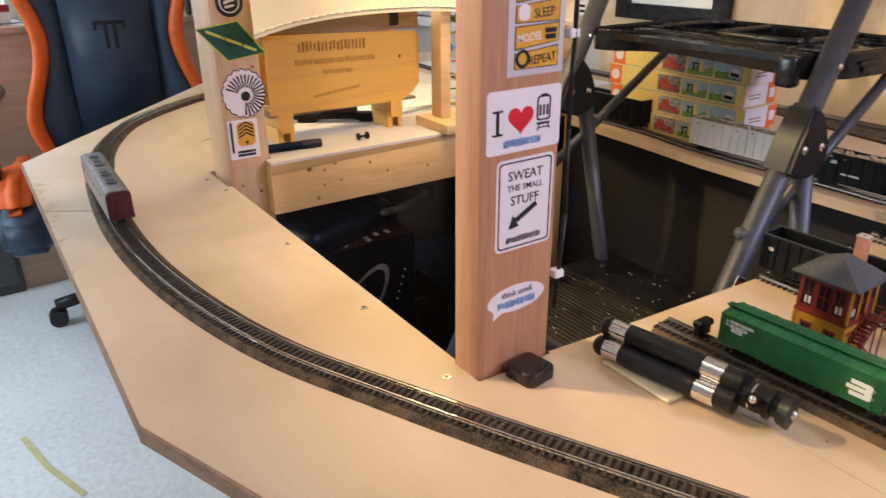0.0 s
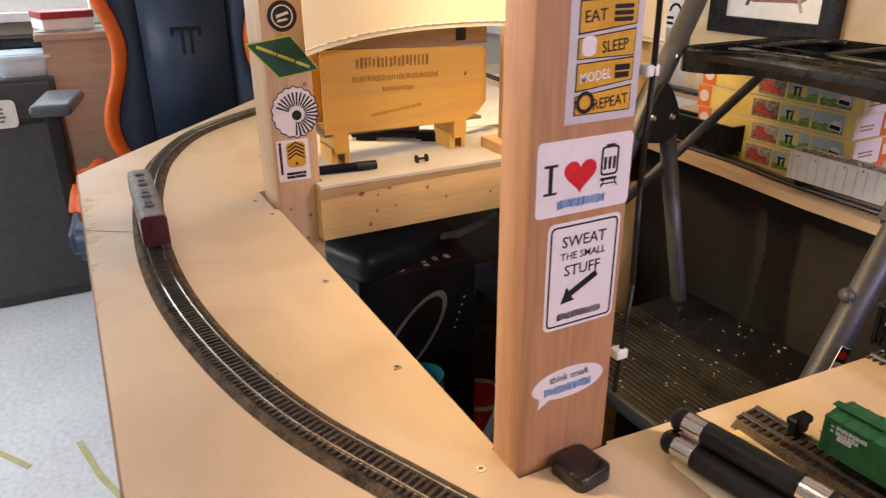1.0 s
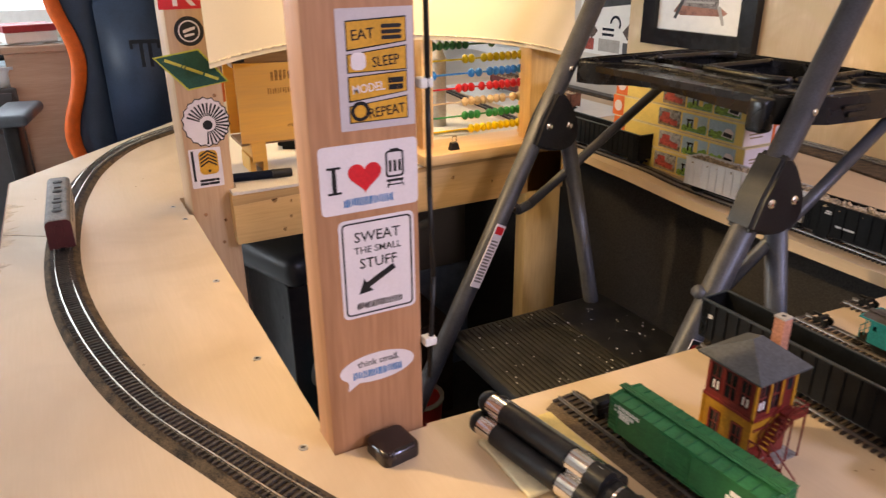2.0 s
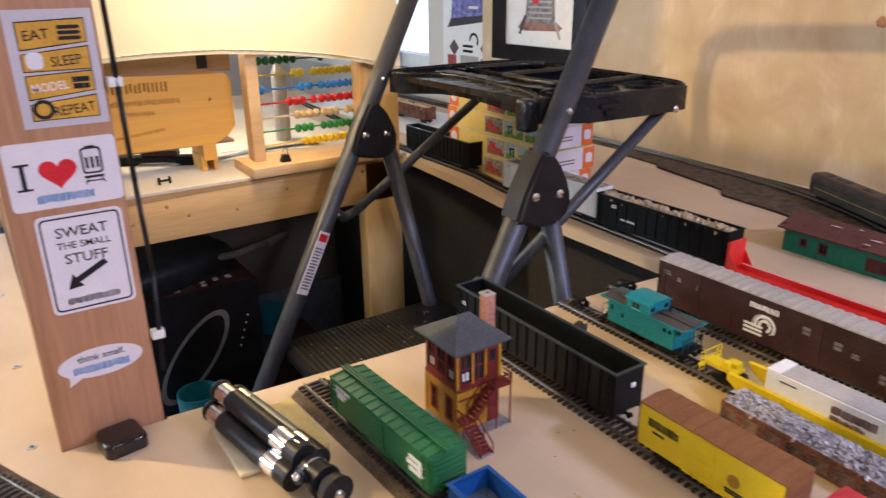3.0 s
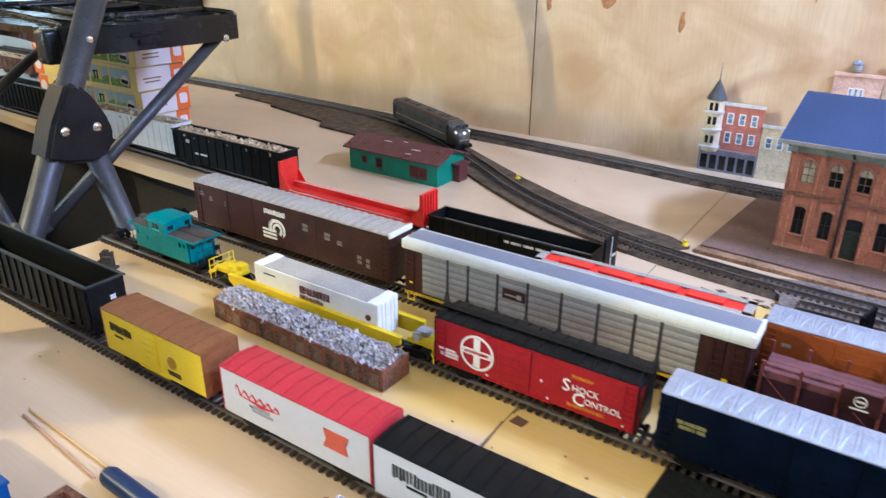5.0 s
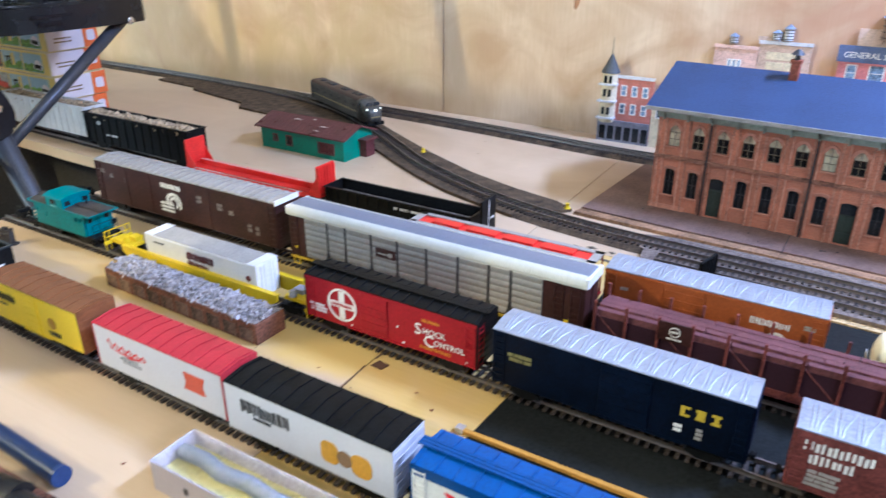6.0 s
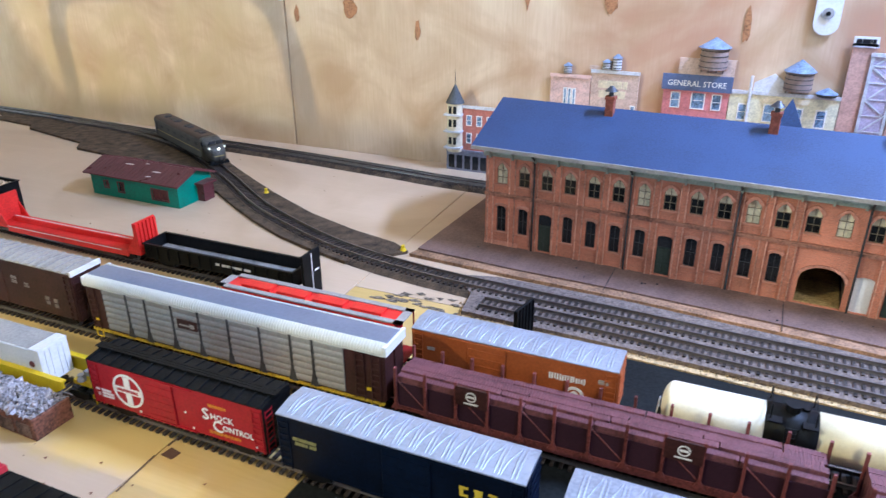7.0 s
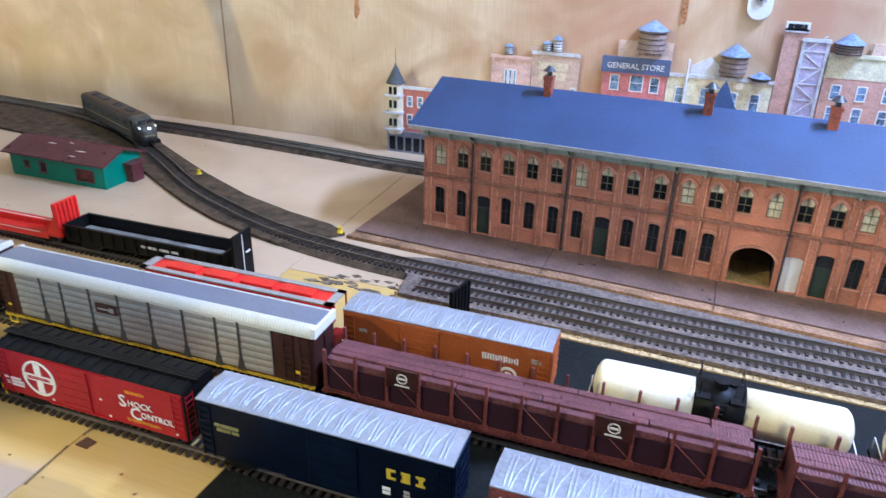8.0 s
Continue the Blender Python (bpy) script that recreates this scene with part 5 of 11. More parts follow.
def well_car():
    ob, L = rolling("well_car", -0.222, 0.070, 1.010, "yellow well car loaded with one white container", "well car")
    h = 0.0175
    b = BM()
    for s in (-1, 1):
        poly(b, [(-L / 2 + 0.05, 0.0045), (L / 2 - 0.05, 0.0045), (L / 2 - 0.035, 0.014), (L / 2 - 0.035, 0.020), (-L / 2 + 0.035, 0.020), (-L / 2 + 0.035, 0.014)], FY((0, s * h + (0.002 if s > 0 else 0), 0)), 0.002)
        box(b, -L / 2 + 0.035, L / 2 - 0.035, s * h - 0.0025, s * h + 0.0025, 0.0195, 0.021)
    part("well_side", b, YELP, ob)
    for i in range(12):
        x = -L / 2 + 0.05 + i * (L - 0.10) / 11
        part("side_rib", box(BM(), x - 0.001, x + 0.001, -h - 0.0012, -h + 0.0005, 0.006, 0.0195), YELP, ob)
    for s in (-1, 1):
        e = BM()
        box(e, s * (L / 2 - 0.018) - 0.018, s * (L / 2 - 0.018) + 0.018, -0.008, 0.008, 0.0125, 0.0165)
        box(e, s * (L / 2 - 0.002) - 0.001, s * (L / 2 - 0.002) + 0.001, -h, h, 0.012, 0.0155)
        ep = part("end_platform", e, YELP, ob)
        for yy in (-0.016, -0.010, 0.010, 0.016):
            part("stanchion", cyl(BM(), (s * (L / 2 - 0.002), yy, 0.005), (s * (L / 2 - 0.002), yy, 0.027), 0.0006, seg=6), YELP, ep)
        for zz in (0.020, 0.027):
            part("rail", cyl(BM(), (s * (L / 2 - 0.002), -0.016, zz), (s * (L / 2 - 0.002), 0.016, zz), 0.0006, seg=6), YELP, ep)
        ring = BM()
        cyl(ring, (s * (L / 2 - 0.026), -0.007, 0.0175), (s * (L / 2 - 0.026), -0.007, 0.0235), 0.004, 0.003, 10)
        box(ring, s * (L / 2 - 0.026) - 0.006, s * (L / 2 - 0.026) + 0.006, 0.0, 0.010, 0.0165, 0.021)
        part("brake_gear", ring, YELP if s < 0 else mat("grey_brake_gear", (0.3, 0.3, 0.32), 0.5), ob)
    b = BM()
    for u in (-0.055, 0.012, 0.075):
        poly(b, rect(u, u + 0.022, 0.0095, 0.0155), FY((0, -h, 0)), 0.0016)
    part("plate", b, INK, ob, "black number plates without writing")
    c = thing("container", (-0.072, 1.010, YARD + 0.0065), label="white corrugated shipping container sitting in the well car", category="container", group="containers")
    bb = box(BM(), -0.079, 0.079, -0.0148, 0.0148, 0, 0.0345, 0.0005)
    part("body", bb, WHITE, c)
    part("roof_sheet", add_boxes(BM(), [(-0.066, 0.066, -0.0135, 0.0135, 0.0345, 0.0351)]), mat("grey_container_roof", (0.42, 0.40, 0.36), 0.5), c, "dusty grey roof")
    for v_, n_ in ((0.0205, 9), (0.0108, 7)):
        part("lettering", blocks(BM(), FY((0, -0.0149, 0)), -0.017, v_, 0.0043 * n_, 0.0080, n_, n_), MAROON, c, "dark red brand word as plain shapes")
    part("lettering", bars(BM(), FY((0, -0.0152, 0)), -0.065, 0.0275, 0.016, 0.0014, 1, 0.4, 13, 0.0003, 3), DARKG, c)
    each("door_bar", [(0.0788, 0.0797, yy - 0.0003, yy + 0.0003, 0.002, 0.033) for yy in (-0.009, -0.004, 0.004, 0.009)], WHITE, c)
    each("roof_end", [(-0.079, -0.067, -0.0148, 0.0148, 0.0345, 0.0354), (0.067, 0.079, -0.0148, 0.0148, 0.0345, 0.0354)], WHITE, c, "white roof end")
    part("emblem", poly(BM(), disc(0.068, 0.020, 0.003, 12), FY((0, -0.0148, 0)), 0.0008), MAROON, c, "dark red round badge")


well_car()

ob, L, h = boxcar("boxcar", 0.072, 0.246, 1.008, "red boxcar with black roof and a white cross emblem", REDP, BLACKM, 0.0545, style="walk", ends=BLACKM, walk=BLACKM, door_w=0.028, door_x=-0.012)
m = FY((0, -h - 0.0002, 0))
b = BM()
frame_strip(b, disc(-0.046, 0.0335, 0.0158, 32), disc(-0.046, 0.0335, 0.0138, 32), m, 0.0006)
for c in (rect(-0.0490, -0.0430, 0.0205, 0.0305), rect(-0.0490, -0.0430, 0.0365, 0.0465), rect(-0.0592, -0.0328, 0.0308, 0.0362)):
    poly(b, c, m, 0.0006)
part("emblem", b, WHITE, ob, "white round cross emblem")
part("lettering", blocks(BM(), m @ pose(0, 0, 0.0006), -0.0572, 0.0320, 0.0222, 0.0030, 8, 3, 0.0002), REDP, ob, "red brand word as plain shapes")
part("lettering", letters("S", 0.0150, m @ pose(0.0325, 0.0296, 0.0004)), WHITE, ob)
part("lettering", letters("HOCK", 0.0078, m @ pose(0.0478, 0.0312, 0.0004), squeeze=0.95), WHITE, ob)
part("lettering", letters("C", 0.0150, m @ pose(0.0430, 0.0205, 0.0004)), WHITE, ob)
part("lettering", letters("ONTROL", 0.0074, m @ pose(0.0620, 0.0230, 0.0004), squeeze=0.95), WHITE, ob)
part("lettering", blocks(BM(), m, 0.036, 0.0420, 0.017, 0.0030, 7, 7), mat("orange_ink", (0.6, 0.22, 0.02), 0.5), ob, "small orange word as plain shapes")
part("lettering", blocks(BM(), m, 0.034, 0.0170, 0.030, 0.0030, 9, 17), mat("orange_ink_small", (0.6, 0.22, 0.02), 0.5), ob, "small orange word as plain shapes")
put_bars(ob, h, -0.083, 0.020, 0.020, 0.008, PAPER, 3, 8)
b = BM()
for u, v in ((-0.036, 0.0165), (0.018, 0.0165), (0.078, 0.0165), (-0.02, 0.034), (0.012, 0.03)):
    poly(b, disc(u, v, 0.0011, 8), m, 0.0005)
part("marker_dots", b, WHITE, ob)

ob, L, h = boxcar("boxcar", 0.262, 0.448, 1.003, "navy blue boxcar with silver ribbed roof and yellow marks", BLUEP, SILVER, 0.0595, style="diag", ribs=0, door_w=0.036, door_x=0.01)
put_bars(ob, h, -0.080, 0.036, 0.020, 0.0065, mat("faded_yellow_ink", (0.22, 0.20, 0.07), 0.6), 2, 31, 6)
m = FY((0, -h, 0))
DULLGOLD = mat("dull_gold_ink", (0.55, 0.40, 0.03), 0.5, var=0.1)
for i in range(3):
    u = 0.0485 + i * 0.0100
    b = BM()
    stem = ((0.0, 0.0028), (0.0008, 0.0060), (0.0020, 0.0048))[i]
    for du0, du1, v0, v1 in ((0.0, 0.0062, 0.0355, 0.0374), (*stem, 0.0374, 0.0418), (0.0, 0.0062, 0.0418, 0.0437)):
        poly(b, rect(u + du0, u + du1, v0, v1), m, 0.0004)
    part("emblem", b, DULLGOLD, ob, "yellow block brand mark as plain shapes")
put_bars(ob, h, 0.045, 0.022, 0.007, 0.006, WHITE, 2, 5, 1)
put_bars(ob, h, 0.060, 0.020, 0.005, 0.009, LGREY, 3, 6, 1)

ob, L, h = boxcar("boxcar", 0.472, 0.640, 0.998, "oxide red boxcar with silver ribbed roof and white writing", MAROON, SILVER, 0.0575, style="diag")
for v_, n_ in ((0.0435, 6), (0.0345, 4)):
    part("lettering", blocks(BM(), FY((0, -h, 0)), -0.078 + (0.004 if n_ == 4 else 0), v_, 0.0065 * n_, 0.0070, n_, 40 + n_), WHITE, ob, "white brand word as plain shapes")
put_bars(ob, h, -0.074, 0.018, 0.020, 0.012, LGREY, 4, 42, 3)

# row with tall brown boxcar, autorack and stake flats
ob, L, h = boxcar("boxcar", -0.352, -0.048, 1.101, "very long dark brown high-cube boxcar with grey ribbed roof", OXIDE, LGREY, 0.0655, style="broad", W=0.036, door=False, ends=OXIDE)
each("roof_edge", [(L / 2 - 0.001, L / 2 + 0.0014, -0.0185, 0.0185, 0.0625, 0.0678)], WHITE, ob, "white painted roof end")
m = FY((0, -h, 0))
b = BM()
blocks(b, m, -0.030, 0.0505, 0.034, 0.0062, 7, 55, 0.0005)
frame_strip(b, [(-0.012 + 0.0125 * math.cos(radians(a)), 0.034 + 0.0125 * math.sin(radians(a))) for a in range(-40, 221, 20)] + [(-0.012 + 0.0085 * math.cos(radians(a)), 0.034 + 0.0085 * math.sin(radians(a))) for a in range(220, -41, -20)], [(-0.012 + 0.0120 * math.cos(radians(a)), 0.034 + 0.0120 * math.sin(radians(a))) for a in range(-40, 221, 20)] + [(-0.012 + 0.009 * math.cos(radians(a)), 0.034 + 0.009 * math.sin(radians(a))) for a in range(220, -41, -20)], m, 0.0004)
for r0, r1, a0, a1 in ((0.0095, 0.0125, -30, 200), (0.0045, 0.0075, -60, 220)):
    n = 12
    for i in range(n):
        aa, ab = radians(a0 + (a1 - a0) * i / n), radians(a0 + (a1 - a0) * (i + 1) / n)
        poly(b, [(-0.010 + r0 * math.cos(aa), 0.034 + r0 * math.sin(aa)), (-0.010 + r1 * math.cos(aa), 0.034 + r1 * math.sin(aa)), (-0.010 + r1 * math.cos(ab), 0.034 + r1 * math.sin(ab)), (-0.010 + r0 * math.cos(ab), 0.034 + r0 * math.sin(ab))], m, 0.0005)
for v in (0.021, 0.0255, 0.030):
    poly(b, rect(-0.034, -0.012, v, v + 0.0026), m, 0.0006)
part("emblem", b, WHITE, ob, "white wheel-shaped emblem with bars")
GREYI = mat("faint_grey_ink", (0.18, 0.16, 0.15), 0.5)
for u, v, w, hh, sd in ((-0.145, 0.050, 0.012, 0.005, 1), (-0.125, 0.046, 0.006, 0.005, 2), (-0.098, 0.044, 0.005, 0.006, 3), (0.03, 0.043, 0.008, 0.008, 4), (0.062, 0.040, 0.010, 0.008, 5), (0.080, 0.038, 0.008, 0.005, 6), (0.108, 0.024, 0.006, 0.009, 7), (0.120, 0.022, 0.006, 0.01, 8)):
    put_bars(ob, h, u, v, w, hh, GREYI, 2, sd, 1)
each("side_post", [(-0.096, -0.092, -h - 0.0005, -h, 0.012, 0.064), (-0.05, -0.0492, -h - 0.0005, -h, 0.013, 0.064), (0.05, 0.0508, -h - 0.0005, -h, 0.013, 0.064)], OXIDE, ob)


def autorack():
    x0, x1 = -0.028, 0.298
    ob, L = rolling("autorack_car", x0, x1, 1.099, "long grey-panelled autorack car with a pale ribbed roof edge", "autorack")
    h = 0.0178
    part("body", box(BM(), -L / 2, L / 2, -h + 0.0006, h - 0.0006, 0.0125, 0.059), OXIDE, ob, "dark brown car body")
    posts = [-0.007, 0.024, 0.047, 0.079, 0.110, 0.143, 0.177, 0.209, 0.231, 0.262]
    xs = [q - (x0 + x1) / 2 for q in posts]
    dull = mat("dull_grey_panel", (0.30, 0.29, 0.27), 0.5, 0.05, var=0.10, scale=18)
    for i, (a, c) in enumerate(zip(xs, xs[1:])):
        part("panel", panel_mesh(a + 0.0012, c - 0.0012, h), dull, ob)
        if i < len(xs) - 2:
            b = BM()
            box(b, c - 0.0014, c + 0.0014, -h - 0.0010, -h + 0.001, 0.0125, 0.0592)
            poly(b, [(c - 0.0014, 0.026), (c + 0.0014, 0.026), (c + 0.0042, 0.013), (c - 0.0042, 0.013)], FY((0, -h + 0.0004, 0)), 0.0016)
            part("side_post", b, DARKG, ob)
    each("sill", [(-L / 2, L / 2, -h - 0.0008, -h + 0.002, 0.0102, 0.0128), (-L / 2, L / 2, h - 0.002, h + 0.0008, 0.0102, 0.0128)], mat("worn_yellow_sill", (0.42, 0.29, 0.02), 0.5, var=0.4, scale=40), ob, "worn yellow side sill")
    part("plate", add_boxes(BM(), [(-0.050, -0.027, -h - 0.0017, -h, 0.038, 0.0475)]), OXIDE, ob, "dark brown name panel")
    part("emblem", add_boxes(BM(), [(-0.0475, -0.034, -h - 0.0020, -h - 0.0017, 0.0415, 0.0428), (-0.035, -0.0305, -h - 0.0020, -h - 0.0017, 0.0400, 0.0445)]), LGREY, ob, "pale line emblem")
    # flat grey roof with broad pale bands of fine ribs down both edges
    fr = Matrix(((0, 0, 1, -L / 2 - 0.001), (1, 0, 0, 0), (0, 1, 0, 0), (0, 0, 0, 1)))
    part("roof", poly(BM(), [(-0.0120, 0.0600), (0.0120, 0.0600), (0.0120, 0.0678), (0.006, 0.0688), (-0.006, 0.0688), (-0.0120, 0.0678)], fr, L + 0.002), mat("grey_blue_roof_sheet", (0.20, 0.22, 0.28), 0.42, 0.15, var=0.06, scale=20), ob, "smooth grey-blue roof sheet")
    PALEROOF = mat("pale_roof_edge", (0.66, 0.65, 0.57), 0.45, 0.0, var=0.05)
    ribm = shared(poly(BM(), [(-0.0188, 0.0592), (-0.0193, 0.0612), (-0.0178, 0.0648), (-0.0150, 0.0676), (-0.0122, 0.0686), (-0.0122, 0.0676), (-0.0142, 0.0664), (-0.0168, 0.0640), (-0.0181, 0.0608)], Matrix(((0, 0, 1, -0.0007), (1, 0, 0, 0), (0, 1, 0, 0), (0, 0, 0, 1))), 0.0014), PALEROOF, "roof_rib")
    for s in (-1, 1):
        sec = [(s * 0.0186, 0.0585), (s * 0.0188, 0.0610), (s * 0.0174, 0.0645), (s * 0.0148, 0.0670), (s * 0.0118, 0.0681), (s * 0.0118, 0.0600)]
        band = part("roof_band", poly(BM(), sec, fr, L + 0.002), PALEROOF, ob, "pale cream roof edge")
        for i in range(116):
            part("roof_rib", ribm, None, band, at=pose(-L / 2 + 0.0014 + i * (L - 0.0028) / 115, 0, 0, 0, 0, 0 if s < 0 else 180))
    each("roof_edge", [(L / 2 + 0.0005, L / 2 + 0.0035, -h, h, 0.0585, 0.0672), (-L / 2 - 0.0035, -L / 2 - 0.0005, -h, h, 0.0585, 0.0672)], WHITE, ob, "white roof end cap")
    me = ladder_mesh(OXIDE)
    for fx in (-L / 2 + 0.007, L / 2 - 0.007, L / 2 - 0.022):
        part("ladder", me, None, ob, at=Matrix.Translation((fx, -h, 0.012)) @ Matrix.Diagonal((1, 1, 1.35, 1)))
    for s in (-0.009, 0.009):
        part("end_door", box(BM(), L / 2 - 0.0005, L / 2 + 0.0012, s - 0.0075, s + 0.0075, 0.014, 0.057), OXIDE, ob)
    for s in (-1, 1):
        part("stirrup", tube(BM(), [(s * (L / 2 - 0.004), -h - 0.0006, 0.0105), (s * (L / 2 - 0.004), -h - 0.0006, 0.004), (s * (L / 2 - 0.012), -h - 0.0006, 0.004), (s * (L / 2 - 0.012), -h - 0.0006, 0.0105)], 0.0006, 6), YELP, ob, "yellow foot stirrup")
    put_bars(ob, h, -L / 2 + 0.006, 0.022, 0.005, 0.002, YELP, 1, 3, 1)
    put_bars(ob, h, L / 2 - 0.016, 0.022, 0.005, 0.003, YELP, 1, 4, 1)
    return ob


def panel_mesh(a, c, h):
    b = BM()
    n = 7
    pts = []
    for i in range(n):
        z0 = 0.0145 + i * 0.0064
        pts += [(-h - 0.0001, z0), (-h - 0.0010, z0 + 0.0016), (-h - 0.0010, z0 + 0.0050)]
    pts += [(-h - 0.0001, 0.0592), (-h + 0.0012, 0.0592), (-h + 0.0012, 0.0145)]
    poly(b, pts, Matrix(((0, 0, 1, a), (1, 0, 0, 0), (0, 1, 0, 0), (0, 0, 0, 1))), c - a)
    return b


autorack()


def stake_flat(x0, x1, y, label, seed):
    """Flat car with side stakes, name boards and a load of stacked ridged sheets."""
    ob, L = rolling("stake_flat_car", x0, x1, y, label, "flat car")
    h = 0.0178
    part("deck", add_boxes(BM(), [(-L / 2, L / 2, -h, h, 0.0115, 0.015), (-L / 2 + 0.03, L / 2 - 0.03, -h, -h + 0.0015, 0.008, 0.0116), (-L / 2 + 0.03, L / 2 - 0.03, h - 0.0015, h, 0.008, 0.0116)]), MAROON, ob)
    n = max(3, int(L / 0.027))
    pts = [-L / 2 + 0.003 + i * (L - 0.006) / n for i in range(n + 1)]
    for s in (-1, 1):
        for x in pts:
            b = box(BM(), x - 0.0011, x + 0.0011, s * h - 0.0012, s * h + 0.0012, 0.0105, 0.0515)
            poly(b, [(x - 0.0045, 0.0115), (x + 0.0045, 0.0115), (x + 0.0012, 0.0175), (x - 0.0012, 0.0175)], FY((0, s * h + 0.0009, 0)), 0.0018)
            part("stake", b, MAROON, ob)
    for i, (a, c) in enumerate(zip(pts, pts[1:])):
        if i % 2 == 0:
            part("brace", cyl(BM(), (a, -h + 0.0008, 0.040), (c, -h + 0.0008, 0.016), 0.0006, seg=6), MAROON, ob)
    for i in ((2, n - 4) if n > 8 else ()):
        part("name_board", box(BM(), pts[i], pts[i + 1], -h - 0.0014, -h + 0.0002, 0.032, 0.049), OXIDE, ob, "dark brown name board")
        bb = BM()
        c = (pts[i] + pts[i + 1]) / 2
        frame_strip(bb, disc(c, 0.0415, 0.0045, 16), disc(c, 0.0415, 0.0036, 16), FY((0, -h - 0.0014, 0)), 0.0004)
        poly(bb, rect(c - 0.003, c + 0.003, 0.0407, 0.0423), FY((0, -h - 0.0014, 0)), 0.0005)
        poly(bb, rect(c - 0.006, c + 0.006, 0.0345, 0.0358), FY((0, -h - 0.0014, 0)), 0.0004)
        part("emblem", bb, WHITE, ob, "small white emblem")
    for s in (-1, 1):
        part("side_sheet", box(BM(), -L / 2 + 0.003, L / 2 - 0.003, s * (h - 0.0012) - 0.0004, s * (h - 0.0012) + 0.0004, 0.015, 0.037), mat("dark_purple_sheet", (0.035, 0.012, 0.022), 0.6), ob, "dark purple side sheet")
    rnd = random.Random(seed)
    for k in range(5):
        y0 = -h + 0.0022 + k * 0.0064
        b = BM()
        x = -L / 2 + 0.004
        while x < L / 2 - 0.02:
            w = min(rnd.uniform(0.05, 0.11), L / 2 - 0.004 - x)
            top = 0.0415 + (0.0022 if k in (1, 2) else 0.0) + rnd.uniform(-0.0006, 0.0006)
            box(b, x, x + w - 0.001, y0, y0 + 0.006, 0.015, top)
            m = int(w / 0.0024)
            for i in range(m):
                box(b, x + i * 0.0024, x + i * 0.0024 + 0.0012, y0 + 0.0002, y0 + 0.0058, top, top + 0.0006)
            x += w
        part("load", b, PINKLOAD, ob, "mauve stack of ridged sheets")
    return ob


stake_flat(0.306, 0.630, 1.099, "maroon stake flat car loaded with mauve ridged sheets", 2)
stake_flat(0.646, 0.97, 1.095, "maroon stake flat car loaded with mauve ridged sheets", 7)

# row on the rear shelf
EZ = YARD
ob, L, h = gondola("hopper_car", -1.275, -1.02, 1.303, "black open hopper car at the end of the rear shelf", BLACKM, 0.0625, ribs=17, z=EZ, category="hopper car", rim=mat("worn_teal_rim", (0.05, 0.07, 0.07), 0.4))
ob, L, h = gondola("hopper_car", -0.866, -0.622, 1.2705, "white ribbed hopper car heaped with tan scrap", WHITE, 0.0610, ribs=15, z=EZ, category="hopper car", inner=0.03)
heap(ob, L - 0.008, 0.029, 0.055, 0.008, CHIPS, 280, 8, 0.005, label="tan scrap load")
ob, L, h = gondola("hopper_car", -0.614, -0.372, 1.2625, "black gondola heaped with tan wood scrap", BLACKM, 0.058, ribs=13, z=EZ, inner=0.03)
heap(ob, L - 0.008, 0.029, 0.052, 0.0075, CHIPS, 380, 9, 0.005, label="tan scrap load")
put_bars(ob, h, -0.09, 0.042, 0.012, 0.005, WHITE, 2, 2, 1)
put_bars(ob, h, -0.07, 0.026, 0.03, 0.003, WHITE, 1, 3, 3)


def bulkhead_flat(x0, x1, y, label, material, deckz=0.0165, tall=0.052, depth=0.003, side=0.0):
    ob, L = rolling("bulkhead_flat_car", x0, x1, y, label, "flat car")
    h = 0.0168
    part("deck", add_boxes(BM(), [(-L / 2, L / 2, -h, h, 0.012, deckz)]), material, ob)
    part("side_sill", add_boxes(BM(), [(-L / 2 + 0.02, L / 2 - 0.02, -h - 0.0006, -h + 0.001, 0.008, deckz + side), (-L / 2 + 0.02, L / 2 - 0.02, h - 0.001, h + 0.0006, 0.008, deckz + side)]), material, ob)
    for s in (-1, 1):
        b = BM()
        x = s * (L / 2 - 0.004)
        box(b, x - depth / 2, x + depth / 2, -h, h, deckz, tall)
        bh = part("bulkhead", b, material, ob)
        for yy in (-0.015, -0.009, -0.003, 0.003, 0.009, 0.015):
            xa, xb = sorted((x + s * depth / 2 - 0.0004, x + s * (depth / 2 + 0.002)))
            part("rib", box(BM(), xa, xb, yy - 0.0012, yy + 0.0012, deckz, tall - 0.001), material, bh)
        for yy in (-h + 0.0015, h):
            part("gusset", poly(BM(), [(x, deckz), (x - s * 0.016, deckz), (x, tall * 0.75)], FY((0, yy, 0)), 0.0012), material, bh)
    return ob, L, h


ob, L, h = bulkhead_flat(-0.362, -0.112, 1.246, "bright red bulkhead flat car, empty", REDB, tall=0.053)
part("deck_beam", add_boxes(BM(), [(-L / 2 + 0.014, L / 2 - 0.014, -0.003, 0.003, 0.0165, 0.0235)]), REDB, ob, "raised red centre beam")
part("stripe", add_boxes(BM(), [(-L / 2 + 0.015, L / 2 - 0.015, -0.0006, 0.0006, 0.0235, 0.0238), (-L / 2 + 0.02, L / 2 - 0.03, -h - 0.0010, -h - 0.0006, 0.0150, 0.0158)]), WHITE, ob, "thin white stripes")
ob, L, h = gondola("gondola", -0.104, 0.108, 1.248, "low black gondola with a pale worn floor, empty", BLACKM, 0.0295, ribs=14, z=EZ, inner=0.0165, W=0.036)
put_bars(ob, h, 0.0, 0.020, 0.05, 0.003, WHITE, 1, 3, 4)
part("floor_sheet", box(BM(), -L / 2 + 0.003, L / 2 - 0.003, -0.015, 0.015, 0.0165, 0.0172), mat("worn_pale_floor", (0.24, 0.23, 0.21), 0.6, var=0.4), ob, "worn pale floor")
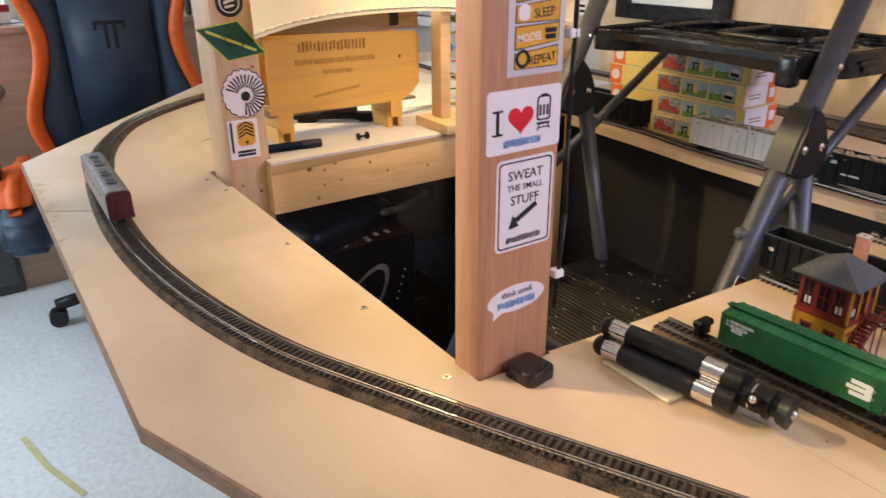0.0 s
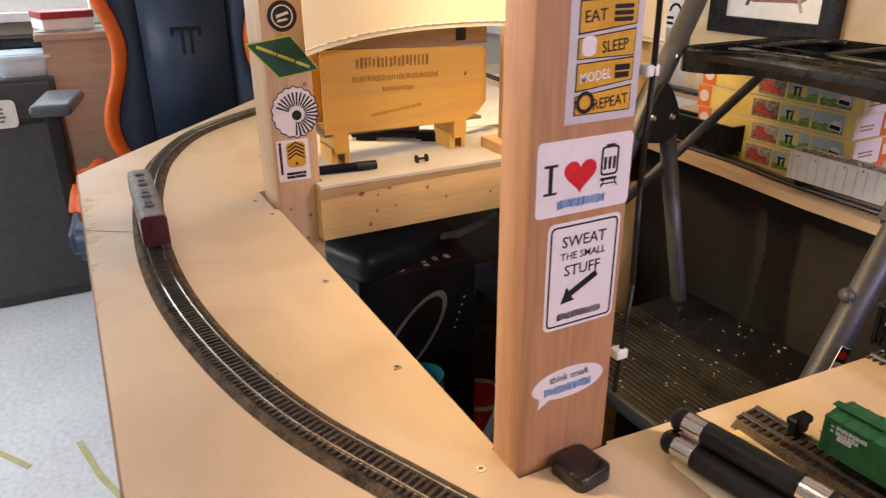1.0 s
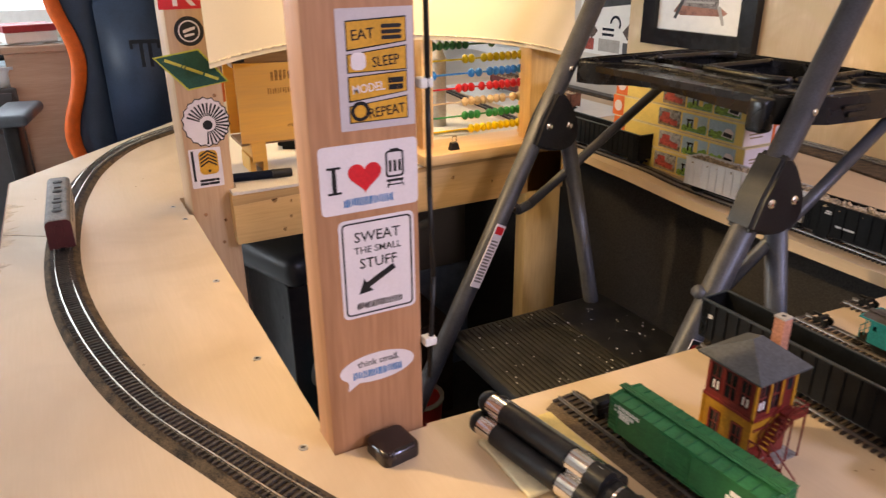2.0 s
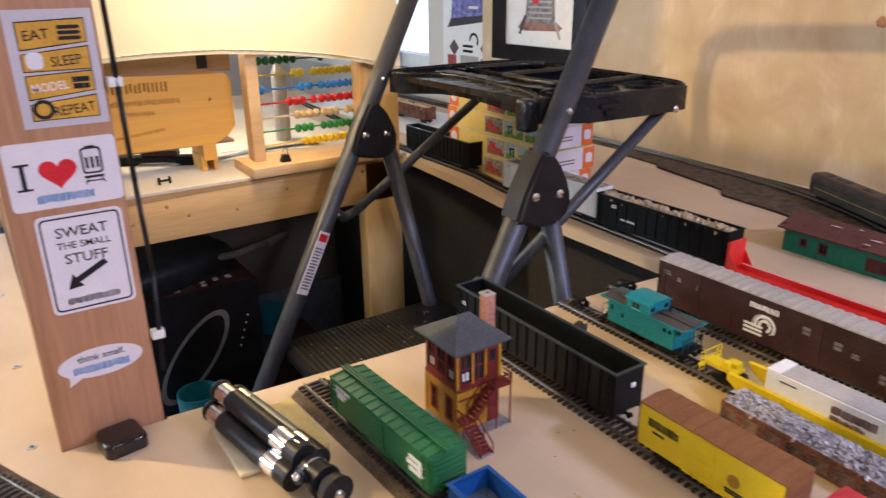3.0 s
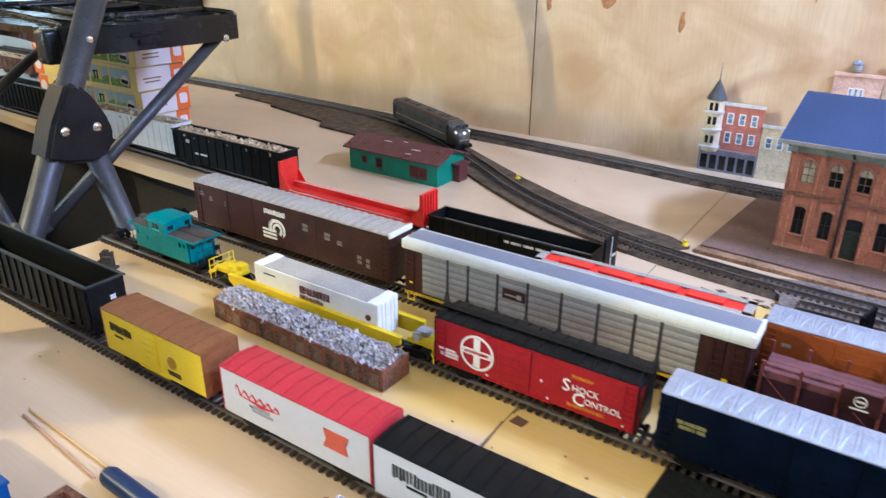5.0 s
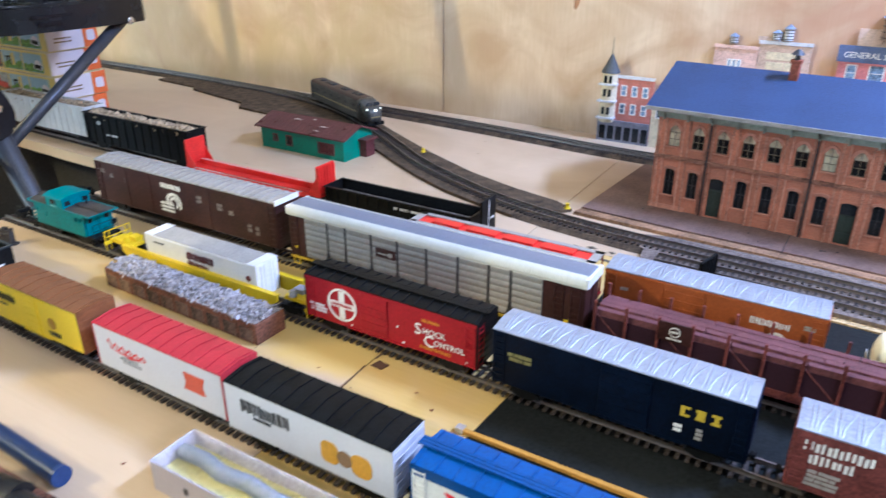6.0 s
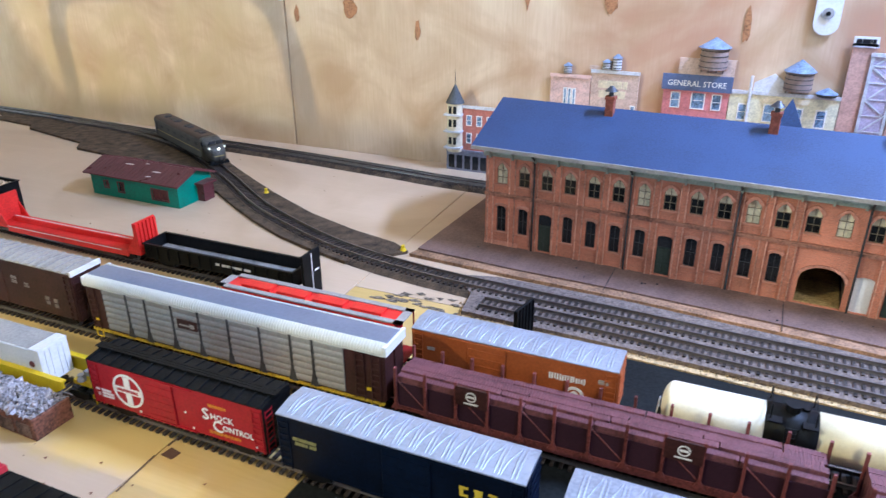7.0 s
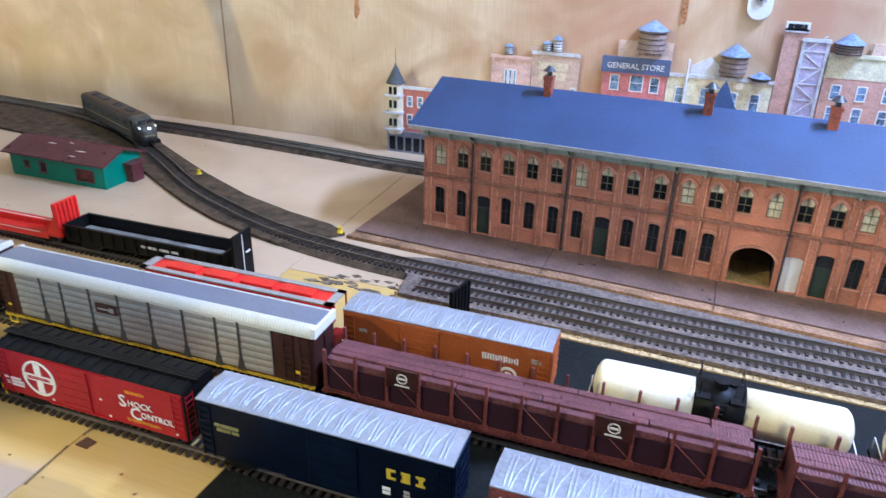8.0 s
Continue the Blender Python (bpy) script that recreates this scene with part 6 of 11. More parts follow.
e = thing("bulkhead_end", (0.122, 1.246, T), label="black ribbed bulkhead panel standing at the end of a gondola", category="bulkhead", group="black bulkheads")
part("panel", box(BM(), -0.0015, 0.0015, -0.017, 0.017, 0.0, 0.058, 0.0005), BLACKM, e)
part("stripe", add_boxes(BM(), [(0.0015, 0.002, -0.0012, 0.0, 0.004, 0.056), (0.0015, 0.002, 0.004, 0.012, 0.032, 0.034)]), WHITE, e, "thin white stripe")
part("foot", box(BM(), -0.012, 0.012, -0.014, 0.014, 0.0, 0.003), BLACKM, e)
e = thing("bulkhead_end", (0.3665, 1.250, T), -14, label="black ribbed bulkhead panel standing on the black board", category="bulkhead", group="black bulkheads")
part("panel", box(BM(), -0.0022, 0.0006, -0.017, 0.017, 0.0, 0.041, 0.0005), BLACKM, e)
each("rib", [(0.0006, 0.0018, y - 0.0008, y + 0.0008, 0.001, 0.040) for y in (-0.0155, -0.0095, -0.0035, 0.0025, 0.0085, 0.0155)], BLACKM, e)
part("foot", box(BM(), -0.010, 0.010, -0.012, 0.012, 0.0, 0.003), BLACKM, e)


def red_hopper():
    ob, L = rolling("covered_hopper", 0.084, 0.286, 1.153, "red covered hopper car with grey roof walks", "covered hopper")
    h = 0.017
    sec = [(-h, 0.022), (-h, 0.047), (-h + 0.004, 0.052), (h - 0.004, 0.052), (h, 0.047), (h, 0.022), (0.006, 0.012), (-0.006, 0.012)]
    part("body", poly(BM(), sec, Matrix(((0, 0, 1, -L / 2 + 0.014), (1, 0, 0, 0), (0, 1, 0, 0), (0, 0, 0, 1))), L - 0.028), REDP, ob)
    part("roof", box(BM(), -L / 2 + 0.006, L / 2 - 0.006, -h + 0.002, h - 0.002, 0.052, 0.0535), REDB, ob)
    b = BM()
    for s in (-1, 1):
        box(b, -L / 2, L / 2, s * 0.012 - 0.003, s * 0.012 + 0.003, 0.054, 0.0552)
    for s in (-1, 1):
        box(b, s * (L / 2 - 0.004) - 0.004, s * (L / 2 - 0.004) + 0.004, -0.015, 0.015, 0.054, 0.0552)
    part("roof_walk", b, LGREY, ob, "grey roof walks")
    b = BM()
    for i in range(4):
        x = -L / 2 + 0.02 + i * (L - 0.04) / 4
        box(b, x + 0.004, x + (L - 0.04) / 4 - 0.004, -0.006, 0.006, 0.0535, 0.0562)
    part("hatch", b, REDB, ob, "long red roof hatches")
    for s in (-1, 1):
        b = BM()
        for yy in (-h + 0.001, h - 0.001):
            cyl(b, (s * (L / 2 - 0.002), yy, 0.012), (s * (L / 2 - 0.002), yy, 0.0535), 0.0008, seg=6)
        for zz in (0.02, 0.028, 0.036, 0.044):
            cyl(b, (s * (L / 2 - 0.002), -h, zz), (s * (L / 2 - 0.002), -h + 0.012, zz), 0.0006, seg=6)
            cyl(b, (s * (L / 2 - 0.012), -h, zz), (s * (L / 2 - 0.002), -h, zz), 0.0006, seg=6)
        box(b, s * (L / 2 - 0.007) - 0.007, s * (L / 2 - 0.007) + 0.007, -h, h, 0.0115, 0.013)
        part("end_railing", b, REDP, ob)
    return ob


red_hopper()
ob, L, h = boxcar("boxcar", 0.298, 0.478, 1.153, "orange-brown boxcar with silver roof and white emblem", ORNG, SILVER, 0.0565, style="diag", door_w=0.034, door_x=-0.02)
m = FY((0, -h, 0))
part("lettering", blocks(BM(), m, 0.034, 0.0375, 0.031, 0.0058, 7, 61), WHITE, ob, "white brand word as plain shapes")
b = BM()
for r0, r1 in ((0.0055, 0.008), (0.0015, 0.0035)):
    for i in range(10):
        aa, ab = radians(-20 + 220 * i / 10), radians(-20 + 220 * (i + 1) / 10)
        poly(b, [(0.056 + r0 * math.cos(aa), 0.026 + r0 * math.sin(aa)), (0.056 + r1 * math.cos(aa), 0.026 + r1 * math.sin(aa)), (0.056 + r1 * math.cos(ab), 0.026 + r1 * math.sin(ab)), (0.056 + r0 * math.cos(ab), 0.026 + r0 * math.sin(ab))], m, 0.0005)
for v in (0.0195, 0.0225, 0.0255):
    poly(b, rect(0.038, 0.055, v, v + 0.0016), m, 0.0006)
part("emblem", b, WHITE, ob, "white wheel-shaped emblem")
put_bars(ob, h, 0.074, 0.042, 0.009, 0.004, LGREY, 2, 4, 1)
put_bars(ob, h, -0.075, 0.038, 0.007, 0.003, LGREY, 1, 5, 1)


def tank_car(x0, x1, y):
    ob, L = rolling("tank_car", x0, x1, y, "cream white tank car with a black centre band", "tank car")
    r, zc = 0.0178, 0.0305
    prof = [(-L / 2 + 0.004 + 0.008 * (1 - math.cos(radians(a))), r * math.sin(radians(a))) for a in range(0, 91, 15)]

    def shell(x_a, x_b, extra=0.0, capa=False, capb=False):
        b = BM()
        st = []
        if capa:
            st += prof
        else:
            st += [(x_a, r + extra)]
        if capb:
            st += [(-x, q) for x, q in prof[::-1]]
        else:
            st += [(x_b, r + extra)]
        n = 28
        rings = [[b.verts.new((x, max(q, 0.0002) * math.cos(2 * math.pi * i / n), zc + max(q, 0.0002) * math.sin(2 * math.pi * i / n))) for i in range(n)] for x, q in st]
        for ra, rb in zip(rings, rings[1:]):
            for i in range(n):
                b.faces.new((ra[i], ra[(i + 1) % n], rb[(i + 1) % n], rb[i]))
        b.faces.new(rings[0])
        b.faces.new(rings[-1])
        return b
    part("tank_shell", shell(0, -0.018, capa=True), TANKW, ob, smooth=True)
    part("tank_shell", shell(0.018, 0, capb=True), TANKW, ob, smooth=True)
    part("band", shell(-0.018, 0.018, 0.0002), BLACKM, ob, "black centre band", smooth=True)
    b = BM()
    cyl(b, (0, 0, zc + r - 0.002), (0, 0, zc + r + 0.0045), 0.0055, 0.005, 16)
    cyl(b, (0.009, 0.003, zc + r - 0.002), (0.009, 0.003, zc + r + 0.002), 0.003, seg=12)
    cyl(b, (0, 0, zc + r + 0.0045), (0, 0, zc + r + 0.0055), 0.0062, seg=16)
    part("dome", b, BLACKM, ob)
    b = BM()
    for s in (-1, 1):
        box(b, s * 0.012 - 0.005, s * 0.012 + 0.005, -0.017, 0.017, zc + r * 0.80, zc + r * 0.80 + 0.0012)
        for yy in (-0.013, 0.013):
            cyl(b, (s * 0.015, yy, zc + r * 0.8), (s * 0.015, yy, zc + r + 0.009), 0.0005, seg=6)
        cyl(b, (s * 0.015, -0.013, zc + r + 0.009), (s * 0.015, 0.013, zc + r + 0.009), 0.0005, seg=6)
    part("platform", b, BLACKM, ob)
    b = BM()
    for s in (-1, 1):
        cyl(b, (0.004 * s, -r - 0.0012, 0.010), (0.004 * s, -r - 0.0012, zc + r * 0.8), 0.0005, seg=6)
    for i in range(9):
        cyl(b, (-0.004, -r - 0.0012, 0.012 + i * 0.004), (0.004, -r - 0.0012, 0.012 + i * 0.004), 0.0005, seg=6)
    part("side_ladder", b, BLACKM, ob)
    b = BM()
    for s in (-1, 1):
        box(b, s * (L / 2 - 0.014) - 0.014, s * (L / 2 - 0.014) + 0.014, -0.014, 0.014, 0.0105, 0.014)
        box(b, s * (L / 2 - 0.026) - 0.004, s * (L / 2 - 0.026) + 0.004, -0.0125, 0.0125, 0.0135, zc - 0.008)
    box(b, -L / 2, L / 2, -0.003, 0.003, 0.0105, 0.0145)
    part("underframe", b, BLACKM, ob)
    for s in (-1, 1):
        b = BM()
        for yy in (-0.014, 0.014):
            cyl(b, (s * (L / 2 - 0.002), yy, 0.013), (s * (L / 2 - 0.002), yy, 0.024), 0.0005, seg=6)
        cyl(b, (s * (L / 2 - 0.002), -0.014, 0.024), (s * (L / 2 - 0.002), 0.014, 0.024), 0.0005, seg=6)
        part("end_railing", b, WHITE, ob)
    part("lettering", bars(BM(), FY((0, -r + 0.001, 0)), -0.075, 0.021, 0.022, 0.003, 1, 0.3, 3, 0.0015, 2), INK, ob)


tank_car(0.507, 0.700, 1.150)
tank_car(0.712, 0.905, 1.147)


def diesel(name, x, y, z, rz, label, cab, body, roof, end, L=0.236):
    """A long streamlined diesel unit; with or without a nose."""
    ob, _ = rolling(name, x - L / 2, x + L / 2, y, label, "model locomotive", z, rz, group="model locomotives")
    h = 0.0172
    r = 0.008

    def sec(k=1.0, top=0.052):
        return [(-h * k, 0.010), (-h * k, top - r)] + [(-h * k + r * (1 - math.cos(radians(a))), top - r + r * math.sin(radians(a))) for a in range(20, 91, 14)] + [(h * k - r * (1 - math.cos(radians(a))), top - r + r * math.sin(radians(a))) for a in range(90, 19, -14)] + [(h * k, top - r), (h * k, 0.010)]
    xb = L / 2 - (0.034 if cab else 0.0)
    b = BM()
    poly(b, sec(), Matrix(((0, 0, 1, -L / 2), (1, 0, 0, 0), (0, 1, 0, 0), (0, 0, 0, 1))), xb + L / 2)
    part("body", b, body, ob)
    top = [(yy * 1.012, zz + 0.0006) for yy, zz in sec() if zz > 0.044]
    part("roof", poly(BM(), top, Matrix(((0, 0, 1, -L / 2 + 0.001), (1, 0, 0, 0), (0, 1, 0, 0), (0, 0, 0, 1))), xb + L / 2 - 0.002), roof, ob)
    if cab:
        b = BM()
        st = [(xb, 1.0, 0.052), (xb + 0.008, 1.0, 0.0515), (xb + 0.016, 0.96, 0.046), (xb + 0.020, 0.94, 0.040), (xb + 0.028, 0.86, 0.037), (xb + 0.033, 0.68, 0.033), (xb + 0.0345, 0.45, 0.028)]
        rings = []
        for xx, k, tp in st:
            rings.append([b.verts.new((xx, yy, zz if zz > 0.011 else 0.007)) for yy, zz in sec(k, tp)])
        for ra, rb in zip(rings, rings[1:]):
            for i in range(len(ra)):
                b.faces.new((ra[i], ra[(i + 1) % len(ra)], rb[(i + 1) % len(rb)], rb[i]))
        b.faces.new(rings[-1])
        b.faces.new(rings[0][::-1])
        nose = part("nose", b, body, ob, smooth=True)
        b = BM()
        for s in (-1, 1):
            box(b, xb + 0.004, xb + 0.011, s * h - 0.0004, s * h + 0.0004, 0.036, 0.044)
            poly(b, [(s * 0.0015, 0.0405), (s * 0.0135, 0.0405), (s * 0.012, 0.0475), (s * 0.0015, 0.0475)], Matrix(((0, 0.15, 1, xb + 0.0185), (1, 0, 0, 0), (0, 1, 0, 0.0005), (0, 0, 0, 1))), 0.0008)
        part("windscreen", b, PANE, nose)
        part("headlight", cyl(BM(), (xb + 0.0335, 0, 0.0335), (xb + 0.0357, 0, 0.0338), 0.0021, seg=14), glow("lit_headlight", (1.0, 0.95, 0.8), 3.0), nose, "lit headlight")
        for s in (-1, 1):
            part("number_board", box(BM(), xb + 0.026, xb + 0.030, s * 0.0135 - 0.001, s * 0.0135 + 0.001, 0.033, 0.0365), glow("lit_number_board", (1.0, 0.95, 0.8), 0.9), nose, "small lit board without writing")
        # painted yellowish reflection low on the nose
        part("stripe", poly(BM(), rect(-0.0085, 0.0085, 0.0185, 0.0205), Matrix(((0, 0, 1, xb + 0.0325), (1, 0, 0, 0), (0, 1, 0, 0), (0, 0, 0, 1))), 0.0022), mat("nose_reflection_tint", (0.28, 0.23, 0.09), 0.5), nose, "small dull yellow reflection painted on the nose")
        part("pilot", poly(BM(), [(-h, 0.003), (h, 0.003), (h * 0.9, 0.010), (-h * 0.9, 0.010)], Matrix(((0, 0, 1, xb + 0.024), (1, 0, 0, 0), (0, 1, 0, 0), (0, 0, 0, 1))), 0.010), BLACKM, ob)
    else:
        part("end_panel", poly(BM(), [(yy * 0.99, zz * 0.998) for yy, zz in sec()], Matrix(((0, 0, 1, L / 2 - 0.0002), (1, 0, 0, 0), (0, 1, 0, 0), (0, 0, 0, 1))), 0.0015), end, ob, "dark maroon end panel")
        part("end_door", box(BM(), L / 2 + 0.001, L / 2 + 0.0025, -0.006, 0.006, 0.012, 0.044, 0.0005), end, ob)
    b = BM()
    for xx in ((-0.085, -0.03, 0.03, 0.075) if not cab else (-0.09, -0.045, 0.0, 0.045)):
        cyl(b, (xx, 0, 0.052), (xx, 0, 0.0545), 0.0075, 0.007, 18)
        cyl(b, (xx, 0, 0.0545), (xx, 0, 0.0552), 0.0045, seg=12)
        part("roof_fan", b, DARKG, ob, "dark roof fan")
        b = BM()
    b.free()
    for xx in (-0.06, 0.005, 0.055):
        part("roof_hatch", box(BM(), xx - 0.010, xx + 0.010, -0.005, 0.005, 0.052, 0.0545, 0.0006), DARKG, ob)
        each("roof_vent", [(xx - 0.009, xx + 0.009, 0.007, 0.010, 0.0505, 0.0525), (xx - 0.009, xx + 0.009, -0.010, -0.007, 0.0505, 0.0525)], DARKG, ob)
    q = []
    for s in (-1, 1):
        for i in range(6):
            xx = -L / 2 + 0.03 + i * 0.030
            q.append((xx, xx + 0.011, s * h - 0.0004, s * h + 0.0004, 0.033, 0.0385))
        q.append((-L / 2 + 0.004, -L / 2 + 0.012, s * h - 0.0004, s * h + 0.0004, 0.012, 0.040))
    each("side_grille", q, DARKG, ob)
    part("underframe", add_boxes(BM(), [(-L / 2 + 0.055, L / 2 - 0.065, -0.013, 0.013, 0.003, 0.0105)]), BLACKM, ob)
    return ob


SILVERB = mat("weathered_silver", (0.30, 0.25, 0.21), 0.38, 0.55, var=0.3, scale=40)
diesel("locomotive_unit", -1.176, 0.2475, CORKED, -1.5, "silver streamlined booster unit with a maroon end on the curve", False, SILVERB, mat("dull_silver_roof", (0.15, 0.135, 0.125), 0.55, 0.25, var=0.35, scale=60), mat("dark_maroon_end", (0.06, 0.012, 0.016), 0.4))
loco = diesel("locomotive", -0.385, 1.631, CORKED, -26, "dark grey streamlined diesel with lit headlight on the main track", True, mat("olive_grey_loco", (0.105, 0.100, 0.085), 0.4, 0.2, var=0.3), mat("brown_grey_loco_roof", (0.06, 0.036, 0.028), 0.5), OXIDE)
loco.scale = (1.03, 1.0, 0.87)
each("side_stripe", [(-0.114, 0.080, s * 0.01725 - 0.0003, s * 0.01725 + 0.0003, 0.0235, 0.0250) for s in (-1, 1)], mat("dull_yellow_stripe", (0.42, 0.33, 0.14), 0.5), loco, "dull yellow side stripe")

# ---- posts and stickers ----


def post(x0, x1, y0, y1, z1, material, label):
    p = thing("wooden_post", (x1, y0, 0), label=label, category="post", kind="structure")
    part("timber", box(BM(), x0 - x1, 0, 0, y1 - y0, 0, z1, 0.004, 2), material, p)
    return p


def sticker(p, outline, material, label, lift=0.0):
    """A thin sheet on the post's face, in metres from the face's lower edge corner."""
    return part("sticker", poly(BM(), outline, FX((lift, 0, 0)), 0.0004), material, p, label)


p = post(-0.504, -0.466, 0.438, 0.527, 2.4, FIR, "reddish fir two-by-four post with stickers on its broad face")
m = FX((0.0005, 0, 0))
# white label with a heart
s = sticker(p, rrect(0.006, 0.0875, 1.068, 1.122, 0.004), PAPER, "white sticker with a red heart and a small tram drawing")
part("lettering", letters("I", 0.030, m @ pose(0.0175, 1.0845, 0)), INK, s)
sr = part("lettering", add_boxes(BM(), [(0.0005, 0.0008, 0.0120, 0.0230, 1.0845, 1.0862), (0.0005, 0.0008, 0.0120, 0.0230, 1.1042, 1.1060)]), INK, s)
hp = [(0.0425 + 0.0138 * (math.sin(t) ** 3), 1.0965 + 0.0132 * (13 * math.cos(t) - 5 * math.cos(2 * t) - 2 * math.cos(3 * t) - math.cos(4 * t)) / 16) for t in [2 * math.pi * i / 36 for i in range(36)]]
part("heart", poly(BM(), hp, m, 0.0003), REDINK, s, "red heart")
b = BM()
frame_strip(b, rrect(0.0600, 0.0755, 1.092, 1.1135, 0.003), rrect(0.0615, 0.0740, 1.0935, 1.112, 0.002), m, 0.0003)
for u in (0.0628, 0.0668, 0.0708):
    poly(b, rect(u, u + 0.0022, 1.0965, 1.1055), m, 0.0003)
poly(b, rect(0.0605, 0.075, 1.0885, 1.0905), m, 0.0003)
for u0, u1 in ((0.063, 0.0605), (0.0725, 0.075)):
    poly(b, [(u0, 1.0885), (u0 + 0.001, 1.0885), (u1 + 0.001, 1.0835), (u1, 1.0835)], m, 0.0003)
poly(b, rect(0.061, 0.0745, 1.0855, 1.0865), m, 0.0003)
poly(b, rect(0.064, 0.0715, 1.1135, 1.1148), m, 0.0003)
part("tram_drawing", b, INK, s, "black line drawing of a tram front")
part("lettering", blocks(BM(), m, 0.024, 1.073, 0.042, 0.0066, 10, 71, 0.0003), BLUEINK, s, "blue brand writing as bars")
# slogan plate
s = sticker(p, rrect(0.018, 0.083, 0.976, 1.062, 0.005), PAPER, "white sticker with a black rounded border and slogan")
b = BM()
frame_strip(b, rrect(0.0205, 0.0805, 0.9785, 1.0595, 0.004), rrect(0.0218, 0.0792, 0.9798, 1.0582, 0.0032), m, 0.0003)
part("border", b, INK, s)
for txt, v, size in (("SWEAT", 1.0425, 0.0122), ("THE SMALL", 1.0325, 0.0082), ("STUFF", 1.0195, 0.0122)):
    part("lettering", letters(txt, size, m @ pose(0.0505, v, 0)), INK, s)
part("arrow", poly(BM(), [(0.0325, 0.9970), (0.0450, 0.9985), (0.0418, 1.0020), (0.0655, 1.0145), (0.0630, 1.0190), (0.0393, 1.0065), (0.0375, 1.0105)], m, 0.0003), INK, s)
part("lettering", blocks(BM(), m, 0.030, 0.9835, 0.041, 0.0058, 10, 72, 0.0003), INK, s, "black brand writing as bars")
# speech bubble
pts = [(0.0455 + 0.0345 * math.cos(a), 0.9255 + 0.0138 * math.sin(a)) for a in [radians(d) for d in range(-120, 226, 12)]] + [(0.0185, 0.9145), (0.0175, 0.9075)]
s = sticker(p, pts, PAPER, "white speech-bubble sticker")
part("lettering", letters("think small.", 0.0085, m @ pose(0.0465, 0.9285, 0)), INK, s)
part("lettering", blocks(BM(), m, 0.0225, 0.9175, 0.046, 0.0070, 10, 73, 0.0003), BLUEINK, s, "blue brand writing as bars")
# laminated sheet with four amber plates
s = sticker(p, rect(0.026, 0.0905 - 0.004, 1.132, 1.219), mat("laminated_sheet", (0.56, 0.51, 0.53), 0.15, var=0.03, coat=0.5), "glossy laminated sheet with four amber word plates")
rows = (("EAT", 1.1925, 1.2115, 0), ("SLEEP", 1.174, 1.191, 1), ("MODEL", 1.1560, 1.1725, 0), ("REPEAT", 1.1375, 1.1540, 1))
for txt, v0, v1, k in rows:
    sl = 0.003 if k == 0 else -0.003
    o = [(0.033, v0 - max(sl, 0)), (0.0805, v0 + max(sl, 0) * 0.6), (0.0805, v1 + 0.001), (0.033, v1 - abs(sl) * (0.3 if k == 0 else 1.2))]
    part("plate", poly(BM(), o, FX((0.0004, 0, 0)), 0.0003), INK, s, "black plate edge")
    c = (sum(q[0] for q in o) / 4, sum(q[1] for q in o) / 4)
    pl = part("plate", poly(BM(), [(c[0] + (q[0] - c[0]) * 0.965, c[1] + (q[1] - c[1]) * 0.9) for q in o], FX((0.0005, 0, 0)), 0.0004), GOLDINK, s, "amber word plate")
    part("lettering", letters(txt, 0.0105 if txt != "MODEL" else 0.0092, FX((0.001, 0, 0)) @ pose({"EAT": 0.046, "SLEEP": 0.0635, "MODEL": 0.0490, "REPEAT": 0.0632}[txt], (v0 + v1) / 2 - 0.0045, 0, 0, 0, 4), squeeze=0.85 if txt != "EAT" else 1.0), INK if txt != "MODEL" else PAPER, s)
    b = BM()
    if txt == "EAT":
        for q in (0.0, 0.004, 0.008):
            poly(b, rrect(0.0605, 0.0765, v0 + 0.004 + q, v0 + 0.0068 + q, 0.0012), FX((0.001, 0, 0)), 0.0003)
    elif txt == "SLEEP":
        poly(b, rrect(0.036, 0.0475, v0 + 0.002, v0 + 0.0145, 0.004), FX((0.001, 0, 0)), 0.0003)
    elif txt == "MODEL":
        bars(b, FX((0.001, 0, 0)), 0.0640, v0 + 0.004, 0.0145, 0.009, 2, 0.3, 75, 0.0003, 2)
    else:
        frame_strip(b, disc(0.0415, v0 + 0.0085, 0.0075, 18), disc(0.0415, v0 + 0.0085, 0.0048, 18), FX((0.001, 0, 0)), 0.0003)
    part("pictogram", b, PAPER if txt in ("SLEEP",) else INK, s, "small printed pictogram")
# upper sheet with a looping track drawing
s = sticker(p, rect(0.014, 0.0875, 1.227, 1.33), PAPER, "white sheet with a looping track drawing")
b = BM()
ln = spline([(0.018, 1.243), (0.028, 1.236), (0.040, 1.243), (0.052, 1.250), (0.064, 1.243), (0.074, 1.236), (0.084, 1.242)], 0.0022)
for i, q in enumerate(ln):
    d = (ln[min(i + 1, len(ln) - 1)] - ln[max(0, i - 1)]).normalized()
    n = Vector((-d.y, d.x))
    poly(b, [tuple(q + n * 0.0042 + d * 0.0006), tuple(q + n * 0.0042 - d * 0.0006), tuple(q - n * 0.0042 - d * 0.0006), tuple(q - n * 0.0042 + d * 0.0006)], m, 0.0003)
for o in (-0.0025, 0.0025):
    for i in range(len(ln) - 1):
        d = (ln[i + 1] - ln[i]).normalized()
        n = Vector((-d.y, d.x))
        poly(b, [tuple(ln[i] + n * (o - 0.0006)), tuple(ln[i + 1] + n * (o - 0.0006)), tuple(ln[i + 1] + n * (o + 0.0006)), tuple(ln[i] + n * (o + 0.0006))], m, 0.0004)
part("track_drawing", b, INK, s, "black drawing of winding track")
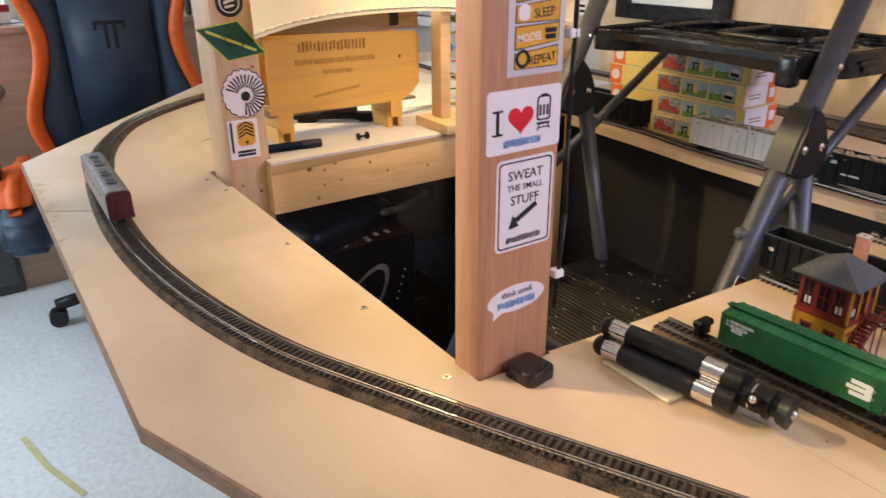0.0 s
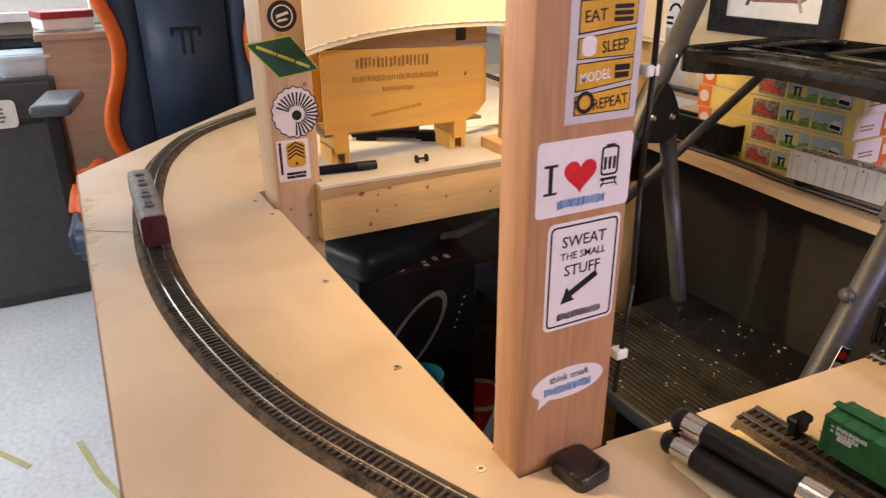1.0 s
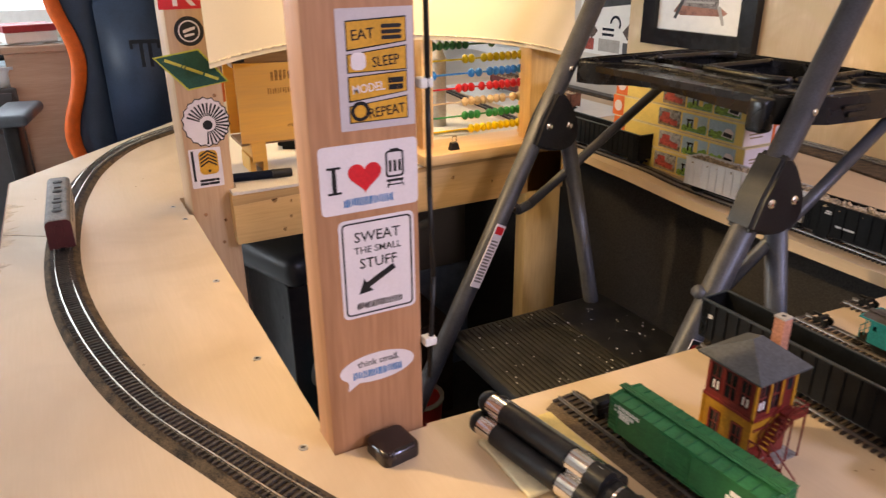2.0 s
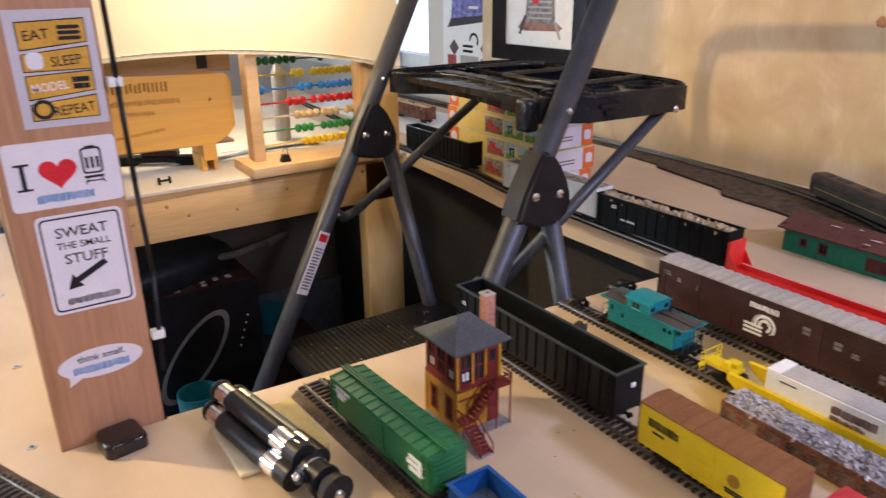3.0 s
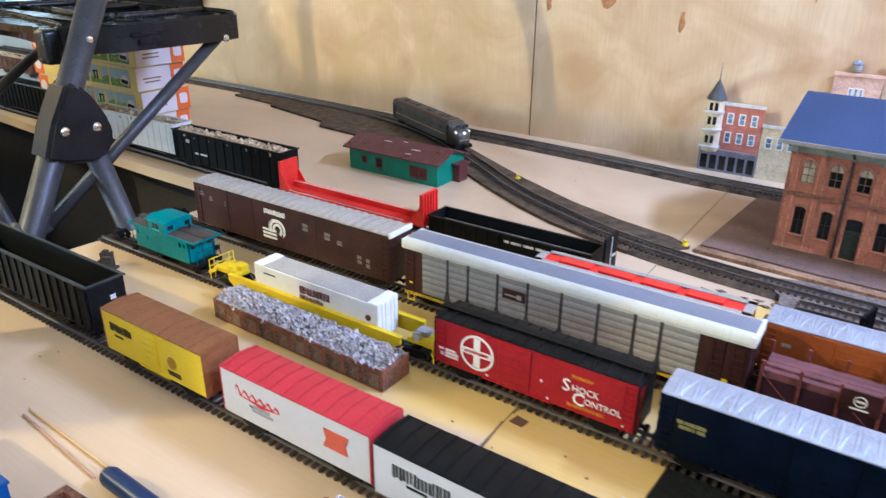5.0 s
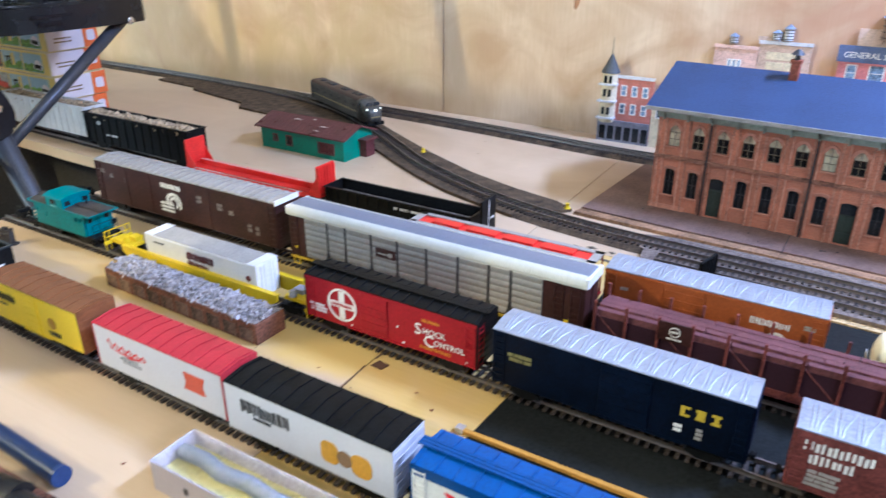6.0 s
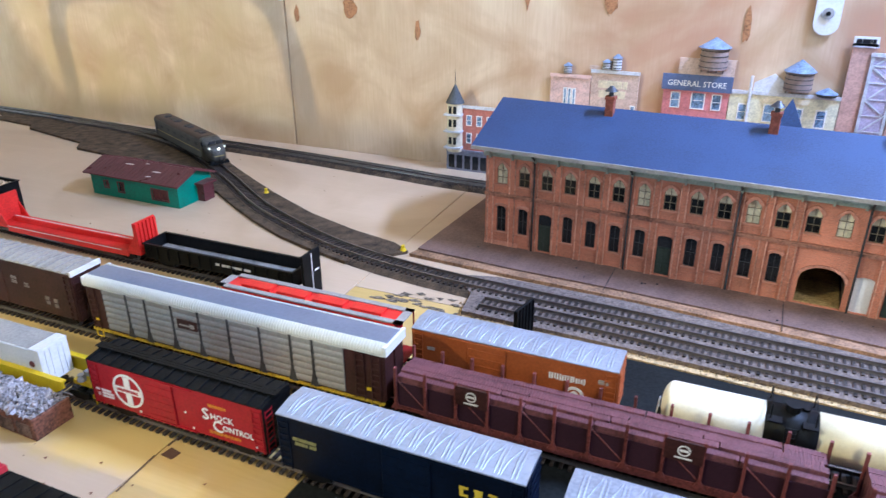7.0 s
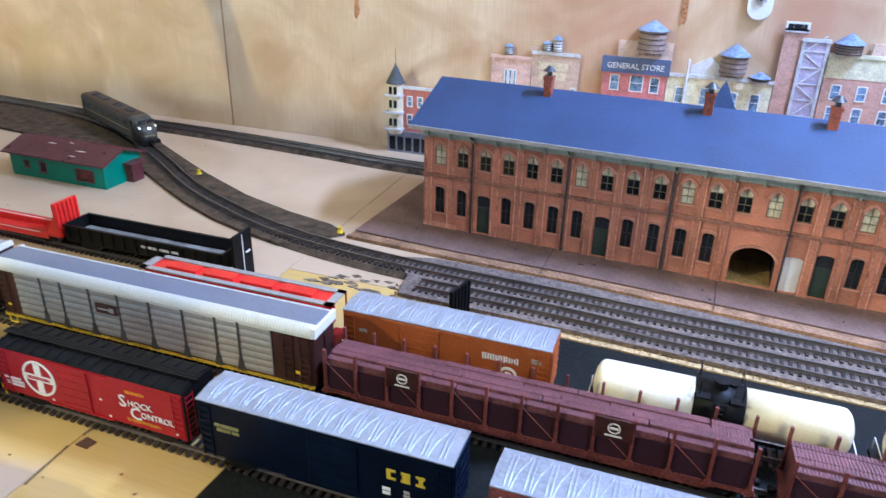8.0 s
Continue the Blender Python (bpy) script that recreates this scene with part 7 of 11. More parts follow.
# cable down the far edge of the post
cb = BM()
tube(cb, [(-0.464, 0.533, 1.35), (-0.462, 0.534, 1.16), (-0.464, 0.535, 1.08), (-0.463, 0.537, 1.0), (-0.466, 0.533, 0.90)], 0.0022, 8)
solo("cable", cb, BLACK, "black cable clipped down the edge of the post", "cable", smooth=True)
for z in (1.163, 0.938):
    solo("cable_clip", box(BM(), -0.471, -0.460, 0.527, 0.5385, z - 0.004, z + 0.004, 0.001), WHITE, "small white plastic cable clip on the post", "cable clip", group="cable clips")

p = post(-1.272, -1.18, 0.443, 0.517, 2.4, wood("pale_fir_post", (0.60, 0.40, 0.24), (0.48, 0.29, 0.16), "z", 26.0, 0.5), "pale fir post with model railway stickers beside the workbench")
m = FX((0.0005, 0, 0))
s = sticker(p, rect(-0.006, 0.066, 1.18, 1.285), REDINK, "red square sticker with a large white letter")
part("lettering", letters("R", 0.055, m @ pose(0.030, 1.185, 0), squeeze=1.15), PAPER, s)
part("lettering", poly(BM(), rect(0.0, 0.062, 1.226, 1.242), m, 0.0003), INK, s, "black band without readable writing")
s = sticker(p, disc(0.034, 1.147, 0.0225, 28), INK, "round black and grey emblem sticker")
b = BM()
frame_strip(b, disc(0.034, 1.147, 0.0165, 24), disc(0.034, 1.147, 0.0145, 24), m, 0.0003)
poly(b, [(0.025, 1.144), (0.044, 1.150), (0.043, 1.154), (0.025, 1.149)], m, 0.0003)
poly(b, [(0.026, 1.138), (0.042, 1.141), (0.041, 1.144), (0.026, 1.142)], m, 0.0003)
part("emblem", b, PAPER, s, "grey ring and bars")
s = sticker(p, [(-0.026, 1.110), (0.044, 1.120), (0.086, 1.066), (0.020, 1.056)], mat("yellow_card_edge", (0.5, 0.5, 0.06), 0.5), "dark green diamond card with a yellow edge", 0.0006)
part("card_face", poly(BM(), [(-0.0225, 1.1085), (0.043, 1.1175), (0.0825, 1.0665), (0.0215, 1.0585)], FX((0.0007, 0, 0)), 0.0005), GREENCARD, s, "dark green face")
part("lettering", bars(BM(), FX((0.0013, 0, 0)) @ pose(0.031, 1.0875, 0, 0, 0, -24), -0.044, -0.002, 0.088, 0.0045, 1, 0.3, 77, 0.0003, 5), mat("yellow_ink", (0.55, 0.5, 0.08), 0.5), s, "yellow writing as bars")
# feathered disc emblem
pts = []
for i in range(36):
    a = radians(i * 10)
    r = 0.037 + (0.003 if i % 2 else 0.0)
    pts.append((0.041 + r * 0.98 * math.cos(a), 1.003 + r * 1.05 * math.sin(a)))
s = sticker(p, pts, PAPER, "white round sticker with black radiating strokes")
b = BM()
for i in range(22):
    a = radians(-95 + i * 12)
    for r0, r1, w in ((0.013, 0.034, 0.0010),):
        c, sn = math.cos(a), math.sin(a)
        poly(b, [(0.043 + r0 * c - w * sn, 1.0 + r0 * sn + w * c), (0.043 + r0 * c + w * sn, 1.0 + r0 * sn - w * c), (0.043 + r1 * c + 1.6 * w * sn, 1.0 + r1 * sn - 1.6 * w * c), (0.043 + r1 * c - 1.6 * w * sn, 1.0 + r1 * sn + 1.6 * w * c)], m, 0.0003)
poly(b, disc(0.043, 0.998, 0.008, 16), m, 0.0004)
frame_strip(b, pts, [(0.041 + (u - 0.041) * 0.955, 1.003 + (v - 1.003) * 0.955) for u, v in pts], m, 0.0003)
part("strokes", b, INK, s, "black radiating strokes")
s = sticker(p, rrect(0.006, 0.058, 0.893, 0.960, 0.002), PAPER, "white sticker with an amber engine-front drawing")
part("drawing", poly(BM(), rrect(0.021, 0.052, 0.915, 0.956, 0.008), m, 0.0003), GOLDINK, s, "amber engine front")
b = BM()
for i in range(4):
    poly(b, [(0.023, 0.928 + i * 0.006), (0.0365, 0.936 + i * 0.006), (0.0365, 0.939 + i * 0.006), (0.023, 0.931 + i * 0.006)], FX((0.0009, 0, 0)), 0.0003)
    poly(b, [(0.050, 0.928 + i * 0.006), (0.0365, 0.936 + i * 0.006), (0.0365, 0.939 + i * 0.006), (0.050, 0.931 + i * 0.006)], FX((0.0009, 0, 0)), 0.0003)
poly(b, disc(0.0365, 0.921, 0.0025, 10), FX((0.0009, 0, 0)), 0.0003)
part("drawing", b, INK, s, "black chevron stripes")
b = BM()
poly(b, rect(0.0095, 0.0135, 0.905, 0.957), m, 0.0003)
bars(b, m, 0.016, 0.897, 0.036, 0.010, 2, 0.4, 78, 0.0003, 2)
part("lettering", b, INK, s, "small black writing as bars")
b = BM()
for y, z in ((0.02, 0.845), (0.052, 0.83), (0.045, 0.79), (0.06, 1.045)):
    cyl(b, (0, y, z), (0.001, y, z), 0.003, seg=10)
part("nail_hole", b, KNOT, p, "dark nail holes")

# unseen beam between the posts, added to shade the lower backdrop
hd = thing("shadow_beam", (-0.485, 0.48, 1.41), label="unseen beam between the two posts, added to shade the lower backdrop", category="beam", kind="structure")
part("timber", box(BM(), -0.694, -0.020, -0.02, 0.02, 0, 0.17, 0.003), FIR, hd)

# ---- step ladder in the pit ----
LX0, LX1 = -0.966, -0.531


def rail_y(z, x=0.0):
    return 0.910 + (z - 0.8) * 0.505 + (0.030 if x > -0.6 else 0.0)


lad = thing("step_ladder", (-0.726, 0.95, 0), label="grey steel step ladder with a black plastic tool tray", category="ladder")
O = Vector((-0.726, 0.95, 0))


def lp(x, y, z):
    return Vector((x, y, z)) - O


def hinge_plate(x):
    """Moulded sleeve round the front rail with a rounded cheek that takes the rear leg."""
    b = BM()
    poly(b, [(0.990, 0.938), (1.016, 0.929), (1.045, 0.924), (1.066, 0.926), (1.080, 0.936), (1.086, 0.952), (1.083, 0.972), (1.072, 0.996), (1.058, 1.016), (1.046, 1.026), (1.034, 1.028), (1.006, 0.980)], FX((x - 0.021 + 0.726, -0.95, 0)), 0.042)
    bmesh.ops.recalc_face_normals(b, faces=b.faces[:])
    bmesh.ops.bevel(b, geom=b.edges[:], offset=0.005, segments=3, affect="EDGES")
    return b


for x, dz in ((LX0, 0.012), (LX1, 0.0)):
    part("front_rail", tube(BM(), [lp(x, rail_y(0.012, x), 0.012), lp(x, rail_y(1.315, x), 1.315)], 0.0165, 16), GREYTUBE, lad, smooth=True)
    part("rear_leg", tube(BM(), [lp(x, 1.058, 0.965), lp(x, 1.292, 0.012)], 0.0145, 14), GREYTUBE, lad, smooth=True)
    b = hinge_plate(x)
    bmesh.ops.translate(b, verts=b.verts[:], vec=(0, -0.014 if dz else 0.002, dz))
    hg = part("hinge_plate", b, BLACK, lad, "black plastic hinge plate")
    for y, z in ((1.022, 0.970), (1.064, 0.968)):
        part("rivet", ball(BM(), lp(x + 0.0215, y - (0.016 if dz else 0.0), z + dz), 0.0068, 14, 8, (0.5, 1, 1)), CHROME, hg, "shiny rivet", smooth=True)
    xb = x - 0.006
    part("brace", tube(BM(), [lp(xb, 1.298, 1.060 - dz * 2), lp(xb, 0.990, 0.850 - dz), lp(xb, 0.966, 0.843 - dz), lp(xb, 0.946, 0.860 - dz)], 0.0085, 12), GREYTUBE, lad, smooth=True)
    part("rivet", ball(BM(), lp(x + 0.016 if not dz else xb + 0.009, 1.290, 1.056 - dz * 2), 0.006, 12, 8, (0.5, 1, 1)), CHROME, lad, "shiny rivet", smooth=True)
    part("rivet", ball(BM(), lp(xb + 0.007, 0.952, 0.850 - dz), 0.005, 12, 8, (0.5, 1, 1)), CHROME, lad, "shiny rivet", smooth=True)
    part("rivet", ball(BM(), lp(x + 0.0165, rail_y(1.075, x), 1.075), 0.005, 12, 8, (0.5, 1, 1)), CHROME, lad, "shiny rivet", smooth=True)
    part("foot_cap", cyl(BM(), lp(x, rail_y(0.0, x), 0), lp(x, rail_y(0.05, x), 0.05), 0.020, 0.019, 14), BLACK, lad)
    part("foot_cap", cyl(BM(), lp(x, 1.295, 0), lp(x, 1.284, 0.05), 0.018, 0.017, 14), BLACK, lad)
part("handle", tube(BM(), [lp(LX0, rail_y(1.31, -1), 1.31), lp(LX0 + 0.012, rail_y(1.345, -1), 1.345), lp(LX0 + 0.035, rail_y(1.362, -1), 1.362), lp(LX0 + 0.07, rail_y(1.367, -1), 1.367), lp(LX1 - 0.07, rail_y(1.367, 0), 1.367), lp(LX1 - 0.035, rail_y(1.362, 0), 1.362), lp(LX1 - 0.012, rail_y(1.345, 0), 1.345), lp(LX1, rail_y(1.31, 0), 1.31)], 0.0165, 14), GREYTUBE, lad, smooth=True)
# platform step with ridges
st = part("platform_step", box(BM(), -0.985 + 0.726, -0.512 + 0.726, 0.825 - 0.95, 1.185 - 0.95, 0.585, 0.612, 0.006, 2), BLACK, lad, "black ribbed plastic step with white specks")
b = BM()
for i in range(21):
    y = 0.835 + i * 0.0102 - 0.95
    box(b, -0.975 + 0.726, -0.522 + 0.726, y, y + 0.005, 0.612, 0.6145)
part("tread_ribs", b, mat("worn_black_tread", (0.034, 0.031, 0.026), 0.4, var=0.6, scale=26), st)
b = BM()
rnd = random.Random(2)
for _ in range(120):
    x, y, r = rnd.uniform(-0.24, 0.2), rnd.uniform(-0.11, 0.22), rnd.uniform(0.0006, 0.0022)
    poly(b, [(x - r * 1.6, y - r * 0.5), (x + r, y - r * 0.6), (x + r * 0.6, y + r * 0.7)], pose(0, 0, 0.6146), 0.0004)
q = part("paint_speck", b, WHITE, st, "white paint specks")
q["kind"] = "stuff"
part("lower_step", box(BM(), -0.975 + 0.726, -0.522 + 0.726, 0.61 - 0.95, 0.77 - 0.95, 0.29, 0.315, 0.006, 2), BLACK, lad)


def offset_in(pts, d):
    """The same closed outline drawn in by d, point for point."""
    out, n = [], len(pts)
    for i, (u, v) in enumerate(pts):
        a, c = Vector(pts[i - 1]), Vector(pts[(i + 1) % n])
        t = (c - a).normalized()
        out.append((u - t.y * d, v + t.x * d))
    return out


# tool tray: bowed front bar, two deep wells, a block with a cup hole and a notched side
bow = [(-0.925, 1.062), (-0.905, 1.072), (-0.890, 1.092), (-0.870, 1.112), (-0.840, 1.122), (-0.790, 1.121), (-0.740, 1.114), (-0.690, 1.104), (-0.640, 1.094), (-0.600, 1.085), (-0.582, 1.078), (-0.574, 1.068), (-0.564, 1.066), (-0.555, 1.074)]
rim = [(-0.946, 1.058), *bow, (-0.548, 1.088), (-0.536, 1.104), (-0.524, 1.124), (-0.518, 1.20), (-0.514, 1.285), (-0.520, 1.318), (-0.545, 1.340), (-0.590, 1.352), (-0.70, 1.360), (-0.86, 1.360), (-0.925, 1.352), (-0.955, 1.335), (-0.966, 1.300), (-0.968, 1.20), (-0.967, 1.10), (-0.962, 1.070)]
TRAY = [(u + 0.726, v - 0.95) for u, v in rim]
b = BM()
frame_strip(b, TRAY, offset_in(TRAY, 0.0075), pose(0, 0, 1.053), 0.037)
bmesh.ops.recalc_face_normals(b, faces=b.faces[:])
bmesh.ops.bevel(b, geom=[e for e in b.edges if all(v.co.z > 1.0895 for v in e.verts)], offset=0.0035, segments=3, affect="EDGES")
tray = part("tool_tray", b, TRAYB, lad, "black glossy plastic tool tray with wells and holes")
well_a = rrect(-0.905, -0.800, 1.205, 1.350, 0.018, 5)
well_b = rrect(-0.785, -0.640, 1.190, 1.350, 0.022, 5)
channel = rrect(-0.945, -0.632, 1.146, 1.182, 0.014, 5)
cup = [(-0.576 + 0.028 * math.cos(2 * math.pi * i / 28), 1.290 + 0.028 * math.sin(2 * math.pi * i / 28)) for i in range(28)]
slot_a = rrect(-0.618, -0.566, 1.118, 1.168, 0.010, 4)
slot_b = rrect(-0.604, -0.575, 1.186, 1.236, 0.010, 4)
holes = [[(u + 0.726, v - 0.95) for u, v in h_] for h_ in (well_a, well_b, channel, cup, slot_a, slot_b)]
b = holed(offset_in(TRAY, 0.007), holes, pose(0, 0, 1.073), 0.010)
part("tray_deck", b, TRAYB, tray)
part("tray_floor", poly(BM(), offset_in(TRAY, 0.008), pose(0, 0, 1.0535), 0.004), TRAYB, tray)
for h_ in holes:
    b = BM()
    frame_strip(b, offset_in(h_, -0.0035), offset_in(h_, 0.0002), pose(0, 0, 1.0565), 0.0305 if h_ is not holes[2] else 0.022)
    bmesh.ops.recalc_face_normals(b, faces=b.faces[:])
    bmesh.ops.bevel(b, geom=[e for e in b.edges if all(v.co.z > 1.0775 for v in e.verts)], offset=0.0012, segments=2, affect="EDGES")
    part("well_rim", b, TRAYB, tray)
# raised back rim of the wells, swept up over the deck
for pts in ([(-0.912, 1.20), (-0.906, 1.26), (-0.90, 1.33), (-0.868, 1.352)], [(-0.79, 1.188), (-0.787, 1.25), (-0.785, 1.34)], [(-0.79, 1.188), (-0.72, 1.180), (-0.655, 1.184), (-0.634, 1.20)], [(-0.634, 1.20), (-0.630, 1.27), (-0.634, 1.345)]):
    b = BM()
    sweep(b, [Vector((u + 0.726, v - 0.95)) for u, v in [(q_.x, q_.y) for q_ in spline(pts, 0.012)]], [(-0.005, 0.0), (-0.004, 0.008), (-0.0015, 0.0105), (0.0015, 0.0105), (0.004, 0.008), (0.005, 0.0)], 1.081)
    part("divider", b, TRAYB, tray, smooth=True)
part("side_notch", add_boxes(BM(), [(-0.5205 + 0.726, -0.5175 + 0.726, 1.150 - 0.95, 1.185 - 0.95, 1.061, 1.067), (-0.5205 + 0.726, -0.5175 + 0.726, 1.140 - 0.95, 1.200 - 0.95, 1.072, 1.076)]), GLOSSB, tray)
part("end_clip", box(BM(), -0.588 + 0.726, -0.560 + 0.726, 1.046 - 0.95, 1.070 - 0.95, 1.042, 1.086, 0.006, 3), TRAYB, tray, smooth=True)
# the label on the left rail
d = Vector((0, 0.505, 1)).normalized()
b = BM()
nrm = Vector((1, 0, 0))
c = lp(LX0, rail_y(0.765, LX0), 0.765) + Vector((0.0162, -0.002, 0))
mm = Matrix(((0, 0, 1, c.x), (d.z, d.y, 0, c.y), (-d.y, d.z, 0, c.z), (0, 0, 0, 1)))
lb = part("safety_label", poly(BM(), rect(-0.010, 0.010, -0.06, 0.06), mm, 0.0012), PAPER, lad, "white safety label on the rail")
b = BM()
bars(b, mm @ Matrix.Translation((0, 0, 0.0012)), -0.008, -0.05, 0.016, 0.08, 14, 0.9, 81, 0.0003, 3)
part("lettering", b, GREYI, lb, "unreadable small print as bars")
part("emblem", poly(BM(), rect(-0.008, 0.008, 0.042, 0.056), mm @ Matrix.Translation((0, 0, 0.0012)), 0.0003), REDINK, lb, "red warning square")
c = lp(LX1, rail_y(0.775, LX1), 0.775) + Vector((0.0160, -0.006, 0))
mm = Matrix(((0, 0, 1, c.x), (d.z, d.y, 0, c.y), (-d.y, d.z, 0, c.z), (0, 0, 0, 1)))
lb = part("safety_label", poly(BM(), rect(-0.011, 0.011, -0.035, 0.03), mm, 0.0012), PAPER, lad, "white safety label with red marks")
m_ = mm @ Matrix.Translation((0, 0, 0.0012))
part("band", poly(BM(), rect(-0.0110, 0.0110, 0.010, 0.0295), m_, 0.0003), INK, lb, "black warning band")
part("emblem", poly(BM(), disc(0, 0.0195, 0.0085, 20, 0.6), m_ @ Matrix.Translation((0, 0, 0.0003)), 0.0003), REDINK, lb, "red warning oval")
dsc = part("emblem", poly(BM(), disc(0, -0.005, 0.0105, 24), m_, 0.0003), REDINK, lb, "red warning disc with a white arrow")
part("arrow", poly(BM(), [(-0.002, -0.012), (0.002, -0.012), (0.002, -0.005), (0.006, -0.005), (0, 0.002), (-0.006, -0.005), (-0.002, -0.005)], m_ @ Matrix.Translation((0, 0, 0.0003)), 0.0003), PAPER, dsc)
part("lettering", bars(BM(), m_, -0.008, -0.033, 0.016, 0.012, 3, 0.5, 83, 0.0003, 2), INK, lb, "unreadable small print as bars")

# ---- workbench ----
DZ = 0.885
wb = thing("workbench", (-1.5, 0.85, 0), label="pine workbench with a pale top and knotty front beam", category="workbench")
part("top", poly(BM(), [(0.349, -0.343), (0.349, 0.36), (-0.45, 0.36), (-0.45, -0.17), (0.2, -0.318), (0.322, -0.330), (0.322, -0.343)], pose(0, 0, DZ - 0.005), 0.005), mat("pale_bench_top", (0.72, 0.66, 0.56), 0.5, var=0.08, scale=6), wb, "pale bench top")
fb = part("front_beam", box(BM(), 0.322, 0.350, -0.345, 0.35, 0.790, DZ - 0.0055, 0.003, 2), PINE, wb)
rnd = random.Random(17)
for y, z, r in ((0.576, 0.864, 0.006), (0.627, 0.869, 0.006), (0.605, 0.856, 0.003), (0.603, 0.828, 0.003), (0.637, 0.832, 0.003), (0.698, 0.855, 0.004), (0.735, 0.832, 0.003), (0.826, 0.827, 0.003), (0.59, 0.806, 0.004), (0.93, 0.85, 0.004), (1.02, 0.83, 0.003), (1.10, 0.86, 0.004)):
    part("knot", poly(BM(), [(y - 0.85 + r * rnd.uniform(0.7, 1.1) * math.cos(a * 0.63), z + r * rnd.uniform(0.8, 1.2) * math.sin(a * 0.63)) for a in range(10)], FX((0.3502, 0, 0)), 0.0003), mat("pine_knot", (0.42, 0.22, 0.08), 0.6, var=0.4, scale=200), fb, "brown wood knot")
part("worn_edge", poly(BM(), [(-0.345, 0.862), (-0.2, 0.868), (0.0, 0.871), (0.2, 0.874), (0.35, 0.876), (0.35, 0.8795), (-0.345, 0.8795)], FX((0.3502, 0, 0)), 0.0004), wood("darkened_pine", (0.52, 0.32, 0.13), (0.36, 0.2, 0.08), "y", 30.0, 0.7, False), fb, "darkened worn upper edge")
part("rear_beam", box(BM(), -0.45, -0.412, -0.15, 0.36, 0.790, DZ - 0.0125), PINE, wb)
up = thing("upright", (-1.15, 1.105, 0), label="knotty yellow pine upright beside the abacus", category="post", kind="structure")
part("timber", box(BM(), -0.038, 0.0, 0, 0.089, 0, 2.4, 0.003, 2), PINE_UP, up)

# fabric shade over the bench
sh = thing("lamp_shade", (-1.105, 0.835, 1.094), label="large cream fabric lamp shade glowing over the workbench", category="lamp shade")
b = BM()
n = 40
top, bot, tin, bin_ = [], [], [], []
for i in range(n + 1):
    u = -0.345 + 0.69 * i / n
    k = u / 0.345
    x = -0.01 - 0.05 * (1 - k * k)
    zb = 0.022 - 0.026 * abs(k) ** 3 - (0.018 * k if k > 0 else 0) - 0.006 * k
    for lst, xx, zz in ((top, x - 0.02, 0.5), (bot, x, zb), (tin, x - 0.023, 0.5), (bin_, x - 0.003, zb)):
        lst.append(b.verts.new((xx, u, zz)))
for i in range(n):
    b.faces.new((bot[i], bot[i + 1], top[i + 1], top[i]))
    b.faces.new((bin_[i], bin_[i + 1], tin[i + 1], tin[i]))
    b.faces.new((bot[i], bot[i + 1], bin_[i + 1], bin_[i]))
for a, c, e, g in ((bot[0], top[0], tin[0], bin_[0]), (bot[n], top[n], tin[n], bin_[n])):
    b.faces.new((a, c, e, g))
part("fabric", b, CREAM, sh, smooth=False)
b = BM()
pts = []
for i in range(n + 1):
    u = -0.345 + 0.69 * i / n
    k = u / 0.345
    pts.append((-0.01 - 0.05 * (1 - k * k) + 0.001, u, 0.022 - 0.026 * abs(k) ** 3 - (0.018 * k if k > 0 else 0) - 0.006 * k + 0.008))
tube(b, pts, 0.0016, 6)
part("hem", b, CREAM, sh, "stitched hem", smooth=True)

# laser-cut plywood box on feet
lb = thing("laser_cut_box", (-1.25, 0.71, DZ), label="laser-cut yellow plywood rack with burnt writing on small feet", category="wooden rack")
o = [(-0.157, 0.057), (0.118, 0.052), (0.148, 0.068), (0.163, 0.085), (0.163, 0.175), (0.155, 0.187), (-0.157, 0.198)]
part("front_board", poly(BM(), o, FX((-0.004, 0, 0)), 0.004), LASER, lb)
part("back_board", poly(BM(), o, FX((-0.10, 0, 0)), 0.004), LASER, lb)
part("top_board", add_boxes(BM(), [(-0.096, -0.010, -0.157, 0.16, 0.05, 0.055), (-0.05, -0.012, -0.157, 0.17, 0.19, 0.235)]), wood("brown_ply_rail", (0.30, 0.19, 0.11), (0.2, 0.12, 0.06), "y", 30.0, 0.6, False), lb, "brown plywood rail")
each("slot", [(-0.0118, -0.0105, -0.155, -0.135, 0.198, 0.222), (-0.0118, -0.0105, 0.105, 0.125, 0.198, 0.225)], INK, lb, "dark slots")
for y in (-0.13, 0.105):
    part("foot", add_boxes(BM(), [(-0.08, 0.004, y - 0.012, y + 0.014, 0.022, 0.057), (-0.07, -0.004, y - 0.016, y - 0.006, 0.0, 0.03), (-0.07, -0.004, y + 0.008, y + 0.016, 0.0, 0.03)]), LASER, lb)
m = FX((0, 0, 0))
BURNT = mat("burnt_print", (0.36, 0.17, 0.03), 0.7, var=0.3, scale=200)
for turn, u, v, w, hh, n_ in ((-1, -0.098, 0.163, 0.140, 0.018, 9), (-1, -0.105, 0.140, 0.165, 0.010, 18), (-1, -0.05, 0.121, 0.062, 0.008, 8), (6, -0.062, 0.086, 0.10, 0.006, 14)):
    part("lettering", blocks(BM(), m @ pose(0, 0, 0, 0, 0, turn), u, v, w, hh, n_, n_, 0.0002), BURNT, lb, "burnt writing as plain shapes")
part("mark", poly(BM(), [(0.115, 0.135), (0.122, 0.14), (0.118, 0.145)], m, 0.0002), BURN, lb, "small burnt mark")

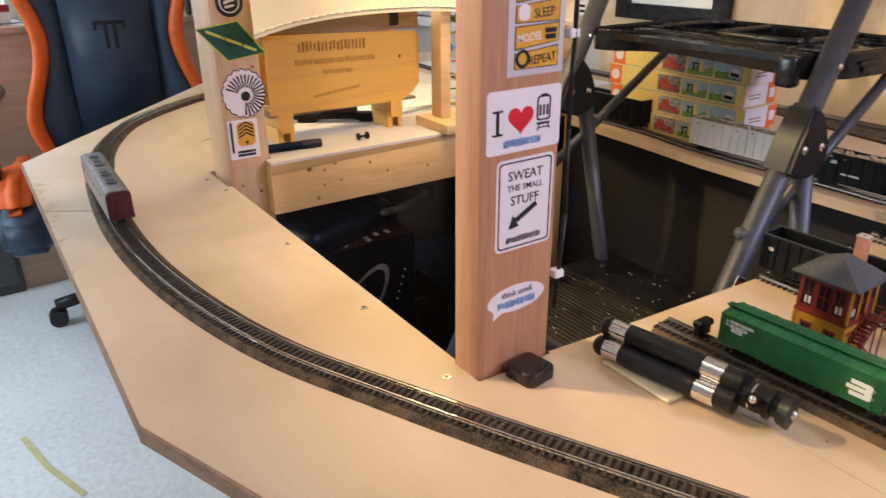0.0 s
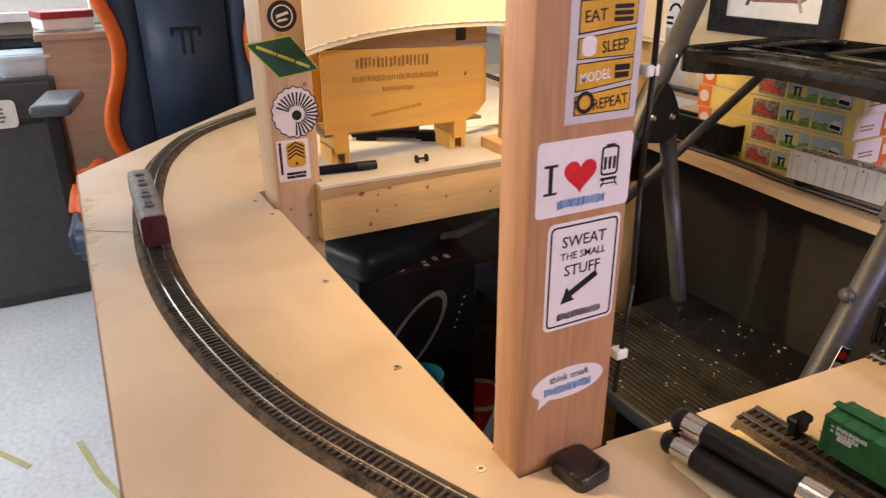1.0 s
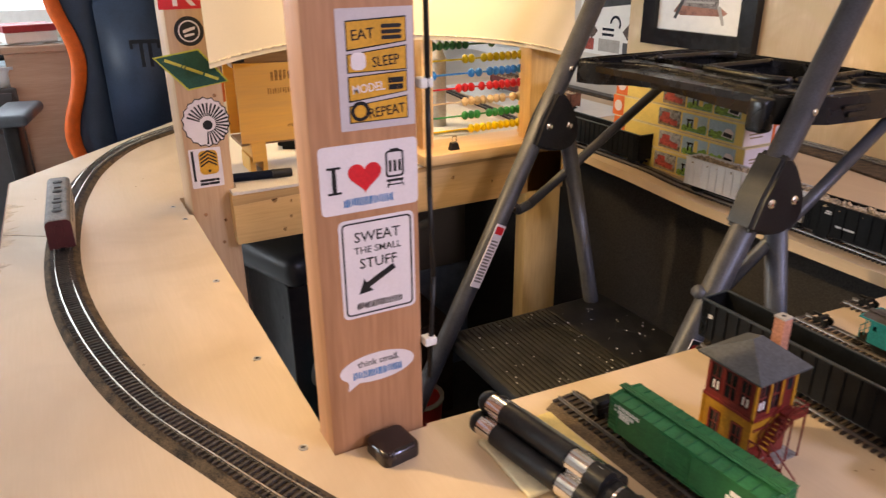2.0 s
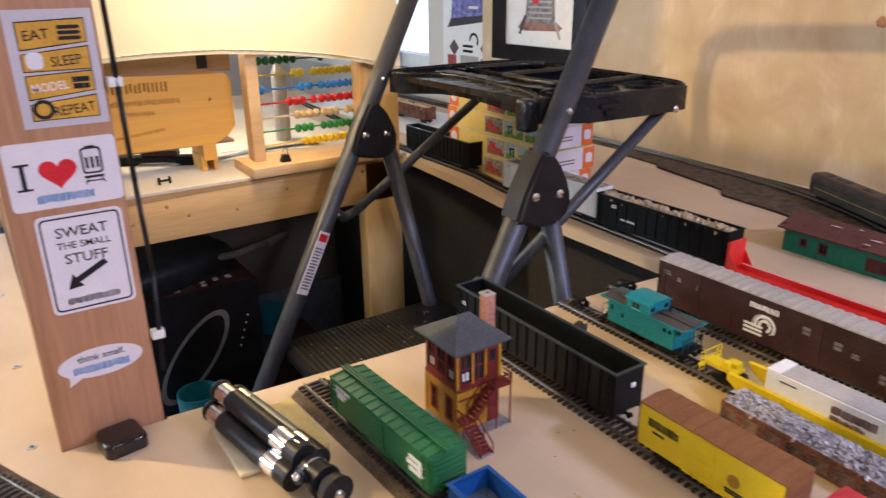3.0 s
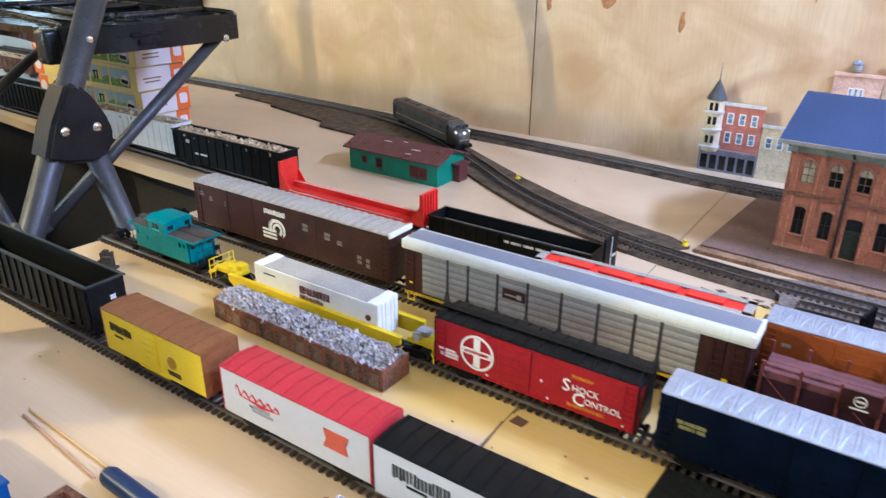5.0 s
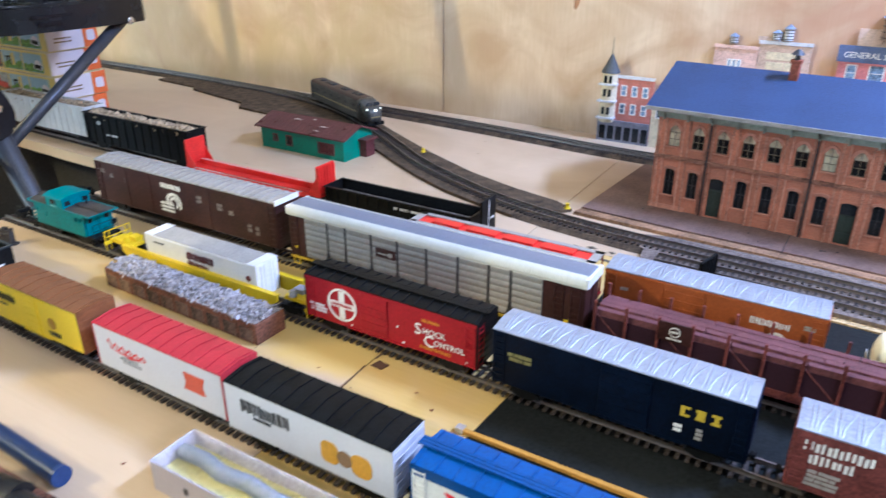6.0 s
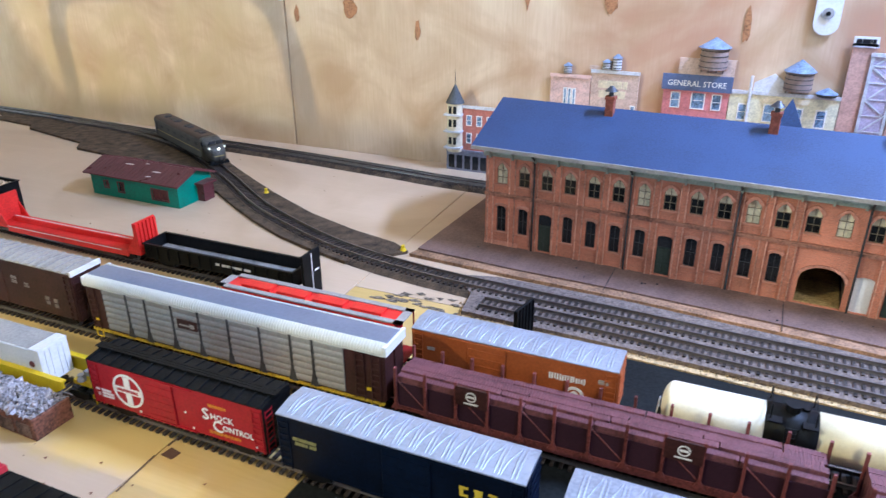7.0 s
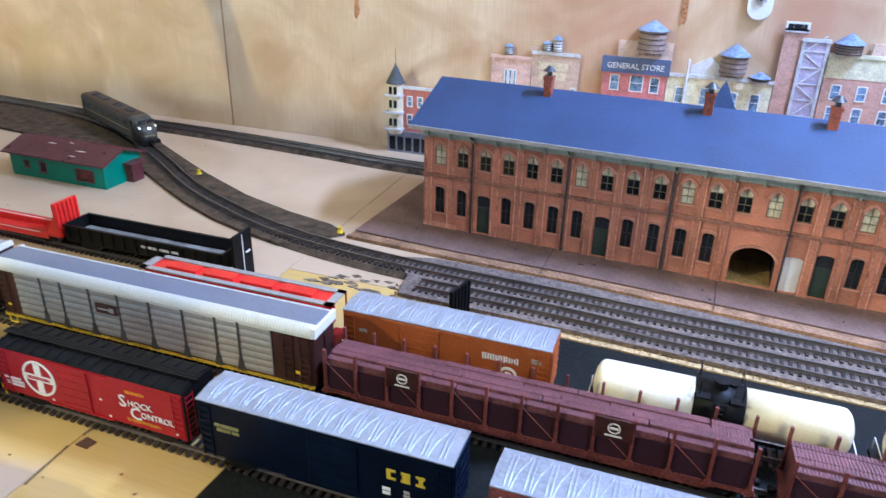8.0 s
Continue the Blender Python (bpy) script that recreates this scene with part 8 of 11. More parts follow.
# abacus
ab = thing("abacus", (-1.185, 0.86, DZ), label="wooden abacus with rows of coloured beads", category="abacus")
part("base", box(BM(), -0.06, 0.055, 0.0, 0.30, 0.0, 0.020, 0.002, 2), MAPLE, ab)
for y in (0.035, 0.275):
    part("side_post", box(BM(), -0.035, 0.0, y - 0.012, y + 0.012, 0.020, 0.235, 0.002, 2), MAPLE, ab)
part("top_bar", box(BM(), -0.035, 0.0, 0.023, 0.287, 0.235, 0.255, 0.002), MAPLE, ab)
BEADC = [mat("bead_dark_green", (0.02, 0.12, 0.04), 0.3), mat("bead_olive", (0.55, 0.40, 0.01), 0.3), mat("bead_blue", (0.02, 0.20, 0.55), 0.3), mat("bead_red", (0.60, 0.015, 0.02), 0.3), mat("bead_natural", (0.68, 0.5, 0.28), 0.4), mat("bead_green", (0.02, 0.25, 0.06), 0.3), mat("bead_yellow", (0.80, 0.55, 0.01), 0.3)]
rowsb = [(0, 1, 2, 3, 4, 5, 9.2, 13.2, 14.2), (5, 6, 8, 9, 10, 11, 12, 13, 14), (0, 6, 7.2, 9, 10, 11, 12, 13, 14), (4, 5, 6, 7.7, 9, 10, 11, 12, 13, 14), (5, 6, 7, 8, 9.2, 10.2, 11.2, 13, 14), (5, 6, 7, 9, 10, 11, 12, 13, 14), (6, 7, 8, 9, 10, 11, 12, 13, 14)]
for k, row in enumerate(rowsb):
    z = 0.21 - k * 0.0275
    rod = part("rod", cyl(BM(), (-0.018, 0.047, z), (-0.018, 0.263, z), 0.0018, seg=8), BEADC[k], ab)
    bm_ = BM()
    ball(bm_, (0, 0, 0), 0.0088, 12, 8, (1, 0.8, 1))
    me = shared(bm_, BEADC[k], "bead")
    for p_ in me.polygons:
        p_.use_smooth = True
    for s_ in row:
        part("bead", me, None, ab, at=(-0.018, 0.056 + s_ * 0.0141, z))
# small things on the bench
ws = thing("loose_wheelset", (-1.20, 0.712, DZ), label="small black metal wheelset lying on the bench", category="wheelset")
part("axle", cyl(BM(), (0, -0.011, 0.007), (0, 0.011, 0.007), 0.0022, seg=8), BLACKM, ws)
for s_ in (-1, 1):
    part("wheel", cyl(BM(), (0, s_ * 0.008, 0.007), (0, s_ * 0.011, 0.007), 0.007, seg=18), BLACKM, ws)
tl = thing("marker_pen", (-1.215, 0.56, DZ), label="dark blue capped marker lying on the bench", category="pen")
part("barrel", cyl(BM(), (0, -0.05, 0.008), (0.01, 0.03, 0.008), 0.0078, seg=14), BLUEP, tl)
part("cap", cyl(BM(), (0.01, 0.03, 0.008), (0.014, 0.065, 0.008), 0.0086, 0.0078, 14), BLACK, tl)
lm = thing("dismantled_model", (-1.37, 0.74, DZ), 58, label="dark dismantled locomotive chassis lying on the bench", category="model part")
part("chassis", box(BM(), -0.09, 0.09, -0.014, 0.014, 0.006, 0.018, 0.002), BLACKM, lm)
part("motor", box(BM(), -0.03, 0.045, -0.012, 0.012, 0.018, 0.03, 0.003), OXIDE, lm)
for xx in (-0.06, 0.06):
    part("truck", box(BM(), xx - 0.02, xx + 0.02, -0.015, 0.015, 0.0, 0.008, 0.001), BLACKM, lm)
rnd = random.Random(6)
for i in range(7):
    y = 0.93 + rnd.uniform(-0.03, 0.05)
    solo("paper_sheet", box(BM(), -0.11, 0.11, -0.15, 0.15, 0.0, 0.0012), mat("paper_%d" % i, (0.72, 0.74, 0.72), 0.7, var=0.1), "loose printed paper sheet in an untidy pile on the bench", "paper", group="papers on the bench", at=pose(-1.46, y, DZ + 0.0014 * i, 0, 0, rnd.uniform(-25, 25)))
bc = thing("binder_clip", (-1.155, 0.935, DZ + 0.02), label="small black binder clip standing by the abacus", category="clip")
part("jaw", poly(BM(), [(-0.010, 0), (0.010, 0), (0.006, 0.014), (-0.006, 0.014)], FX((-0.006, 0, 0)), 0.012), BLACK, bc)
part("wire", tube(BM(), [(0, -0.005, 0.013), (0.002, -0.004, 0.026), (0.002, 0.004, 0.026), (0, 0.005, 0.013)], 0.0009, 6), CHROME, bc, "steel wire handle")
bt = thing("glue_bottle", (-1.40, 1.03, DZ), label="translucent white squeeze bottle behind the abacus", category="bottle")
b = BM()
for z0, z1, r0, r1 in ((0, 0.16, 0.017, 0.017), (0.16, 0.18, 0.017, 0.008), (0.18, 0.215, 0.008, 0.004)):
    cyl(b, (0, 0, z0), (0, 0, z1), r0, r1, 18)
part("body", b, LGREY, bt, smooth=False)
solo("red_book", box(BM(), -1.70, -1.52, 0.86, 0.90, DZ + 0.0, DZ + 0.15, 0.002), mat("dark_red_cover", (0.22, 0.02, 0.03), 0.5), "dark red book standing on the bench", "book")

# ---- under the bench ----
bx = thing("appliance_carton", (-1.34, 0.77, 0), label="black printed appliance carton on the floor under the bench", category="carton")
part("body", box(BM(), -0.40, 0.0, -0.14, 0.14, 0, 0.60, 0.002), mat("black_print_carton", (0.012, 0.010, 0.010), 0.32, var=0.3), bx)
part("top_print", box(BM(), -0.395, -0.003, -0.136, 0.136, 0.6003, 0.6013), mat("brown_print_carton", (0.055, 0.022, 0.014), 0.35), bx, "dark brown printed top")
b = BM()
for i in range(7):
    y = -0.10 + i * 0.03
    poly(b, rect(y, y + 0.012, -0.05 - 0.02 * (i % 2), -0.03), Matrix(((0, 1, 0, 0), (1, 0, 0, 0), (0, 0, 1, 0.6014), (0, 0, 0, 1))), 0.0004)
    if i in (0, 2, 4):
        poly(b, disc(y + 0.005, -0.018, 0.007, 12), Matrix(((0, 1, 0, 0), (1, 0, 0, 0), (0, 0, 1, 0.6014), (0, 0, 0, 1))), 0.0004)
part("lettering", b, PAPER, bx, "white unreadable print as bars and dots")
b = BM()
m = FX((0.0002, 0, 0))
for k_, (a_, c_) in enumerate(((0.125, 0.048), (0.110, 0.040))):
    ca, sa = math.cos(radians(52)), math.sin(radians(52))
    ell = [(-0.02 + a_ * math.cos(t) * ca - c_ * math.sin(t) * sa, 0.44 + a_ * math.cos(t) * sa + c_ * math.sin(t) * ca) for t in [2 * math.pi * i / 36 for i in range(36)]]
    if k_ == 0:
        outer = ell
frame_strip(b, outer, ell, m, 0.0006)
part("print_outline", b, mat("grey_print", (0.22, 0.21, 0.2), 0.35), bx, "grey printed appliance outline")
b = BM()
for i in range(5):
    poly(b, disc(0.085 + 0.006 * i, 0.44 + 0.018 * i, 0.0025, 8), m, 0.0006)
part("print_dots", b, PAPER, bx, "small white dots")
cs = thing("soft_case", (-1.46, 0.70, 0.6014), 20, label="black soft case lying on the carton", category="bag")
b = box(BM(), -0.13, 0.13, -0.12, 0.16, 0, 0.075, 0.03, 4)
part("body", b, BLACK, cs, smooth=True)
part("strap", tube(BM(), [(0.10, 0.06, 0.050), (0.14, 0.14, 0.050), (0.13, 0.24, 0.045), (0.11, 0.32, 0.040)], 0.009, 8), mat("grey_strap", (0.16, 0.15, 0.14), 0.6), cs, "grey strap end", smooth=True)
for (x, y, z1, col, nm) in ((-1.39, 0.955, 0.19, (0.4, 0.025, 0.025), "red"), (-1.1, 0.74, 0.22, (0.35, 0.26, 0.14), "tan")):
    c = thing("storage_tub", (x, y, 0), label="%s plastic tub on the pit floor" % nm, category="tub", group="tubs on the pit floor")
    part("body", cyl(BM(), (0, 0, 0), (0, 0, z1), 0.05, 0.065, 20), mat("tub_" + nm, col, 0.4), c)
    b = BM()
    frame_strip(b, disc(0, 0, 0.069, 20), disc(0, 0, 0.058, 20), pose(0, 0, z1), 0.006)
    part("rim", b, LGREY, c, "grey rim")

# ---- stacked cartons on the rear shelf ----
PIC = [mat("print_sky", (0.35, 0.5, 0.6), 0.4), mat("print_leaf", (0.10, 0.22, 0.06), 0.4, var=0.9, scale=120), mat("print_red", (0.35, 0.06, 0.05), 0.4, var=0.6, scale=120), mat("print_grey", (0.3, 0.32, 0.34), 0.4, var=0.6, scale=120), mat("print_earth", (0.26, 0.2, 0.12), 0.4, var=0.6, scale=120), mat("print_bush", (0.16, 0.30, 0.05), 0.4, var=0.8, scale=160)]
for k in range(4):
    c = thing("model_carton", (-0.972 + (0.004 if k % 2 else -0.003), 1.369, T + k * 0.0435), label="cream and yellow model kit carton with orange ends in a stack", category="carton", group="stacked kit cartons")
    part("body", box(BM(), -0.171, 0.171, -0.050, 0.050, 0, 0.0428, 0.0008), CREAMBOX, c)
    each("end_band", [(-0.1717, -0.138, -0.0506, 0.0506, 0.001, 0.0418), (0.140, 0.1717, 0.022, 0.0506, 0.001, 0.0418)], ORANGE, c, "orange end band")
    part("disc_mark", poly(BM(), disc(-0.155, 0.021, 0.0115, 18), FY((0, -0.0507, 0)), 0.0003), PAPER, c, "white round mark on the orange end")
    part("disc_mark", poly(BM(), rrect(0.028, 0.045, 0.012, 0.031, 0.004), FX((0.1718, 0, 0)), 0.0003), PAPER, c, "white mark on the orange end")
    part("end_label", poly(BM(), rect(-0.0495, 0.021, 0.0015, 0.0412), FX((0.1711, 0, 0)), 0.0003), PAPER, c, "white end label")
    part("yellow_print", poly(BM(), rect(-0.137, 0.169, 0.002, 0.0405), FY((0, -0.0502, 0)), 0.0003), YELLOWL, c, "yellow printed strip")
    for i, (u0, u1) in enumerate(((-0.036, 0.022), (0.026, 0.088), (0.092, 0.152))):
        p_ = part("picture", poly(BM(), rect(u0, u1, 0.0045, 0.0375), FY((0, -0.0506, 0)), 0.0002), PIC[3] if i == 0 else PIC[0], c, "small printed picture")
        rnd = random.Random(i)
        m_ = FY((0, -0.0509, 0))
        ground = poly(BM(), rect(u0 + 0.001, u1 - 0.001, 0.0055, 0.013), m_, 0.0001)
        part("print_shape", ground, PIC[1] if i else PIC[4], p_)
        b = BM()
        if i == 0:
            poly(b, [(u0 + 0.004, 0.011), (u0 + 0.050, 0.008), (u0 + 0.052, 0.018), (u0 + 0.030, 0.021), (u0 + 0.029, 0.031), (u0 + 0.010, 0.031), (u0 + 0.009, 0.022), (u0 + 0.004, 0.020)], m_, 0.0003)
            part("print_shape", b, PIC[2], p_)
        elif i == 1:
            for j, (uu, hh_) in enumerate(((0.008, 0.010), (0.019, 0.014), (0.047, 0.013), (0.055, 0.016))):
                poly(b, disc(u0 + uu, hh_, 0.0065, 9), m_, 0.0002 + 0.00003 * j)
            part("print_shape", b, PIC[5], p_)
            part("print_shape", poly(BM(), rect(u0 + 0.030, u0 + 0.039, 0.012, 0.034), m_, 0.0004), YELLOWL, p_)
            part("print_shape", add_boxes(BM(), [(u0 + 0.014, u0 + 0.018, -0.0514, -0.0509, 0.012, 0.026), (u0 + 0.024, u0 + 0.027, -0.0514, -0.0509, 0.012, 0.024), (u0 + 0.012, u0 + 0.028, -0.0514, -0.0509, 0.025, 0.028)]), BLACKM, p_)
        else:
            for j, (uu, hh_) in enumerate(((0.008, 0.013), (0.017, 0.011), (0.027, 0.014))):
                poly(b, disc(u0 + uu, hh_, 0.007, 9), m_, 0.0002 + 0.00003 * j)
            part("print_shape", b, PIC[5], p_)
            part("print_shape", poly(BM(), [(u0 + 0.030, 0.012), (u0 + 0.056, 0.009), (u0 + 0.057, 0.022), (u0 + 0.050, 0.027), (u0 + 0.040, 0.027)], m_, 0.0004), PAPER, p_)
            part("print_shape", poly(BM(), [(u0 + 0.034, 0.013), (u0 + 0.054, 0.011), (u0 + 0.055, 0.018), (u0 + 0.036, 0.020)], m_, 0.0005), BLACKM, p_)
    part("lettering", bars(BM(), FX((0.1714, 0, 0)), -0.038, 0.014, 0.040, 0.009, 2, 1.4, 30 + k, 0.0003, 2), mat("brown_small_ink", (0.25, 0.18, 0.1), 0.5), c, "small print as bars")

# framed picture, posters and far cars
fp = thing("framed_picture", (-1.355, 1.766, 1.024), label="black framed print of a steam engine front with white mount", category="picture frame")
b = BM()
frame_strip(b, rect(-0.188, 0.188, 0.0, 0.5), rect(-0.142, 0.142, 0.042, 0.458), FY((0, 0, 0)), 0.022)
part("frame", b, GLOSSB, fp)
part("mount", poly(BM(), rect(-0.143, 0.143, 0.041, 0.459), FY((0, -0.001, 0)), 0.006), WHITE, fp, "white mount")
m = FY((0, -0.007, 0))
SEPIA = mat("sepia_print", (0.24, 0.11, 0.08), 0.5, var=0.5, scale=60)
part("print", poly(BM(), [(-0.088, 0.088), (-0.070, 0.110), (0.070, 0.104), (0.092, 0.092), (0.078, 0.084), (-0.06, 0.080)], m, 0.0003), SEPIA, fp, "brown sepia pilot beam")
part("print", poly(BM(), [(-0.086, 0.072), (-0.076, 0.070), (-0.052, 0.118), (-0.062, 0.122)], m, 0.0005), DARKG, fp, "dark pilot stay")
part("print", poly(BM(), [(0.086, 0.064), (0.078, 0.062), (0.058, 0.104), (0.068, 0.108)], m, 0.0005), LGREY, fp, "pale pilot stay")
part("print", poly(BM(), [(-0.060, 0.104), (0.062, 0.100), (0.056, 0.180), (-0.050, 0.186)], m, 0.0004), mat("grey_engraving", (0.22, 0.2, 0.19), 0.5, var=0.7, scale=90), fp, "grey engraved engine front")
for k in range(5):
    part("print", poly(BM(), rect(-0.046, 0.048, 0.112 + k * 0.014, 0.117 + k * 0.014), m, 0.0006), LGREY, fp, "pale grille bar")
part("print", poly(BM(), rect(-0.030, -0.004, 0.150, 0.215), m, 0.0008), REDINK, fp, "red panel")
part("print", poly(BM(), disc(0.012, 0.225, 0.062, 24), m, 0.0007), DARKG, fp, "dark boiler front")
ps = thing("poster", (-1.785, 1.835, 0.955), label="white poster with a blue engine and small emblems", category="poster")
part("sheet", poly(BM(), rect(-0.145, 0.158, 0, 0.6), FY(), 0.001), WHITE, ps)
m = FY((0, -0.001, 0))
part("print", poly(BM(), [(-0.098, 0.160), (0.128, 0.176), (0.134, 0.30), (-0.04, 0.30), (-0.085, 0.26)], m, 0.0004), mat("violet_print", (0.20, 0.20, 0.48), 0.5, var=0.6, scale=50), ps, "blue-violet engine picture")
part("print", poly(BM(), [(-0.118, 0.135), (0.128, 0.163), (0.128, 0.182), (-0.098, 0.164)], m, 0.0006), DARKG, ps, "dark engine trucks")
part("print", poly(BM(), rect(0.002, 0.052, 0.196, 0.204), m, 0.0006), PAPER, ps, "pale stripe")
for u, v in ((-0.080, 0.072), (0.093, 0.077)):
    part("emblem", poly(BM(), [(u - 0.028, v), (u, v - 0.026), (u + 0.028, v), (u, v + 0.026)], m, 0.0004), mat("dark_emblem_print", (0.1, 0.07, 0.06), 0.5, var=0.6, scale=150), ps, "small dark diamond emblem")
for v in (0.060, 0.076):
    part("emblem", poly(BM(), rect(-0.030, 0.026, v, v + 0.008), m, 0.0004), BLUEP, ps, "navy bar")
b = BM()
arc = [(0.030 + r_ * math.cos(radians(a)), 0.098 + r_ * math.sin(radians(a))) for r_, seq in ((0.026, range(-30, 181, 30)), (0.018, range(180, -31, -30))) for a in seq]
part("emblem", poly(b, arc, m, 0.0004), BLUEP, ps, "navy arc")
part("emblem", poly(BM(), rect(-0.118, -0.068, 0.012, 0.048), m, 0.0004), mat("brick_red_print", (0.4, 0.07, 0.05), 0.5, var=0.4, scale=150), ps, "red block emblem")
part("emblem", poly(BM(), rect(-0.045, 0.056, 0.012, 0.050), m, 0.0003), LGREY, ps, "grey block emblem")
part("emblem", poly(BM(), rect(0.070, 0.116, 0.0, 0.046), m, 0.0003), SLATE, ps, "dark sketch")
for i, (x, col) in enumerate(((-1.86, MAROON), (-1.62, RUST))):
    ob, L, h = gondola("ore_car", x - 0.09, x + 0.09, 1.52, "dark red ore car far along the rear shelf", col, 0.045, ribs=8)
    heap(ob, L - 0.01, 0.028, 0.042, 0.004, CHIPS, 60, i, 0.006, label="rubble load")
solo("white_tray", box(BM(), -2.1, -1.45, 1.40, 1.66, T, T + 0.003), WHITE, "white sheet lying on the rear shelf", "sheet")

# ---- depot ----


def arch(u, v0, w, hgt, rise, n=6, point=False):
    """Outline of an opening with an arched head."""
    pts = [(u - w / 2, v0), (u + w / 2, v0), (u + w / 2, v0 + hgt - rise)]
    for i in range(1, n):
        t = i / n
        a = math.pi * t
        if point:
            x = w / 2 * math.cos(a)
            pts.append((u + x, v0 + hgt - rise + rise * (1 - (abs(x) / (w / 2)) ** 1.6)))
        else:
            pts.append((u + w / 2 * math.cos(a), v0 + hgt - rise + rise * math.sin(a)))
    pts.append((u - w / 2, v0 + hgt - rise))
    return pts


dep = thing("depot", (0.2495, 1.457, T + 0.006), -4.0, "long two-storey red brick station building with grey-blue roof", "station building")
DL, DD, DH = 0.80, 0.155, 0.132
CHIMB = mat("dark_red_chimney", (0.30, 0.09, 0.055), 0.75, var=0.25, scale=120)
PITCH = 0.0291
ups = [0.022 + i * PITCH for i in range(27)]
holes, low = [], []
for i, u in enumerate(ups):
    holes.append(arch(u, 0.0825, 0.0142, 0.028, 0.008, 8, True))
    if i in (2, 7, 15, 20):
        low.append(("door", u, 0.017))
    elif i == 14:
        low.append(("grey", u, 0.019))
    elif i in (12, 13):
        if i == 12:
            low.append(("arch", 0.3905, 0.045))
    else:
        low.append(("win", u, 0.0125))
for kind, u, w in low:
    if kind == "win":
        holes.append(arch(u, 0.019, w, 0.035, 0.003))
    elif kind == "arch":
        holes.append(arch(u, 0.0008, w, 0.046, 0.016, 10))
    else:
        holes.append(arch(u, 0.0008, w, 0.050 if kind == "door" else 0.042, 0.003))
part("front_wall", holed(rect(0, DL, 0, DH), holes, FY((0, 0.003, 0)), 0.003), BRICK, dep)
part("end_wall", poly(BM(), [(0.003, 0), (DD - 0.003, 0), (DD - 0.003, DH), (DD / 2, DH + 0.034), (0.003, DH)], FX((0, 0, 0)), 0.003), BRICK, dep)
part("end_wall", poly(BM(), [(0.003, 0), (DD - 0.003, 0), (DD - 0.003, DH), (DD / 2, DH + 0.034), (0.003, DH)], FX((DL - 0.003, 0, 0)), 0.003), BRICK, dep)
part("rear_wall", box(BM(), 0, DL, DD - 0.003, DD, 0, DH), BRICK, dep)
part("inner_floor", box(BM(), 0.0035, DL - 0.0035, 0.0035, DD - 0.0035, 0.0, 0.0006), DARKG, dep)
# raised brick strips
WORNTRIM = mat("worn_brick_edge", (0.56, 0.30, 0.205), 0.75, var=0.35, scale=90)
for i in range(28):
    u = 0.0075 + i * PITCH
    if abs(u - 0.3905) < 0.0275:
        continue
    pil = part("pilaster", box(BM(), u - 0.0040, u + 0.0040, -0.0014, 0.0, 0.0, DH - 0.002), BRICK, dep)
    each("pilaster_edge", [(u - 0.0042, u - 0.0030, -0.0028, -0.0014, 0.0, DH - 0.002), (u + 0.0030, u + 0.0042, -0.0028, -0.0014, 0.0, DH - 0.002)], WORNTRIM, pil)
# the shade on this moulding is put into a darker brick colour
part("string_course", add_boxes(BM(), [(0, DL, -0.0034, 0.0, 0.0665, 0.0695), (0, DL, -0.0046, 0.0, 0.0695, 0.0712)]), mat("shaded_brick_band", (0.27, 0.125, 0.08), 0.8, var=0.4, scale=50), dep, "brick band with its shade painted in")
part("plinth", add_boxes(BM(), [(0.0, 0.046, -0.0022, -0.0014, 0, 0.006)]), BRICKTRIM, dep)
# windows
SASH = mat("cream_sash", (0.22, 0.18, 0.11), 0.5)


def sash_mesh(w, hh, bars_v, material):
    b = BM()
    for u in (-w / 2, -0.0003, w / 2 - 0.0006):
        box(b, u, u + 0.0006, 0.0016, 0.0026, 0, hh)
    for k in range(bars_v + 1):
        v = k * hh / bars_v
        box(b, -w / 2, w / 2, 0.0016, 0.0026, v - 0.0003, v + 0.0003)
    return shared(b, material, "sash")


S_UP, S_LOW = sash_mesh(0.0138, 0.026, 3, SASH), sash_mesh(0.012, 0.034, 2, DARKG)
lit = {0: 0, 6: 1, 10: 1, 13: 1, 16: 1, 21: 1}
P_UP = {}
for key, mt in (("dark", PANE), ("lit", LITPANE)):
    P_UP[key] = shared(box(BM(), -0.0075, 0.0075, 0.0034, 0.0040, -0.001, 0.029), mt, "pane")
P_LOW = shared(box(BM(), -0.0075, 0.0075, 0.0034, 0.0040, -0.001, 0.036), PANE, "pane")
BLIND = shared(box(BM(), -0.0070, 0.0070, 0.0031, 0.0037, 0.0175, 0.0285), LITPANE, "blind")
HOOD, SILLM = {}, {}
for key, (w, hh, rise, pt) in (("up", (0.0142, 0.028, 0.008, True)), ("low", (0.0125, 0.035, 0.003, False))):
    b = BM()
    a_in = [q for q in arch(0, 0, w, hh, rise, 8, pt) if q[1] > hh - rise - 0.0001]
    a_out = [(q[0] * 1.38, q[1] + 0.0032) for q in a_in]
    poly(b, a_in + a_out[::-1], FY((0, 0, 0)), 0.0020)
    HOOD[key] = shared(b, BRICKTRIM, "window_hood")
    SILLM[key] = shared(box(BM(), -w / 2 - 0.002, w / 2 + 0.002, -0.0024, 0.0, -0.0014, 0.0), BRICKTRIM, "window_sill")
for i, u in enumerate(ups):
    w = part("window", P_UP["lit" if i in lit else "dark"], None, dep, "pale blind behind the window" if i in lit else "", at=(u, 0, 0.0825))
    part("sash", S_UP, None, w)
    if i not in lit:
        part("blind", BLIND, None, w, "cream blind pulled a little way down")
    part("window_hood", HOOD["up"], None, w)
    part("window_sill", SILLM["up"], None, w)
